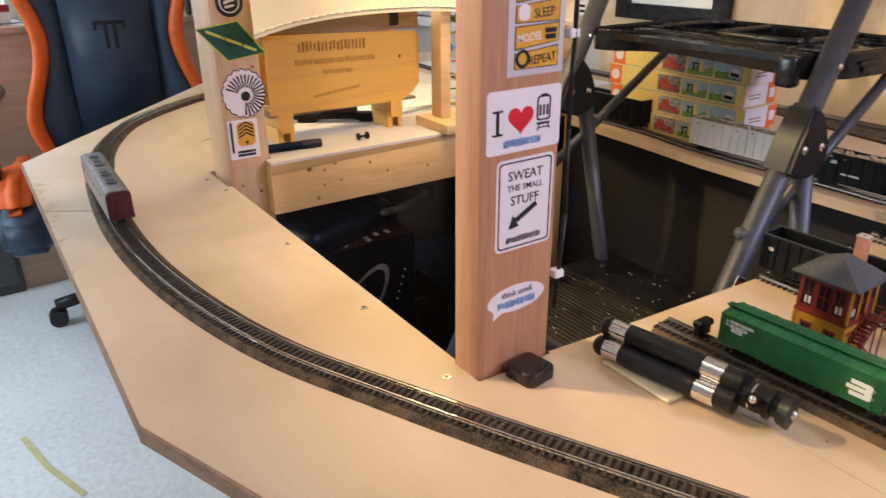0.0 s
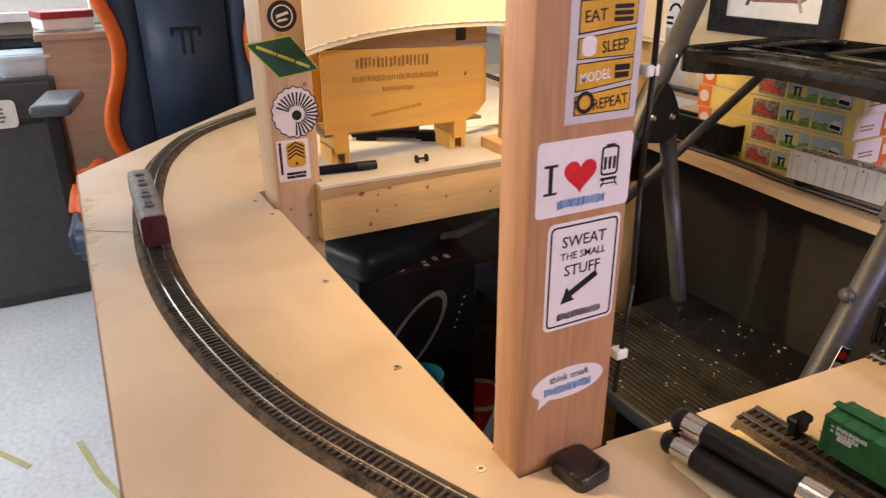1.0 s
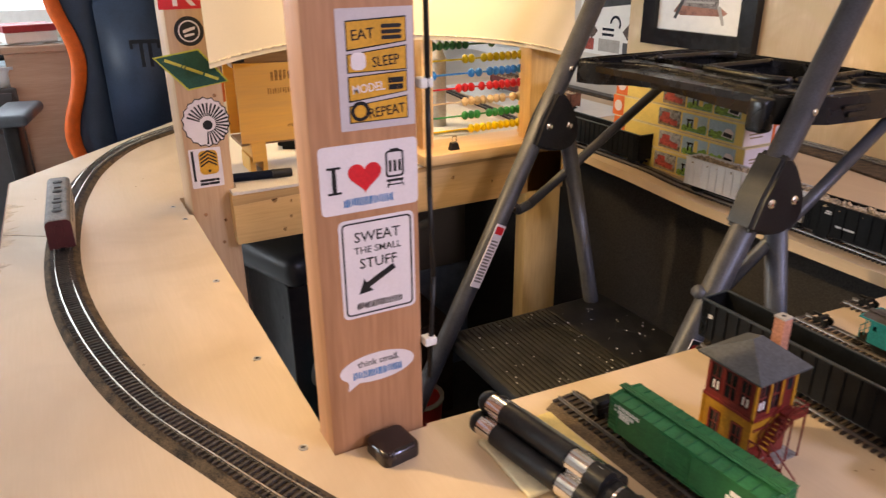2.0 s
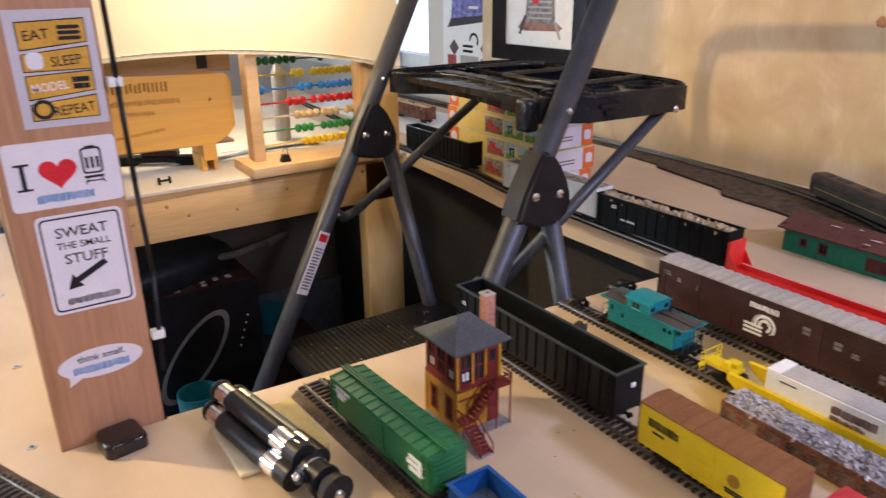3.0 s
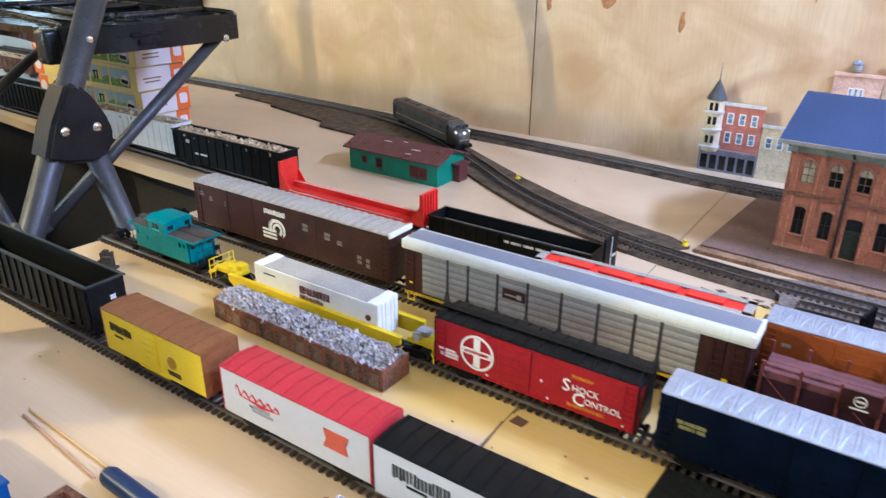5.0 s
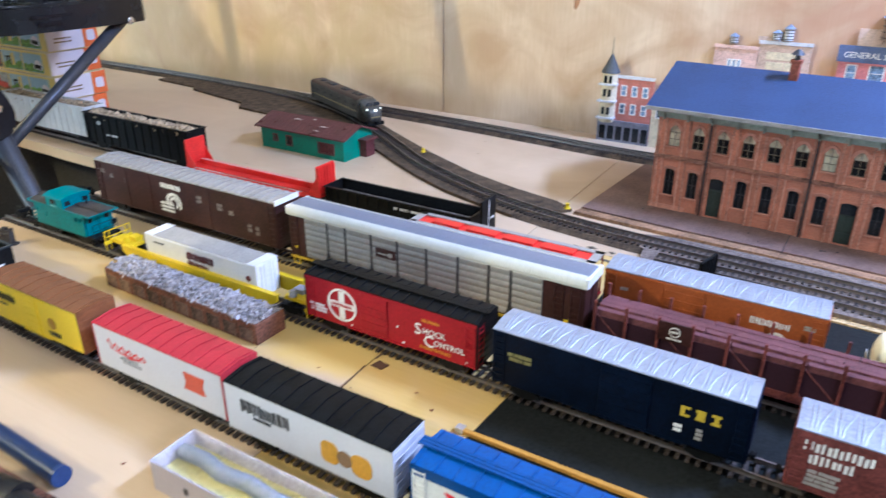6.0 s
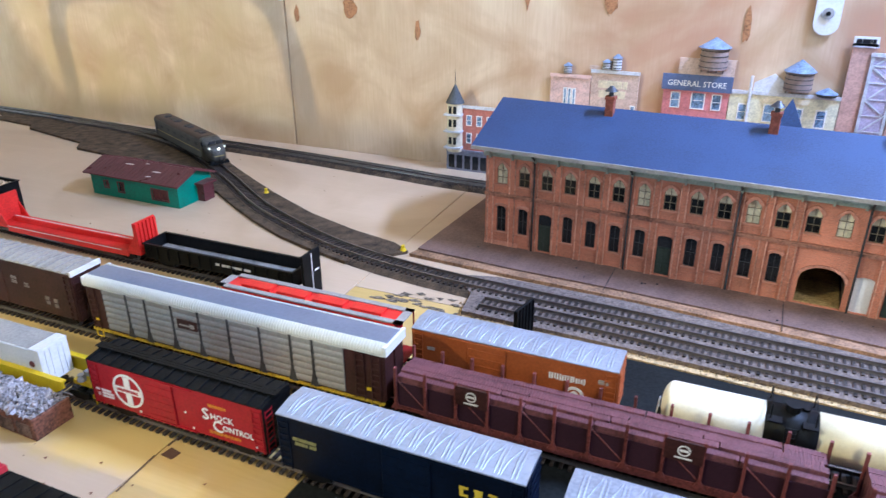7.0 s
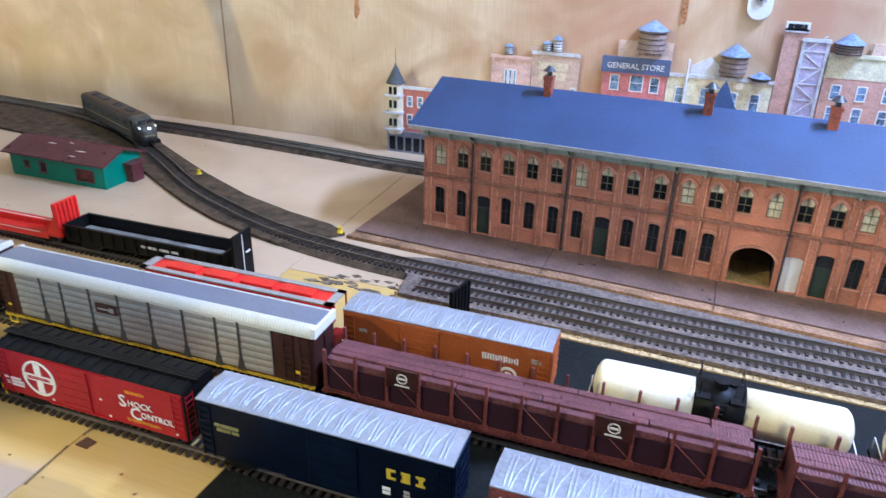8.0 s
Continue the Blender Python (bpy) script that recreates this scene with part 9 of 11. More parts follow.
for kind, u, wd in low:
    if kind == "win":
        w = part("window", P_LOW, None, dep, at=(u, 0, 0.019))
        part("sash", S_LOW, None, w)
        part("window_hood", HOOD["low"], None, w)
        part("window_sill", SILLM["low"], None, w)
    elif kind in ("door", "grey"):
        b = box(BM(), u - wd / 2 - 0.001, u + wd / 2 + 0.001, 0.0030, 0.0042, 0.0007, 0.050)
        d = part("door", b, DOORG if kind == "door" else WHITE, dep, "dark green panelled door" if kind == "door" else "plain pale grey door sheet")
        if kind == "door":
            b = BM()
            for s in (-1, 1):
                for v0, v1 in ((0.004, 0.014), (0.017, 0.034)):
                    box(b, u + s * wd / 4 - 0.003, u + s * wd / 4 + 0.003, 0.0024, 0.0031, v0, v1)
            part("door_panel", b, DOORG, d)
            part("transom", box(BM(), u - wd / 2 + 0.0005, u + wd / 2 - 0.0005, 0.0022, 0.0029, 0.0365, 0.0492), PANE, d, "dark transom light")
    else:
        # tan colour stands in for yellow light falling into the passage
        part("passage_floor", box(BM(), u - wd / 2, u + wd / 2, 0.0032, DD - 0.004, 0.0007, 0.0014), mat("lit_passage_floor", (0.42, 0.29, 0.11), 0.7, var=0.3, scale=40), dep, "passage floor coloured tan for the light falling in")
        part("passage", add_boxes(BM(), [(u - wd / 2 - 0.004, u - wd / 2 - 0.002, 0.0035, DD - 0.004, 0.0007, 0.05), (u + wd / 2 + 0.002, u + wd / 2 + 0.004, 0.0035, DD - 0.004, 0.0007, 0.05), (u - wd / 2, u + wd / 2, 0.0035, DD - 0.004, 0.0495, 0.051)]), mat("brown_passage", (0.10, 0.06, 0.045), 0.8), dep, "brown carriage passage")
        b = BM()
        a_in = [q for q in arch(u, 0, wd, 0.046, 0.016, 12) if q[1] > 0.029]
        a_out = [(u + (q[0] - u) * 1.12, q[1] + 0.003) for q in a_in]
        poly(b, a_in + a_out[::-1], FY((0, 0, 0)), 0.0014)
        part("arch_ring", b, BRICKTRIM, dep)
# cornice with brackets, gutter, roof
part("cornice", add_boxes(BM(), [(-0.002, DL + 0.002, -0.004, 0.0, 0.1180, 0.127), (-0.006, DL + 0.006, -0.014, 0.0, 0.127, 0.1305)]), CORNICE, dep, "pale green wooden cornice")
bk = BM()
poly(bk, [(0, 0.127), (-0.0110, 0.127), (-0.0105, 0.1245), (-0.0075, 0.122), (-0.0060, 0.1165), (0, 0.1155)], FX((-0.0010, 0, 0)), 0.0020)
bkm = shared(bk, CORNICE, "bracket")
for i in range(28):
    part("bracket", bkm, None, dep, at=(0.0075 + i * PITCH, 0, 0))
for s, nm in ((0, "front"), (1, "rear")):
    y0, y1 = (-0.019, DD / 2) if s == 0 else (DD + 0.019, DD / 2)
    b = BM()
    poly(b, [(y0, 0.1305), (y1, 0.1700), (y1, 0.1730), (y0, 0.1335)], FX((-0.012, 0, 0)), DL + 0.024)
    part("roof", b, BLUESLATE, dep, "smooth grey-blue slate roof slope")
part("gutter", add_boxes(BM(), [(-0.012, DL + 0.012, -0.021, -0.0185, 0.129, 0.1335)]), LGREY, dep)
for u in (0.0655, 0.182, 0.298, 0.4195, 0.536, 0.652):
    b = BM()
    tube(b, [(u, -0.018, 0.129), (u, -0.0055, 0.120), (u, -0.0045, 0.112), (u, -0.0035, 0.001)], 0.0012, 8)
    part("downspout", b, DARKG, dep, "dark grey downspout")
b = BM()
tip = b.verts.new((0.327, 0.118, 0.196))
ft = [b.verts.new(c) for c in ((0.307, 0.098, 0.158), (0.347, 0.098, 0.158), (0.347, 0.138, 0.150), (0.307, 0.138, 0.150))]
for i in range(4):
    b.faces.new((ft[i], ft[(i + 1) % 4], tip))
b.faces.new(ft[::-1])
part("roof_gable", b, BLUESLATE, dep, "small blue peaked roof behind the ridge")
for u, dv in ((0.132, 0), (0.315, 0), (0.440, 0), (0.6, 0)):
    b = BM()
    box(b, u - 0.0050, u + 0.0050, 0.061, 0.071, 0.155, 0.189, 0.0005)
    box(b, u - 0.0060, u + 0.0060, 0.0598, 0.0722, 0.186, 0.190)
    c = part("chimney", b, CHIMB, dep, "red brick chimney")
    b = BM()
    cyl(b, (u, 0.066, 0.190), (u, 0.066, 0.196), 0.003, seg=10)
    cyl(b, (u, 0.066, 0.196), (u, 0.066, 0.202), 0.0080, 0.002, 14)
    part("chimney_cowl", b, GREYTUBE, c, "grey metal cowl")
slab("platform", [(0.178, 1.4045), (0.311, 1.3935), (0.446, 1.388), (0.626, 1.373), (1.2, 1.315), (1.2, 1.625), (0.195, 1.625)], T - 0.001, T + 0.006, PLATFORM, "brown station platform slab", "platform")
slab("platform_edge", [(0.173, 1.389), (0.311, 1.379), (0.446, 1.3735), (0.626, 1.3585), (1.2, 1.301), (1.2, 1.3145), (0.626, 1.3725), (0.446, 1.3875), (0.311, 1.393), (0.1775, 1.404)], T - 0.001, T + 0.004, mat("tan_edging", (0.38, 0.22, 0.12), 0.6, var=0.3), "tan edging strip along the platform", "platform")
b = BM()
rnd = random.Random(31)
for _ in range(16):
    x = rnd.uniform(0.24, 0.9)
    poly(b, disc(x, 1.45 - 0.07 * (x - 0.24) - rnd.uniform(0.008, 0.045), rnd.uniform(0.0008, 0.0016), 7), pose(0, 0, T + 0.006), 0.0006)
for x in (0.42, 0.605, 0.79):
    poly(b, [(x, 1.379 - 0.105 * (x - 0.42)), (x + 0.0008, 1.379 - 0.105 * (x - 0.42)), (x + 0.0028, 1.44 - 0.07 * (x - 0.42)), (x + 0.002, 1.44 - 0.07 * (x - 0.42))], pose(0, 0, T + 0.006), 0.0004)
tagged(part("platform_speck", b, INK), "dark specks and joints on the platform", "specks", kind="stuff")

# ---- signal tower ----
tw = thing("signal_tower", (-0.309, 0.762, T), label="mustard and red wooden signal tower with grey hipped roof", category="signal tower")
hx, hy = 0.0255, 0.0235
part("base_slab", poly(BM(), [(-hx - 0.001, -hy - 0.003), (hx + 0.040, -hy - 0.006), (hx + 0.040, -hy + 0.011), (hx + 0.012, -hy + 0.013), (hx + 0.012, 0.004), (hx + 0.0115, hy + 0.006), (-hx - 0.001, hy + 0.002)], pose(0, 0, 0), 0.0013), mat("grey_card_base", (0.30, 0.28, 0.27), 0.7, var=0.25, scale=80), tw, "thin grey base")


def tower_wall(name, z0, z1, face, material, wins):
    w = hy if face == "x" else hx
    m_ = FX((hx - 0.0015, 0, 0)) if face == "x" else FY((0, -hy + 0.0015, 0))
    return part(name, holed(rect(-w, w, z0, z1), [rect(u - ww / 2, u + ww / 2, v0, v1) for u, ww, v0, v1 in wins], m_, 0.0015), material, tw)


lowx = []
upx = [(-0.0145, 0.0105, 0.051, 0.079), (-0.0005, 0.0105, 0.051, 0.079)]
lowy = [(-0.012, 0.010, 0.010, 0.034), (0.012, 0.010, 0.010, 0.034)]
upy = [(-0.016, 0.011, 0.052, 0.078), (0.0, 0.012, 0.052, 0.078), (0.015, 0.010, 0.052, 0.078)]
tower_wall("lower_wall", 0.002, 0.044, "x", TOWERY, lowx)
tower_wall("lower_wall", 0.002, 0.044, "y", TOWERY, lowy)
tower_wall("upper_wall", 0.047, 0.085, "x", TOWERR, upx)
tower_wall("upper_wall", 0.047, 0.085, "y", TOWERR, upy)
part("rear_wall", add_boxes(BM(), [(-hx, hx - 0.0016, hy - 0.0015, hy, 0.002, 0.085), (-hx, -hx + 0.0015, -hy + 0.0016, hy - 0.0016, 0.002, 0.085)]), TOWERR, tw)
part("floor_band", add_boxes(BM(), [(-hx - 0.001, hx + 0.001, -hy - 0.001, hy + 0.001, 0.044, 0.047)]), TOWERR, tw, "oxide red band")
for wl, axis in ((lowx + upx, "x"), (lowy + upy, "y")):
    for u, ww, v0, v1 in wl:
        m_ = FX((hx, 0, 0)) if axis == "x" else FY((0, -hy, 0))
        b = BM()
        fo, fi = (0.001, 0.0008) if v0 < 0.04 else (0.0006, 0.0002)
        frame_strip(b, rect(u - ww / 2 - fo, u + ww / 2 + fo, v0 - fo, v1 + fo), rect(u - ww / 2 + fi, u + ww / 2 - fi, v0 + fi, v1 - fi), m_, 0.0008)
        w = part("window_frame", b, TOWERR, tw)
        b = BM()
        poly(b, rect(u - ww / 2, u + ww / 2, v0, v1), m_ @ pose(0, 0, -0.0013), 0.0004)
        part("pane", b, PANE, w)
        b = BM()
        poly(b, rect(u - 0.0004, u + 0.0004, v0, v1), m_ @ pose(0, 0, -0.0006), 0.0004)
        poly(b, rect(u - ww / 2, u + ww / 2, (v0 + v1) / 2 - 0.0004, (v0 + v1) / 2 + 0.0004), m_ @ pose(0, 0, -0.0006), 0.0005)
        part("muntin", b, TOWERR, w)
        if v0 > 0.04 and abs(u) > 0.014:
            for du in (-0.0028, 0.0012):
                part("paper_note", poly(BM(), rect(u + du, u + du + 0.0022, v0 + 0.002, v0 + 0.010), m_ @ pose(0, 0, -0.0008), 0.0001), WHITE, w, "white paper in the window")
each("corner_post", [(hx - 0.001, hx + 0.001, -hy - 0.001, -hy + 0.001, 0.002, 0.085), (-hx - 0.001, -hx + 0.001, -hy - 0.001, -hy + 0.001, 0.002, 0.044), (hx - 0.001, hx + 0.001, hy - 0.0022, hy + 0.001, 0.047, 0.085)], TOWERY, tw)
each("window_post", [(hx + 0.0002, hx + 0.0012, y - 0.0011, y + 0.0011, 0.049, 0.085) for y in (-0.0075, 0.0068)], TOWERY, tw, "mustard post between the windows")
each("trim_board", [(hx + 0.0001, hx + 0.0012, -hy + 0.0012, 0.010, 0.0400, 0.0432), (hx + 0.0001, hx + 0.0010, -hy + 0.0012, 0.010, 0.0345, 0.0358), (hx + 0.0001, hx + 0.0012, -hy + 0.0012, 0.0085, 0.0062, 0.0082), (hx + 0.0001, hx + 0.0012, 0.0066, 0.0085, 0.0083, 0.0344)], TOWERY, tw, "mustard trim board")
part("sill_band", box(BM(), hx + 0.0001, hx + 0.0014, -hy + 0.0012, 0.010, 0.0345, 0.0360), TOWERR, tw, "oxide red trim board")
part("upper_door", box(BM(), hx + 0.0001, hx + 0.0010, 0.0092, 0.0200, 0.048, 0.080, 0.0003), TOWERR, tw, "oxide red plank door")
part("door_light", box(BM(), hx + 0.0010, hx + 0.0013, 0.0115, 0.0178, 0.066, 0.077), PANE, tw)
b = BM()
ex, ey = hx + 0.0075, hy + 0.0075
base = [b.verts.new(c) for c in ((-ex, -ey, 0.0845), (ex, -ey, 0.0845), (ex, ey, 0.0845), (-ex, ey, 0.0845))]
mid = [b.verts.new(c) for c in ((-ex, -ey, 0.0862), (ex, -ey, 0.0862), (ex, ey, 0.0862), (-ex, ey, 0.0862))]
r0, r1 = b.verts.new((0, -0.006, 0.106)), b.verts.new((0, 0.006, 0.106))
b.faces.new(base[::-1])
for i in range(4):
    b.faces.new((base[i], base[(i + 1) % 4], mid[(i + 1) % 4], mid[i]))
b.faces.new((mid[0], mid[1], r0))
b.faces.new((mid[1], mid[2], r1, r0))
b.faces.new((mid[2], mid[3], r1))
b.faces.new((mid[3], mid[0], r0, r1))
part("roof", b, SLATE, tw, "slate grey hipped roof")
ch = part("chimney", box(BM(), -0.004, 0.006, 0.0225, 0.0325, 0.0, 0.118), BRICKTRIM, tw)
part("chimney_cap", box(BM(), -0.0045, 0.0065, 0.0215, 0.0325, 0.118, 0.1195), LGREY, ch)
part("flue", box(BM(), -0.0005, 0.0025, 0.0255, 0.0285, 0.1195, 0.1198), INK, ch)
# outside stair: a flight down along the wall to a turn, then a flight outwards
landing = part("landing", box(BM(), hx + 0.0015, hx + 0.0135, 0.0085, hy + 0.004, 0.0432, 0.0450), TOWERR, tw)
part("railing", add_boxes(BM(), [(hx + 0.0122, hx + 0.0134, 0.0095, hy + 0.004, 0.0535, 0.0547), (hx + 0.0122, hx + 0.0134, 0.0095, hy + 0.0028, 0.0490, 0.0499), (hx + 0.0122, hx + 0.0134, hy + 0.0028, hy + 0.004, 0.045, 0.0535), (hx + 0.0016, hx + 0.0121, hy + 0.0029, hy + 0.0039, 0.0535, 0.0546), (hx + 0.0016, hx + 0.0121, hy + 0.0030, hy + 0.0038, 0.049, 0.050)]), TOWERR, landing)
each("landing_post", [(hx + 0.0120, hx + 0.0132, hy + 0.0022, hy + 0.0034, 0.0013, 0.0432), (hx + 0.0120, hx + 0.0132, 0.0100, 0.0112, 0.0013, 0.0432)], TOWERR, tw)
for i in range(7):
    y, z = 0.0078 - i * 0.0031, 0.0425 - i * 0.0033
    part("tread", box(BM(), hx + 0.0022, hx + 0.0118, y - 0.0032, y + 0.0008, z - 0.0009, z), TOWERR, tw)
for xx in (hx + 0.0016, hx + 0.0122):
    part("stringer", poly(BM(), [(0.0090, 0.0400), (-0.0140, 0.0155), (-0.0140, 0.0195), (0.0090, 0.0440)], FX((xx - 0.0005, 0, 0)), 0.001), TOWERR, tw)
    part("handrail", poly(BM(), [(0.0090, 0.0535), (-0.0140, 0.0290), (-0.0140, 0.0303), (0.0090, 0.0548)], FX((xx - 0.0005, 0, 0)), 0.001), TOWERR, tw)
    each("baluster", [(xx - 0.0005, xx + 0.0005, y - 0.0005, y + 0.0005, z, z + 0.0105) for y, z in ((-0.0135, 0.0195), (-0.0060, 0.0275), (0.0020, 0.0362))], TOWERR, tw)
turn = part("landing", box(BM(), hx + 0.0015, hx + 0.0135, -0.0265, -0.0140, 0.0180, 0.0196), TOWERR, tw)
part("railing", add_boxes(BM(), [(hx + 0.0016, hx + 0.0134, -0.0264, -0.0255, 0.0285, 0.0297), (hx + 0.0016, hx + 0.0026, -0.0264, -0.0255, 0.0196, 0.0285), (hx + 0.0124, hx + 0.0134, -0.0264, -0.0255, 0.0013, 0.0285)]), TOWERR, turn)
for i in range(7):
    x, z = hx + 0.0145 + i * 0.0033, 0.0170 - i * 0.0024
    part("tread", box(BM(), x - 0.0006, x + 0.0034, -0.0258, -0.0148, z - 0.0009, z), TOWERR, tw)
for yy in (-0.0264, -0.0142):
    part("stringer", poly(BM(), [(hx + 0.0135, 0.0150), (hx + 0.0370, 0.0013), (hx + 0.0405, 0.0013), (hx + 0.0135, 0.0190)], FY((0, yy + 0.0005, 0)), 0.001), TOWERR, tw)
    part("handrail", poly(BM(), [(hx + 0.0130, 0.0285), (hx + 0.0400, 0.0105), (hx + 0.0400, 0.0118), (hx + 0.0130, 0.0298)], FY((0, yy + 0.0005, 0)), 0.001), TOWERR, tw)
    each("baluster", [(hx + x - 0.0005, hx + x + 0.0005, yy - 0.0005, yy + 0.0005, z, z + 0.0100) for x, z in ((0.0140, 0.0185), (0.0265, 0.0100), (0.0395, 0.0013))], TOWERR, tw)
pd = part("porch_door", box(BM(), hx + 0.0001, hx + 0.0012, 0.0095, 0.0215, 0.003, 0.0425), TOWERR, tw, "oxide red door bay")
part("door_panel", add_boxes(BM(), [(hx + 0.0012, hx + 0.0016, 0.0115, 0.0195, 0.006, 0.018), (hx + 0.0012, hx + 0.0016, 0.0115, 0.0195, 0.021, 0.034)]), TOWERR, pd)

# ---- green shed ----
shd = thing("shed", (-0.3015, 1.4455, T), -1, label="teal green model shed with brown metal roof", category="shed")
wx, wy = 0.0875, 0.036
wins = [(-0.056, 0.009, 0.014, 0.025), (-0.026, 0.012, 0.010, 0.026), (0.052, 0.032, 0.008, 0.025)]
part("front_wall", holed(rect(-wx, wx, 0, 0.0365), [rect(u - w / 2, u + w / 2, v0, v1) for u, w, v0, v1 in wins], FY((0, -wy + 0.002, 0)), 0.002), TEALG, shd)
part("rear_wall", box(BM(), -wx, wx, wy - 0.002, wy, 0, 0.0365), TEALG, shd)
for x in (-wx, wx - 0.002):
    part("end_wall", poly(BM(), [(-wy + 0.002, 0), (wy - 0.002, 0), (wy - 0.002, 0.0365), (0, 0.0495), (-wy + 0.002, 0.0365)], FX((x, 0, 0)), 0.002), TEALG, shd)
for u, w, v0, v1 in wins:
    pn = part("window", poly(BM(), rect(u - w / 2 - 0.001, u + w / 2 + 0.001, v0, v1), FY((0, -wy + 0.0035, 0)), 0.0006), MAROON if w > 0.02 else PANE, shd, "brown sliding door" if w > 0.02 else "")
    b = BM()
    frame_strip(b, rect(u - w / 2 - 0.001, u + w / 2 + 0.001, v0 - 0.001, v1 + 0.001), rect(u - w / 2 + 0.001, u + w / 2 - 0.001, v0 + 0.001, v1 - 0.001), FY((0, -wy, 0)), 0.001)
    poly(b, rect(u - 0.0004, u + 0.0004, v0, v1), FY((0, -wy + 0.001, 0)), 0.001)
    part("frame", b, SHEDROOF, pn)
for s in (-1, 1):
    b = BM()
    poly(b, [(s * (wy + 0.007), 0.0345), (0, 0.0498), (0, 0.0518), (s * (wy + 0.007), 0.0365)], FX((-wx - 0.008, 0, 0)), 2 * wx + 0.016)
    rf = part("roof", b, SHEDROOF, shd, "brown ribbed metal roof")
    seam = shared(poly(BM(), [(s * (wy + 0.007), 0.0365), (0, 0.0518), (0, 0.0525), (s * (wy + 0.007), 0.0372)], FX((-0.0004, 0, 0)), 0.0008), SHEDROOF, "roof_seam")
    for i in range(26):
        part("roof_seam", seam, None, rf, at=(-wx - 0.006 + i * (2 * wx + 0.012) / 25, 0, 0))
b = BM()
for (x, y, r) in ((-0.025, -0.012, 0.004), (0.036, -0.020, 0.0045), (0.030, -0.032, 0.003), (0.006, -0.006, 0.002)):
    zz = 0.0518 - 0.0153 * abs(y) / (wy + 0.007) + 0.0008
    poly(b, [(x - 2 * r, y - r * 0.3), (x - r * 0.5, y + r * 0.3), (x + 0.3 * r, y + r * 0.4), (x + r * 2, y), (x + r * 0.4, y - r * 0.4)], pose(0, 0, zz), 0.0006)
part("paint_chip", b, WHITE, shd, "white paint chips")
part("lean_to", add_boxes(BM(), [(wx, wx + 0.013, 0.004, 0.026, 0.0, 0.026), (wx, wx + 0.017, 0.0, 0.030, 0.026, 0.029)]), SHEDROOF, shd, "small brown lean-to")

# ---- printed city skyline on the backdrop ----
CY = 1.766


PRINTPANE = mat("printed_window_blue", (0.16, 0.24, 0.36), 0.5, var=0.6, scale=150)


def facade(x0, x1, z1, key, label, wins=(), cornice=None, y=CY, th=0.004):
    f = thing("skyline_building", (x0, y, T), label=label, category="building cutout", group="city skyline cutouts")
    w, h = x1 - x0, z1 - T
    part("wall", poly(BM(), rect(0, w, 0, h), FY(), th), BUILD[key], f)
    for u, v, ww, hh in wins:
        p_ = part("window", poly(BM(), arch(u, v, ww, hh, hh * 0.15, 4), FY((0, -th, 0)), 0.0005), PRINTPANE, f)
        b = BM()
        frame_strip(b, rect(u - ww / 2 - 0.001, u + ww / 2 + 0.001, v - 0.001, v + hh + 0.001), rect(u - ww / 2 + 0.0006, u + ww / 2 - 0.0006, v + 0.0006, v + hh - 0.0006), FY((0, -th, 0)), 0.0009)
        poly(b, rect(u - ww / 2, u + ww / 2, v + hh / 2 - 0.0004, v + hh / 2 + 0.0004), FY((0, -th, 0)), 0.0009)
        part("sash", b, WHITE, p_)
    if cornice:
        part("cornice", add_boxes(BM(), [(-0.001, w + 0.001, -th - 0.002, -th, h - 0.004, h + 0.001)]), BUILD[cornice], f)
    return f, w, h


def roof_tank(f, u, v, r, hh, roofh, name="water_tower", legs=0.008, body="wood"):
    """A half-round wooden tank with a cone roof, in relief."""
    b = BM()
    n = 10
    pts = [(u - r, -0.001 + 0), (u + r, -0.001)]
    cyl(b, (u, -0.003, v + legs), (u, -0.003, v + legs + hh), r * 1.04, r, 20)
    t = part(name, b, BUILD[body], f, "round wooden roof tank")
    part("cone_roof", cyl(BM(), (u, -0.003, v + legs + hh), (u, -0.003, v + legs + hh + roofh), r * 1.22, 0.0006, 20), TANKROOF, t, "blue-grey cone roof")
    b = BM()
    for k in range(4):
        z = v + legs + hh * (k + 0.5) / 4
        cyl(b, (u, -0.003, z - 0.0005), (u, -0.003, z + 0.0005), r * 1.06, seg=20)
    part("hoop", b, DARKG, t)
    if legs:
        b = BM()
        for du in (-0.8, -0.3, 0.3, 0.8):
            box(b, u + du * r - 0.0008, u + du * r + 0.0008, -0.005, -0.002, v, v + legs)
        part("stand", b, BUILD["wood"], t)


f, w, h = facade(0.104, 0.165, 0.962, "red", "red brick corner shop cutout with cream turret", [(0.012 + i * 0.018, v, 0.008, 0.016) for i in range(3) for v in (0.050, 0.080)], "grey", y=1.746)
part("shopfront", add_boxes(BM(), [(-0.028, w, -0.0055, -0.004, 0.0, 0.032), (-0.028, w, -0.0065, -0.004, 0.032, 0.037)]), mat("printed_slate", (0.22, 0.22, 0.27), 0.5, var=0.2, scale=90), f, "slate grey shop front")
each("shop_window", [(-0.024 + i * 0.0145, -0.0135 + i * 0.0145, -0.0062, -0.0054, 0.004, 0.027) for i in range(6)], PANE, f)
b = BM()
cyl(b, (-0.013, -0.004, 0.034), (-0.013, -0.004, 0.116), 0.0135, seg=12)
tq = part("turret", b, BUILD["cream"], f, "cream corner turret")
part("turret_roof", cyl(BM(), (-0.013, -0.004, 0.116), (-0.013, -0.004, 0.146), 0.016, 0.0012, 14), SLATE, tq, "grey cone roof")
part("spire", cyl(BM(), (-0.013, -0.004, 0.146), (-0.013, -0.004, 0.172), 0.0008, 0.0003, 8), DARKG, tq)
b = BM()
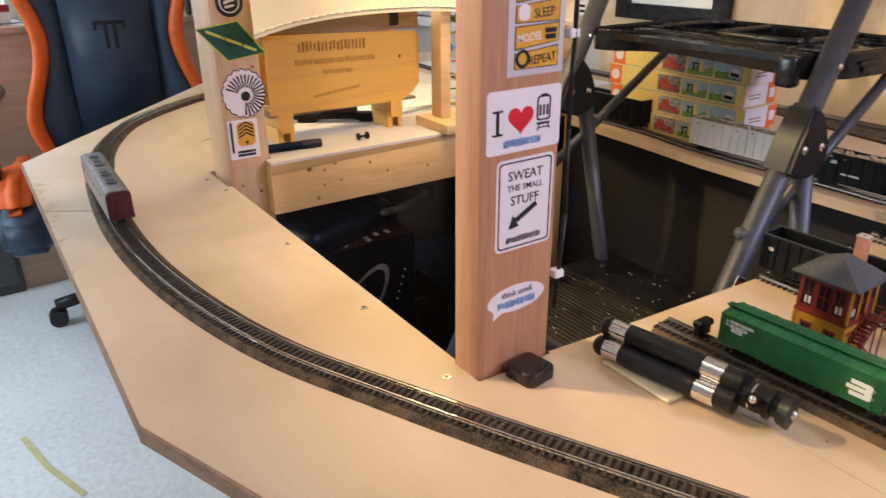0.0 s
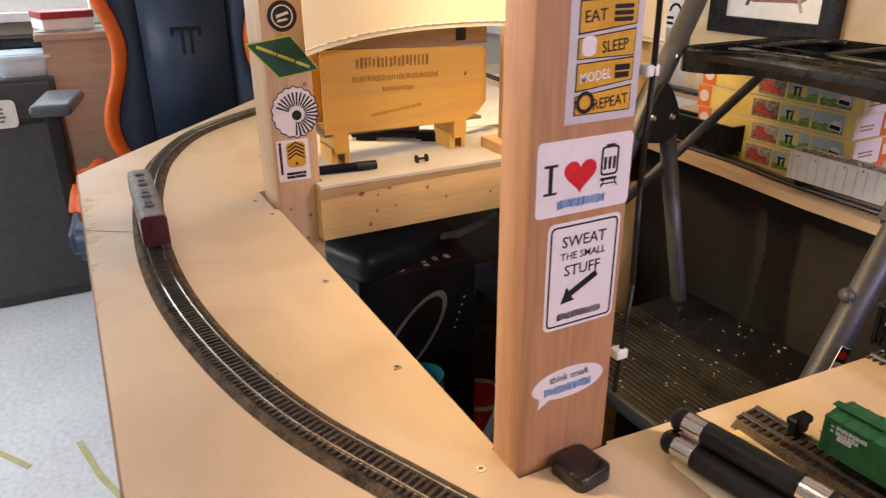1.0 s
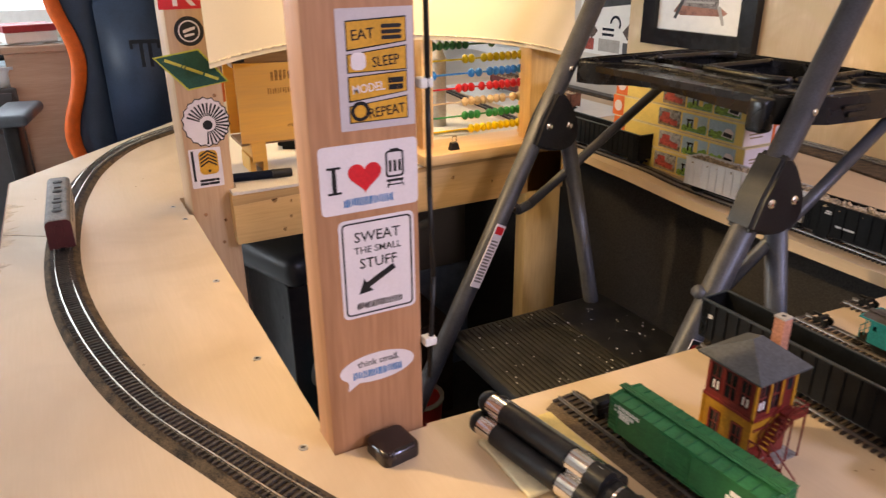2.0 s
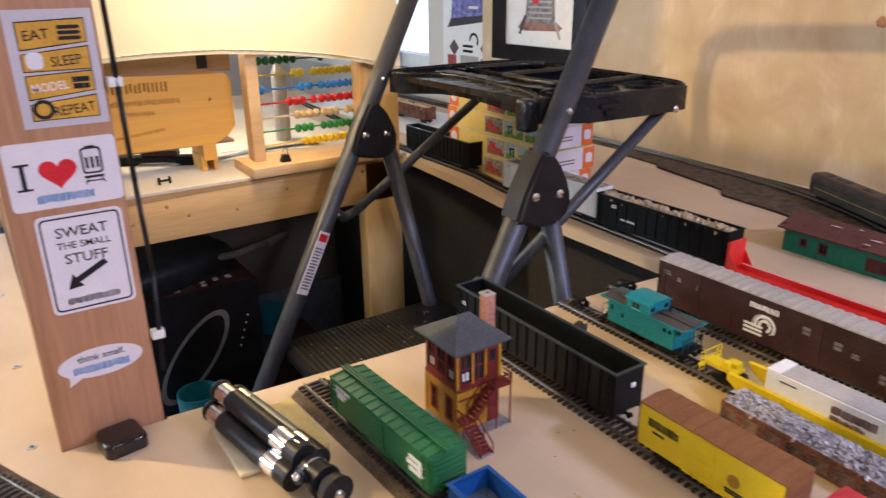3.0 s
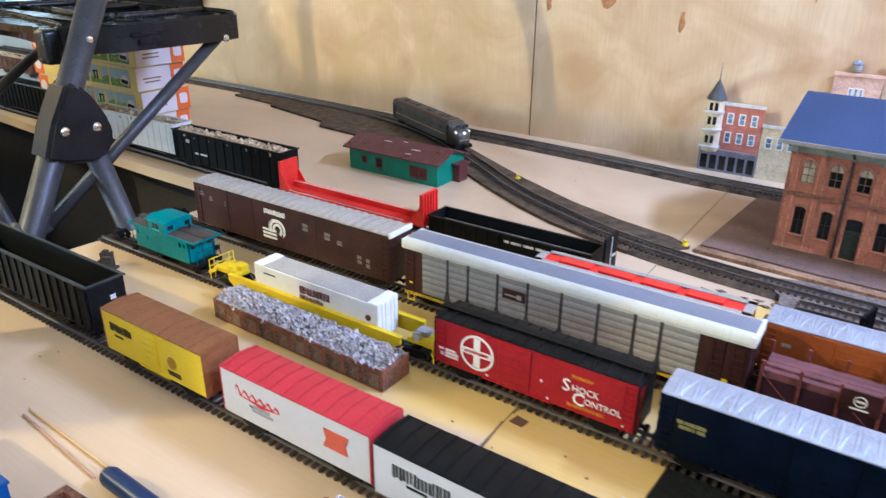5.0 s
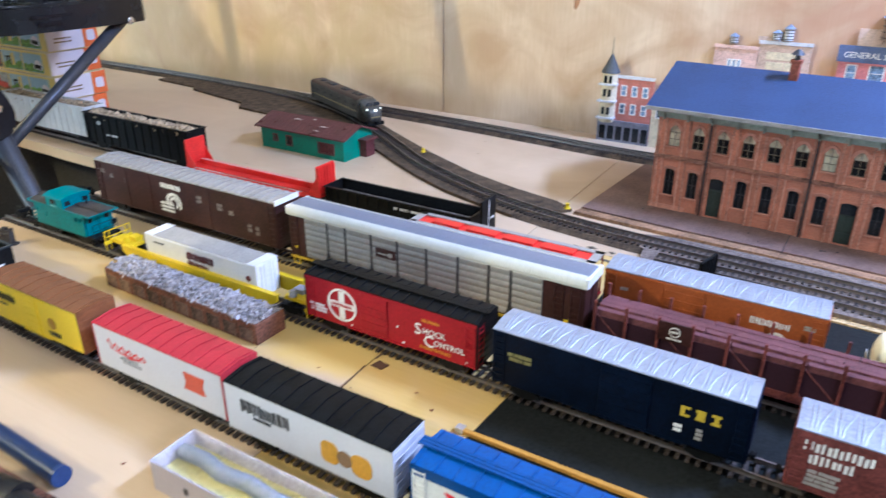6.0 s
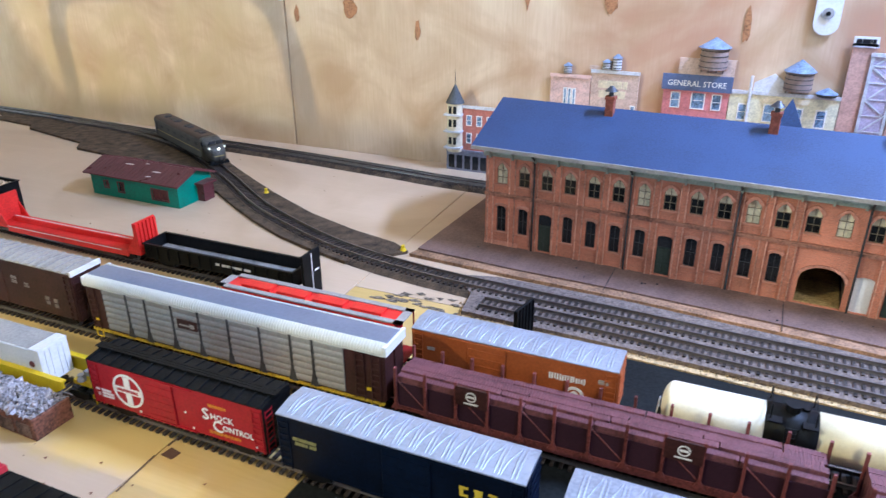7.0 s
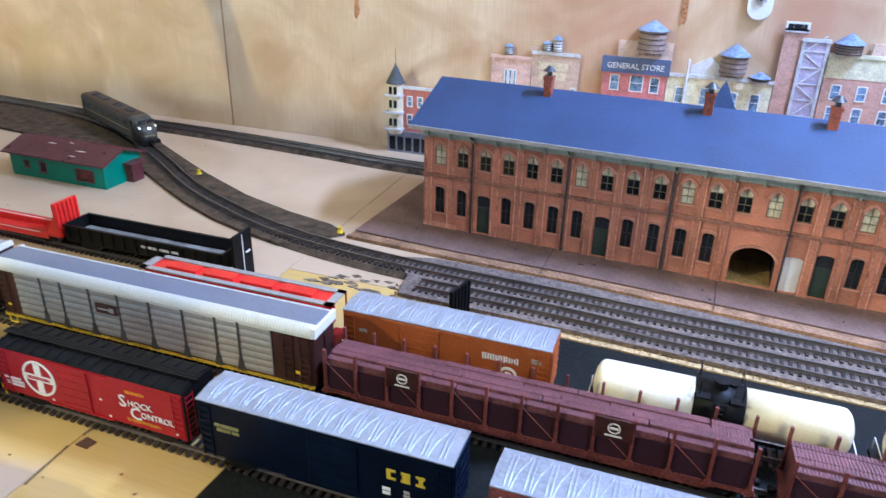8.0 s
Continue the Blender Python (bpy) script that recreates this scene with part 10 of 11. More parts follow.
for v in (0.048, 0.078, 0.1):
    for du in (-0.006, 0.002):
        box(b, -0.013 + du, -0.013 + du + 0.005, -0.0182, -0.016, v, v + 0.012)
part("turret_window", b, PANE, tq)
each("band", [(-0.028, 0.002, -0.019, -0.002, v, v + 0.003) for v in (0.040, 0.068, 0.096)], BUILD["grey"], tq)
f, w, h = facade(0.166, 0.24, 0.935, "cream", "cream low building cutout behind the depot", [(0.012 + i * 0.016, 0.05, 0.008, 0.016) for i in range(4)], "grey", y=1.746)
f, w, h = facade(0.246, 0.309, 1.021, "pink", "dusty pink warehouse cutout", [(0.024, 0.12, 0.004, 0.03), (0.031, 0.12, 0.004, 0.03), (0.038, 0.12, 0.004, 0.03)], "pink")
roof_tank(f, 0.026, 0.171, 0.006, 0.010, 0.005, "roof_vent", 0.004, "grey")
f, w, h = facade(0.310, 0.382, 1.031, "tan", "tan brick hotel cutout with a faded painted sign", [(0.066, 0.10, 0.006, 0.03)], "grey")
part("painted_sign", bars(BM(), FY((0, -0.004, 0)), 0.008, 0.140, 0.05, 0.026, 2, 0.3, 101, 0.0005, 2), BUILD["cream"], f, "faded cream writing as bars")
part("side_wing", add_boxes(BM(), [(-0.004, 0.014, -0.0035, 0, h, h + 0.006)]), BUILD["tan"], f)
roof_tank(f, 0.022, 0.181, 0.0065, 0.010, 0.004, "roof_vent", 0.003, "grey")
roof_tank(f, 0.037, 0.181, 0.0065, 0.017, 0.006, "roof_vent", 0.003, "grey")
f, w, h = facade(0.419, 0.511, 1.012, "rose", "rose-red store cutout with a dark blue sign", [(0.018, 0.135, 0.012, 0.022), (0.05, 0.135, 0.018, 0.024), (0.076, 0.135, 0.012, 0.022)], "rose")
sg = part("sign_board", box(BM(), -0.003, w + 0.003, -0.0075, -0.0042, h - 0.001, h + 0.022), BUILD["blue"], f, "dark blue sign board")
part("lettering", letters("GENERAL STORE", 0.0115, FY((w / 2, -0.0076, h + 0.0055)), squeeze=0.95), WHITE, sg)
part("rear_wing", add_boxes(BM(), [(0.018, 0.095, -0.003, 0, h + 0.02, h + 0.045)]), BUILD["tan"], f)
roof_tank(f, 0.064, 0.188, 0.0185, 0.030, 0.014, legs=0.006)
f, w, h = facade(0.512, 0.654, 1.016, "pale", "pale yellow commercial block cutout", [(0.02, 0.125, 0.012, 0.022), (0.055, 0.125, 0.014, 0.024), (0.092, 0.122, 0.012, 0.024), (0.122, 0.122, 0.012, 0.024)], "grey")
part("sign_board", box(BM(), 0.045, 0.105, -0.006, -0.0042, 0.152, 0.160), BUILD["cream"], f, "cream sign strip")
part("rear_wing", poly(BM(), [(0.03, h), (0.03, h + 0.012), (0.055, h + 0.026), (0.075, h + 0.012), (0.075, h)], FY(), 0.003), BUILD["grey"], f)
part("pipe", cyl(BM(), (0.026, -0.006, 0.10), (0.026, -0.006, h + 0.022), 0.002, seg=8), BUILD["grey"], f)
roof_tank(f, 0.086, 0.166, 0.0175, 0.026, 0.016, legs=0.006)
roof_tank(f, 0.124, 0.166, 0.012, 0.004, 0.008, "awning", 0.0, "grey")
f, w, h = facade(0.655, 0.684, 1.088, "brick", "narrow brick tower cutout with a small coffee sign", [], "grey")
part("sign_board", box(BM(), -0.001, 0.029, -0.006, -0.0042, h - 0.002, h + 0.010), WHITE, f, "white sign board with plain bars")
part("lettering", bars(BM(), FY((0, -0.006, 0)), 0.002, h + 0.001, 0.024, 0.006, 1, 0.2, 111, 0.0004, 4), INK, f)
f, w, h = facade(0.679, 0.713, 1.077, "violet", "lavender lattice elevator tower cutout", [], "grey", y=1.764)
b = BM()
frame_strip(b, rect(0, w, 0.0, h), rect(0.004, w - 0.004, 0.004, h - 0.004), FY((0, -0.004, 0)), 0.001)
for i in range(6):
    v = 0.10 + i * 0.022
    a_, c_ = ((0.004, v), (w - 0.004, v + 0.022)) if i % 2 else ((w - 0.004, v), (0.004, v + 0.022))
    poly(b, [(a_[0], a_[1]), (a_[0] + 0.003, a_[1]), (c_[0], c_[1]), (c_[0] - 0.003, c_[1])], FY((0, -0.004, 0)), 0.0012)
    poly(b, rect(0.004, w - 0.004, v, v + 0.0015), FY((0, -0.004, 0)), 0.001)
part("lattice", b, BUILD["grey"], f, "pale grey lattice bars")
f, w, h = facade(0.715, 0.90, 1.060, "brick", "tan brick apartment block cutout with blue windows", [(0.018 + i * 0.032, v, 0.011, 0.019) for i in range(5) for v in (0.12, 0.15)], "pale")
part("parapet", add_boxes(BM(), [(0, w, -0.0045, -0.004, 0.178, h)]), BUILD["pale"], f, "pale upper wall")
roof_tank(f, 0.022, 0.208, 0.016, 0.014, 0.014, legs=0.002)
each("rooftop_room", [(0.05, 0.08, -0.004, 0, h, h + 0.016), (0.09, 0.15, -0.004, 0, h, h + 0.022)], BUILD["tan"], f)

# ---- loose things on the table ----
tp = thing("folded_tripod", (-0.4178, 0.5728, T + 0.0050), 9.6, label="folded black and chrome mini tripod lying on a cream pad", category="tripod")
LEGGREY = mat("grey_green_tube", (0.20, 0.22, 0.19), 0.35, 0.5, var=0.15)
for y, z, tube_m in ((0.0015, 0.0280, BLACK), (-0.0090, 0.0110, BLACK), (0.0160, 0.0165, LEGGREY)):
    lg = part("leg", cyl(BM(), (0.014, y, z), (0.092, y, z), 0.0104, seg=24), tube_m, tp, smooth=False)
    part("chrome_sleeve", cyl(BM(), (-0.004, y, z), (0.0145, y, z), 0.0098, seg=24), CHROME, lg, "chrome sleeve")
    part("chrome_sleeve", cyl(BM(), (0.092, y, z), (0.112, y, z), 0.0107, seg=24), CHROME, lg, "chrome sleeve")
    part("groove_ring", cyl(BM(), (0.0905, y, z), (0.0922, y, z), 0.0109, seg=24), GLOSSB, lg)
    part("rubber_foot", ball(BM(), (-0.009, y, z), 0.0105, 14, 10, (0.8, 1, 1)), BLACK, lg, smooth=True)
b = BM()
for y, z in ((0.0015, 0.0265), (-0.0085, 0.0125), (0.0150, 0.0170)):
    cyl(b, (0.111, y, z), (0.128, y, z), 0.0115, 0.0112, 22)
cyl(b, (0.110, 0.0035, 0.0185), (0.131, 0.0035, 0.0185), 0.0130, 0.0130, 22)
hub = part("hub", b, BLACK, tp, "black three-lobed hub", smooth=False)
each("hinge_pin", [(0.117, 0.122, 0.0012, 0.0018, 0.0376, 0.0384)], CHROME, hub, "chrome pin")
b = BM()
cyl(b, (0.131, 0.0035, 0.0180), (0.150, 0.0035, 0.0172), 0.0128, 0.0120, 24)
cyl(b, (0.150, 0.0035, 0.0172), (0.154, 0.0035, 0.0170), 0.0138, 0.0138, 24)
part("head", b, BLACK, tp, "black ball head")
part("ball_joint", ball(BM(), (0.157, 0.0035, 0.0168), 0.0095, 18, 12), GLOSSB, tp, smooth=True)
part("collar", cyl(BM(), (0.137, 0.0035, 0.0178), (0.1385, 0.0035, 0.0177), 0.0131, seg=24), CHROME, tp, "thin chrome ring")
kn = part("knob", cyl(BM(), (0.1435, -0.0085, 0.0230), (0.1435, -0.0145, 0.0265), 0.0055, 0.0062, 14), GLOSSB, tp)
part("knob_tip", ball(BM(), (0.1435, -0.0152, 0.0270), 0.0036, 12, 8), CHROME, kn, "chrome knob tip", smooth=True)
pl = part("camera_plate", cyl(BM(), (0.161, 0.0035, 0.0166), (0.170, 0.0035, 0.0164), 0.0125, 0.0145, 24), BLACK, tp, "black round plate")
part("screw", ball(BM(), (0.171, 0.0035, 0.0164), 0.0045, 14, 8), CHROME, pl, "chrome screw", smooth=True)
pad = box(BM(), -0.418, -0.336, 0.556, 0.598, T, T + 0.0042, 0.001)
solo("foam_pad", pad, CREAMPAD, "pale cream foam sheet lying on the plywood", "pad")
solo("foam_pad", box(BM(), -0.420, -0.334, 0.5995, 0.636, T, T + 0.0062, 0.0012, 2), mat("yellow_foam_pad", (0.70, 0.56, 0.24), 0.8, var=0.08), "yellowish thicker foam pad lying beside the spur", "pad")
pk = thing("tracker_puck", (-0.444, 0.485, T), 8, label="dark glossy rounded square puck at the foot of the post", category="puck")
b = BM()
rings = []
for a in (-90, 0, 18, 36, 54, 72, 90):
    ins = 0.0045 * (1 - math.cos(radians(max(0, a))))
    z = 0.0 if a < 0 else 0.009 + 0.0045 * math.sin(radians(a))
    e_ = 0.0185 - ins
    rings.append([b.verts.new((q[0], q[1], z)) for q in rrect(-e_, e_, -e_, e_, 0.0075 - ins, 5)])
for ra, rb in zip(rings, rings[1:]):
    for j in range(len(ra)):
        b.faces.new((ra[j - 1], ra[j], rb[j], rb[j - 1]))
b.faces.new(rings[-1])
b.faces.new(rings[0][::-1])
part("shell", b, mat("puck_plastic", (0.022, 0.014, 0.012), 0.12, var=0.2, spec=0.5, bump=0.0), pk)

gv = thing("scrap_load", (-0.0575, 0.968, T), -1.5, label="rusty gondola load block heaped with silvery scrap on the table", category="scrap load")
b = box(BM(), -0.108, 0.108, -0.018, 0.018, 0, 0.021, 0.0008)
part("block", b, RUST, gv)
SPANEL = shared(box(BM(), -0.008, 0.008, -0.0188, -0.0178, 0.003, 0.015), mat("pale_rust", (0.16, 0.10, 0.07), 0.8, var=0.5, scale=60), "side_panel")
for i in range(10):
    part("side_panel", SPANEL, None, gv, at=(-0.098 + i * 0.0215, 0, 0))
heap(gv, 0.212, 0.034, 0.020, 0.007, STONES, 1800, 14, 0.0026, "scrap", "silvery crumpled scrap")["kind"] = "stuff"

bk = thing("coupler_block", (-0.356, 0.960, T), 25, label="small dark bogie casting standing on edge on the table", category="model part")
CAST = mat("dark_brown_casting", (0.045, 0.038, 0.034), 0.6, var=0.3, scale=90)
part("body", box(BM(), -0.0075, 0.0075, -0.0030, 0.0030, 0.002, 0.0185, 0.0012, 2), CAST, bk)
part("side_frame", box(BM(), -0.0035, 0.0085, -0.0065, -0.0030, 0.0035, 0.0160, 0.0010), CAST, bk)
each("lug", [(-0.0115, -0.0070, -0.0020, 0.0020, 0.0055, 0.0085), (-0.0040, 0.0020, -0.0025, 0.0025, 0.0185, 0.0210), (-0.0095, 0.0110, -0.0040, 0.0035, 0.0, 0.0022), (0.0050, 0.0080, -0.0020, 0.0020, 0.0185, 0.0200)], CAST, bk)
bp = thing("track_bumper", (-0.392, 0.675, CORKED), label="black bumper post at the end of the spur track", category="bumper")
part("post", box(BM(), -0.004, 0.004, -0.009, 0.009, -0.003, 0.012, 0.001), BLACKM, bp)
part("beam", box(BM(), -0.006, 0.006, -0.011, 0.011, 0.006, 0.014, 0.002), BLACKM, bp)
STICKR = wood("reddish_stick", (0.52, 0.30, 0.20), (0.40, 0.20, 0.13), "x", 30.0, 0.6, False)
for (xa, ya), (xb, yb), m_, tone in (((-0.162, 0.770), (-0.045, 0.7655), MAPLE, "pale"), ((-0.160, 0.7635), (-0.050, 0.7545), STICKR, "reddish")):
    solo("wood_stick", cyl(BM(), (xa, ya, T + 0.0012), (xb, yb, T + 0.0012), 0.0011, seg=8), m_, "thin " + tone + " wooden stick lying on the table", "stick", group="sticks on the table")
bt = thing("blue_tube", (-0.038, 0.758, T), label="short dark blue plastic tube lying on the table", category="tube")
part("barrel", cyl(BM(), (0.004, 0, 0.0074), (0.096, -0.003, 0.0074), 0.0072, seg=24), mat("dark_blue_plastic", (0.012, 0.03, 0.09), 0.3), bt)
part("end_cap", cyl(BM(), (0.096, -0.003, 0.0074), (0.100, -0.003, 0.0074), 0.0074, seg=24), mat("blue_cap", (0.02, 0.05, 0.16), 0.3), bt)
part("end_cap", cyl(BM(), (0.0, 0.0, 0.0074), (0.004, 0.0, 0.0074), 0.0060, 0.0070, seg=24), mat("blue_cap_dark", (0.01, 0.025, 0.07), 0.3), bt)
cbx = thing("lidded_box", (0.117, 0.784, T), label="pale carton with a clear lid holding a grey rod", category="box")
CARTON = mat("pale_lavender_carton", (0.48, 0.44, 0.49), 0.35, var=0.05)
each("wall", [(0, 0.17, 0, 0.0012, 0, 0.024), (0, 0.17, 0.0358, 0.037, 0, 0.024), (0, 0.0012, 0.0013, 0.0357, 0, 0.024), (0.1688, 0.17, 0.0013, 0.0357, 0, 0.024)], CARTON, cbx)
part("liner", box(BM(), 0.0013, 0.1687, 0.0013, 0.0357, 0, 0.012), mat("yellow_card_liner", (0.70, 0.60, 0.22), 0.6, var=0.08), cbx, "yellow card liner")
part("mark", add_boxes(BM(), [(0.030, 0.034, -0.0002, 0.0, 0.010, 0.0155), (0.060, 0.066, -0.0002, 0.0, 0.017, 0.018)]), DARKG, cbx, "small grey mark")
lid = part("lid", box(BM(), 0.0003, 0.1697, 0.0003, 0.0367, 0.0241, 0.0246), GLASS, cbx, "clear plastic lid")
lid.visible_shadow = False
b = tube(BM(), [(0.122, 0.8060, T + 0.0176), (0.140, 0.8072, T + 0.0178), (0.160, 0.8040, T + 0.0176), (0.182, 0.8062, T + 0.0178), (0.205, 0.8036, T + 0.0177), (0.226, 0.8050, T + 0.0176)], 0.0055, 12)
solo("grey_rod", b, mat("dull_grey_rod", (0.20, 0.21, 0.23), 0.5, bump=0.4, bscale=200), "slightly wavy grey rod lying in the lidded box", "rod")
lt = thing("lit_knob", (0.245, 0.80, T), label="small clear grey knob beside the rod", category="knob")
part("body", cyl(BM(), (0, 0, 0.001), (0, 0, 0.012), 0.012, 0.009, 16), SILVERP, lt)
og = thing("orange_rule", (0.262, 0.940, T - 0.0006), label="thin orange-brown wooden strip lying beside the boxcars", category="wood strip")
part("strip", box(BM(), 0, 0.175, -0.003, 0.001, 0, 0.004, 0.0005), mat("orange_wood_strip", (0.5, 0.25, 0.04), 0.5), og)
each("end_clip", [(-0.004, 0.002, -0.004, 0.002, 0, 0.0052), (0.170, 0.176, -0.004, 0.002, 0, 0.0052)], SILVERP, og, "small silvery end clip")

# ---- gaming chair and the far corner ----
chr_ = thing("gaming_chair", (-2.56, 0.53, 0), -10, label="navy and orange gaming chair on a five-star base", category="office chair")
for i in range(5):
    a = math.degrees(0) + i * 72 + 262 - (-14)
    c, s = math.cos(radians(a)), math.sin(radians(a))
    arm = part("base_arm", tube(BM(), [(0.04 * c, 0.04 * s, 0.10), (0.20 * c, 0.20 * s, 0.095), (0.33 * c, 0.33 * s, 0.075)], 0.022, 10), BLACK, chr_, smooth=True)
    b = BM()
    for d in (-1, 1):
        o_ = Vector((-s, c, 0)) * 0.013 * d
        cyl(b, Vector((0.33 * c, 0.33 * s, 0.03)) + o_ * 0.4, Vector((0.33 * c, 0.33 * s, 0.03)) + o_ * 1.9, 0.03, seg=18)
    part("caster", b, mat("dark_caster", (0.02, 0.02, 0.022), 0.45), arm, "twin-wheel caster")
part("gas_column", cyl(BM(), (0, 0, 0.08), (0, 0, 0.40), 0.03, seg=16), BLACK, chr_)
part("seat", box(BM(), -0.24, 0.27, -0.26, 0.26, 0.40, 0.50, 0.03, 4), CHAIRB, chr_, smooth=True)
part("seat_pan", box(BM(), -0.2, 0.2, -0.16, 0.16, 0.36, 0.40, 0.01), BLACK, chr_)
for s in (-1, 1):
    b = BM()
    poly(b, [(-0.24, 0.48), (0.20, 0.47), (0.28, 0.49), (0.25, 0.54), (0.16, 0.575), (0.0, 0.57), (-0.24, 0.55)], FY((0, s * 0.345 + 0.045, 0)), 0.09)
    bmesh.ops.bevel(b, geom=b.edges[:], offset=0.028, segments=4, affect="EDGES")
    part("seat_bolster", b, CHAIRO, chr_, "orange seat bolster", smooth=True)
    b = BM()
    poly(b, [(-0.24, 0.36), (0.22, 0.34), (0.30, 0.38), (0.305, 0.47), (0.1, 0.51), (-0.24, 0.51)], FY((0, s * 0.33 + 0.066, 0)), 0.132)
    bmesh.ops.bevel(b, geom=b.edges[:], offset=0.022, segments=3, affect="EDGES")
    part("seat_side", b, CHAIRB, chr_, smooth=True)
    part("armrest_post", box(BM(), 0.02, 0.10, s * 0.405 - 0.022, s * 0.405 + 0.022, 0.42, 0.79, 0.01, 2), BLACK, chr_)
    part("armrest_pad", box(BM(), -0.09, 0.19, s * 0.39 - 0.058, s * 0.39 + 0.058, 0.785, 0.822, 0.018, 4), mat("blue_grey_pad", (0.075, 0.09, 0.11), 0.38), chr_, "blue-grey armrest pad", smooth=True)
    prof = spline([(0.255, 0.53), (0.288, 0.60), (0.300, 0.67), (0.288, 0.74), (0.262, 0.81), (0.242, 0.88), (0.236, 0.95), (0.250, 1.02), (0.274, 1.09), (0.288, 1.18), (0.268, 1.28), (0.225, 1.36)], 0.02)
    b = BM()
    rings = []
    for (u, v) in [(q[0], q[1]) for q in prof]:
        rings.append([b.verts.new((-0.165 + 0.024 * cx_, s * (u - 0.024 + 0.026 * cy_), v)) for cx_, cy_ in ((1.0, 0.3), (0.85, 0.8), (0.3, 1.05), (-3.5, 1.0), (-4.0, 0.2), (-3.5, -0.6), (0.1, -0.85), (0.8, -0.45))])
    for ra, rb in zip(rings, rings[1:]):
        for i in range(8):
            b.faces.new((ra[i], ra[(i + 1) % 8], rb[(i + 1) % 8], rb[i]))
    b.faces.new(rings[0])
    b.faces.new(rings[-1])
    bmesh.ops.recalc_face_normals(b, faces=b.faces[:])
    part("back_wing", b, CHAIRO, chr_, "orange side wing of the backrest", smooth=True)
    b = BM()
    rings = []
    for (u, v) in [(q[0], q[1]) for q in prof]:
        rings.append([b.verts.new((xx_, s * yy_, v)) for xx_, yy_ in ((-0.170, u - 0.042), (-0.158, u - 0.055), (-0.180, 0.150), (-0.205, 0.135), (-0.27, 0.135), (-0.27, u - 0.042))])
    for ra, rb in zip(rings, rings[1:]):
        for i in range(6):
            b.faces.new((ra[i], ra[(i + 1) % 6], rb[(i + 1) % 6], rb[i]))
    b.faces.new(rings[0])
    b.faces.new(rings[-1])
    bmesh.ops.recalc_face_normals(b, faces=b.faces[:])
    part("back_bolster", b, CHAIRB, chr_, smooth=True)
b = BM()
poly(b, rrect(-0.145, 0.145, 0.48, 1.38, 0.08, 6), FX((-0.28, 0, 0)), 0.085)
bkr = part("backrest", b, CHAIRB, chr_)
b = BM()
poly(b, rrect(-0.140, 0.140, 0.55, 1.16, 0.05, 6), FX((-0.205, 0, 0)), 0.036)
bmesh.ops.bevel(b, geom=[e for e in b.edges if all(v.co.x > -0.18 for v in e.verts)], offset=0.016, segments=4, affect="EDGES")
part("centre_cushion", b, CHAIRB, bkr, smooth=True)
b = BM()
m = FX((-0.1695, 0, 0))
for pts in (rect(-0.045, 0.055, 0.98, 0.993), rect(-0.014, -0.002, 0.90, 0.98), rect(0.014, 0.026, 0.90, 0.98), rect(-0.045, -0.035, 0.962, 0.98), rect(0.045, 0.055, 0.962, 0.98)):
    poly(b, pts, m, 0.002)
part("emblem", b, mat("dark_emboss", (0.004, 0.007, 0.014), 0.5), bkr, "dark embossed emblem")
part("strap_knob", box(BM(), -0.15, -0.13, 0.255, 0.275, 1.0, 1.06, 0.006), BLACK, chr_)

cab = thing("black_cabinet", (-2.95, -0.2, 0), label="black metal cabinet by the wall", category="cabinet")
part("body", box(BM(), -0.36, 0, -0.40, 0.335, 0.0, 0.83, 0.004), mat("charcoal_cabinet", (0.06, 0.063, 0.068), 0.45), cab)
part("door", box(BM(), 0.0, 0.015, -0.38, 0.32, 0.04, 0.675, 0.003), mat("charcoal_door", (0.065, 0.068, 0.073), 0.4), cab)
part("drawer", box(BM(), 0.0, 0.015, -0.38, 0.32, 0.695, 0.815, 0.003), mat("charcoal_drawer", (0.06, 0.062, 0.067), 0.4), cab)
part("handle", box(BM(), 0.015, 0.03, -0.1, 0.1, 0.75, 0.765, 0.004), GREYTUBE, cab)
tb = thing("plastic_tub", (-3.06, 0.05, 0.83), label="white translucent food tub on the cabinet", category="tub")
b = BM()
wall = []
for z, e_ in ((0, 0.078), (0.02, 0.086), (0.062, 0.095)):
    wall.append([b.verts.new((u, v, z)) for u, v in rrect(-e_, e_, -e_, e_, 0.035, 5)])
for ra, rb in zip(wall, wall[1:]):
    for j in range(len(ra)):
        b.faces.new((ra[j - 1], ra[j], rb[j], rb[j - 1]))
b.faces.new(wall[0][::-1])
b.faces.new(wall[-1])
part("body", b, mat("milky_plastic", (0.62, 0.72, 0.78), 0.35, var=0.05), tb, smooth=False)
lid = part("lid", poly(BM(), rrect(-0.101, 0.101, -0.101, 0.101, 0.038, 5), pose(0, 0, 0.062), 0.010), mat("pale_blue_lid", (0.55, 0.66, 0.74), 0.35), tb, "pale blue lid")
part("rim", poly(BM(), rrect(-0.080, 0.080, -0.080, 0.080, 0.030, 5), pose(0, 0, 0.072), 0.004), mat("pale_blue_rim", (0.58, 0.70, 0.78), 0.35), lid)
solo("black_case", box(BM(), -3.29, -3.17, -0.14, 0.135, 0.83, 0.903, 0.006, 2), DARKG, "dark grey plastic case standing on the cabinet", "case")
solo("tape_deck", box(BM(), -3.28, -3.175, -0.13, 0.145, 0.903, 0.944, 0.004), GLOSSB, "black electronic box lying on a dark case", "electronics")
dk = thing("side_desk", (-3.32, 0.1, 0), label="brown wooden side desk covered with papers", category="desk")
DESKW = wood("brown_desk", (0.46, 0.33, 0.24), (0.36, 0.24, 0.17), "y", 18.0, 0.5, False)
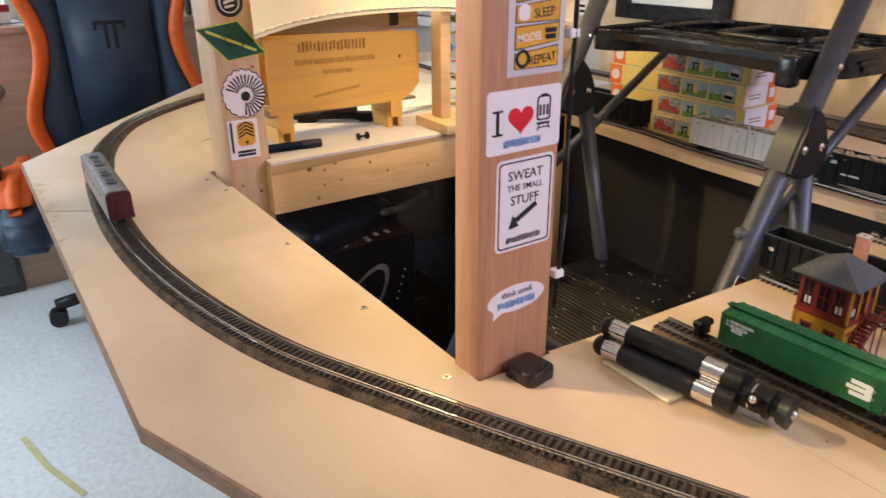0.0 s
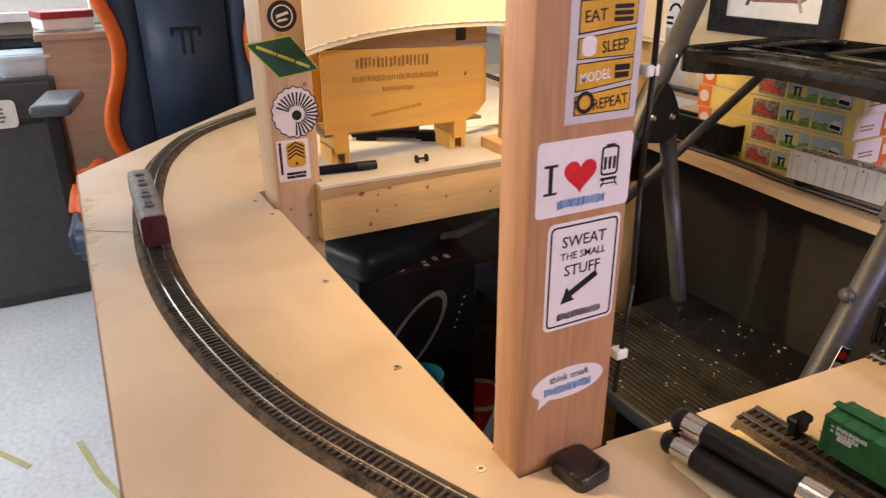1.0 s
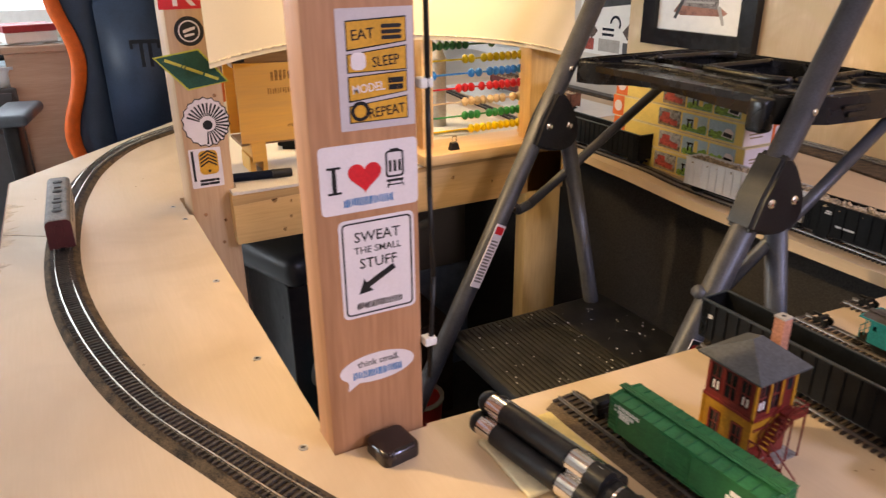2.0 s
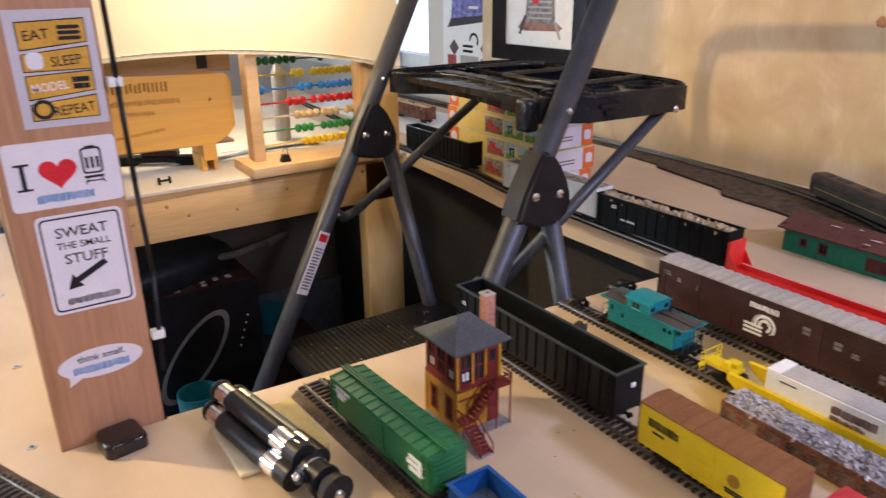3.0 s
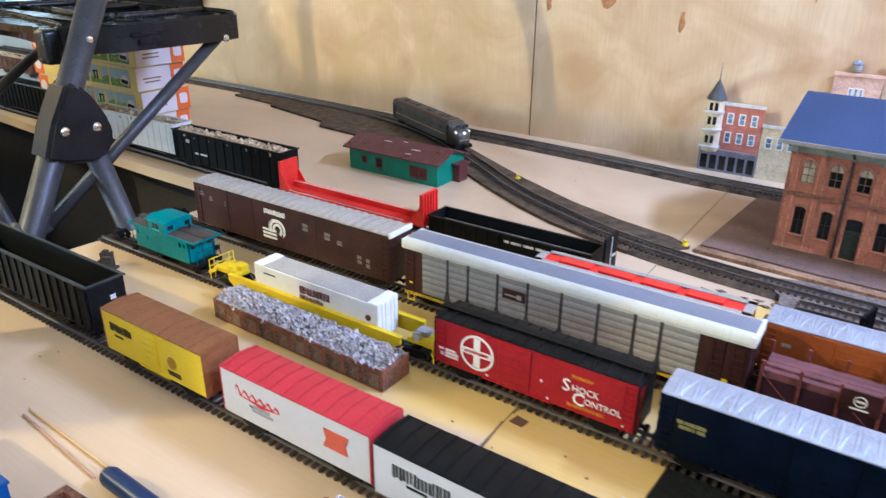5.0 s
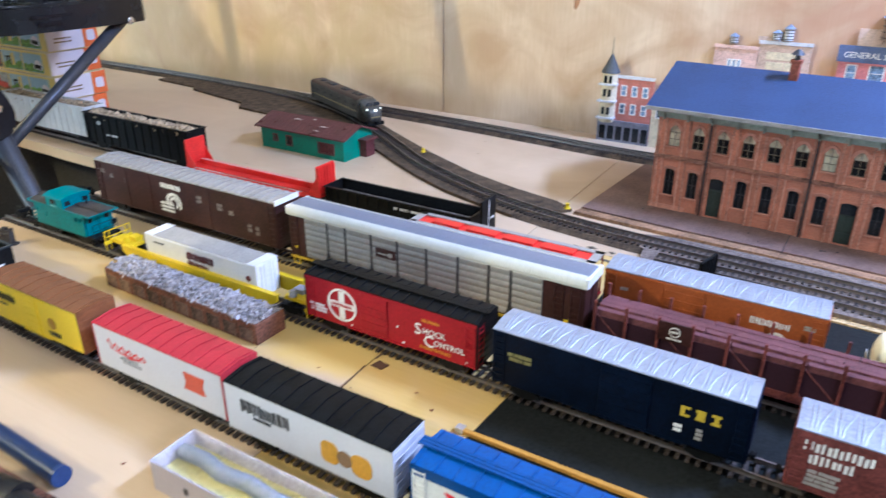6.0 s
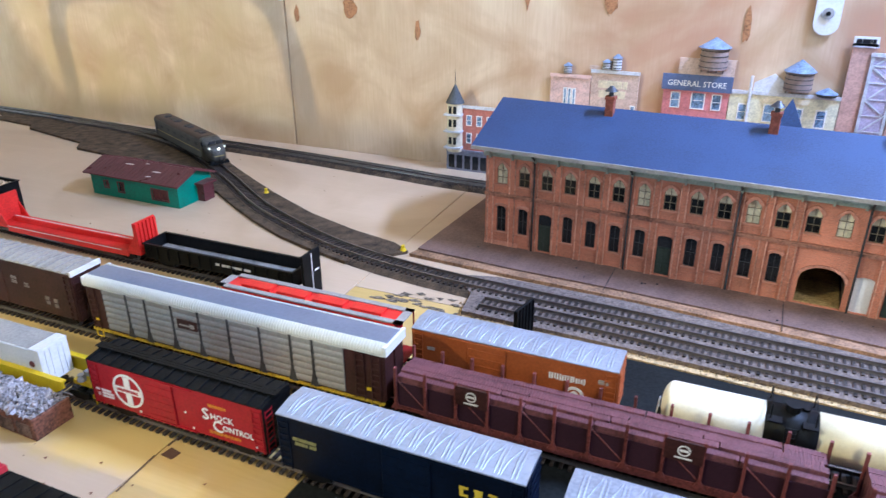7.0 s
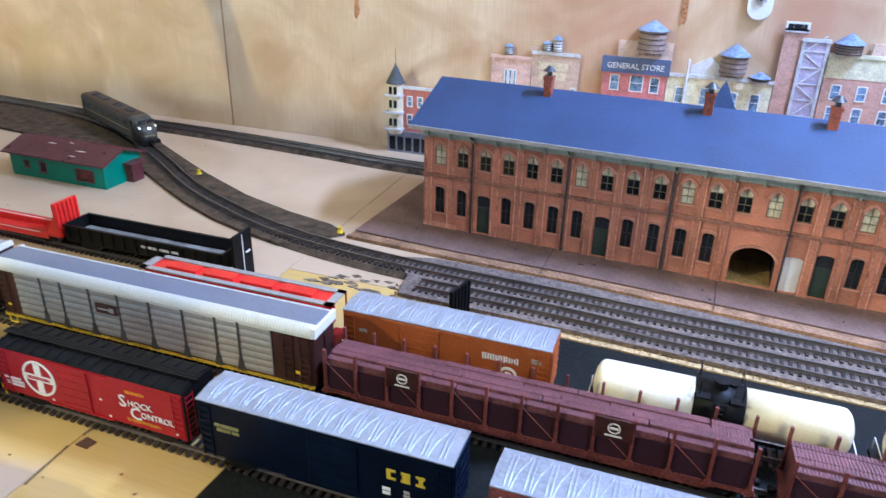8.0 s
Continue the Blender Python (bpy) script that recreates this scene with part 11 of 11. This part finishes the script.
part("top", box(BM(), 0.0, 0.36, 0.0, 1.0, 0.945, 0.970, 0.003), DESKW, dk)
part("front_panel", box(BM(), 0.33, 0.35, 0.02, 0.98, 0.0, 0.945), DESKW, dk)
rnd = random.Random(44)
for i in range(6):
    solo("desk_paper", box(BM(), -0.10, 0.10, -0.075, 0.075, 0, 0.001), mat("desk_paper_%d" % i, (0.75, 0.75, 0.72), 0.7), "white paper sheet on the side desk", "paper", group="papers on the side desk", at=pose(-3.08 - rnd.uniform(0, 0.08), 0.2 + rnd.uniform(0, 0.6), 0.9705 + i * 0.0012, 0, 0, rnd.uniform(-30, 30)))
rb_ = thing("red_box", (-3.08, 0.20, 0.978), 14, label="white carton with a dark red lid lying on papers", category="box")
part("body", box(BM(), -0.075, 0.075, -0.085, 0.085, 0.0, 0.036, 0.002), WHITE, rb_)
part("lid", box(BM(), -0.077, 0.077, -0.087, 0.087, 0.036, 0.060, 0.002), mat("dark_red_box", (0.35, 0.04, 0.05), 0.45), rb_, "dark red lid")
solo("white_carton", box(BM(), -3.28, -3.18, 0.30, 0.42, 0.978, 1.06, 0.003), mat("cream_small_carton", (0.70, 0.66, 0.58), 0.5), "small cream carton standing on the side desk", "carton")
gb = thing("green_bottle", (-3.08, 0.36, 0.978), label="green plastic bottle with green cap", category="bottle")
b = BM()
for z0, z1, r0, r1 in ((0, 0.10, 0.032, 0.032), (0.10, 0.14, 0.032, 0.014)):
    cyl(b, (0, 0, z0), (0, 0, z1), r0, r1, 18)
part("body", b, mat("pale_green_plastic", (0.35, 0.5, 0.36), 0.3), gb)
part("cap", cyl(BM(), (0, 0, 0.14), (0, 0, 0.165), 0.015, seg=16), mat("green_cap", (0.02, 0.25, 0.08), 0.4), gb, "green cap")
lbx = thing("label_card", (-2.934, -0.07, 0.03), label="white plastic label card hung on the black cabinet", category="label card")
part("card", poly(BM(), rrect(-0.08, 0.07, 0.64, 0.735, 0.018), FX(), 0.006), WHITE, lbx)
part("lettering", bars(BM(), FX((0.006, 0, 0)), -0.05, 0.66, 0.09, 0.05, 4, 0.8, 121, 0.0006, 2), GREYI, lbx, "faint print as bars")

# ---- in the pit ----
tb_ = thing("teal_bin", (-1.235, 0.722, 0), label="slim teal plastic bin with a dark inside", category="bin")
b = BM()
n = 28
rings = [[b.verts.new((r * math.cos(2 * math.pi * i / n), r * math.sin(2 * math.pi * i / n), z)) for i in range(n)] for r, z in ((0.034, 0.0), (0.045, 0.415), (0.042, 0.415), (0.034, 0.05))]
for ra, rb in zip(rings, rings[1:]):
    for i in range(n):
        b.faces.new((ra[i], ra[(i + 1) % n], rb[(i + 1) % n], rb[i]))
b.faces.new(rings[0][::-1])
b.faces.new(rings[-1])
TEALPL = mat("teal_plastic", (0.01, 0.16, 0.21), 0.4, var=0.15)
part("body", b, TEALPL, tb_)
part("dark_content", cyl(BM(), (0, 0, 0.30), (0, 0, 0.36), 0.037, 0.039, 24), INK, tb_, "dark content")
cr = thing("dark_crate", (-1.632, 1.036, 0), label="dark brown crate on the floor under the bench", category="crate")
CRATE = mat("dark_brown_crate", (0.045, 0.025, 0.018), 0.7, var=0.4, scale=30)
each("side", [(-0.10, 0.10, -0.10, -0.09, 0.0, 0.30), (-0.10, 0.10, 0.09, 0.10, 0.0, 0.30), (-0.10, -0.09, -0.09, 0.09, 0.0, 0.30), (0.09, 0.10, -0.09, 0.09, 0.0, 0.30)], CRATE, cr)
part("lid_board", box(BM(), -0.095, 0.095, -0.095, 0.095, 0.3002, 0.306), CRATE, cr)
tp2 = thing("teal_pot", (-1.632, 1.036, 0.306), label="small teal plastic pot standing on the dark crate", category="pot")
part("body", cyl(BM(), (0, 0, 0), (0, 0, 0.065), 0.036, 0.041, 24), TEALPL, tp2, smooth=False)
part("rim", cyl(BM(), (0, 0, 0.065), (0, 0, 0.070), 0.043, 0.043, 24), TEALPL, tp2)
for k, (x, y, c) in enumerate(((-1.50, 0.98, (0.6, 0.55, 0.48)), (-1.44, 1.02, (0.35, 0.03, 0.03)), (-1.36, 0.97, (0.45, 0.22, 0.08)))):
    solo("small_packet", box(BM(), -0.05, 0.05, -0.02, 0.02, 0, 0.035, 0.004), mat("packet_card_%d" % k, c, 0.6, var=0.3), ("cream", "red", "orange-brown")[k] + " card packet lying on the floor in the pit", "packet", group="packets on the pit floor", at=pose(x, y, 0, 0, 0, 20 + 35 * k))
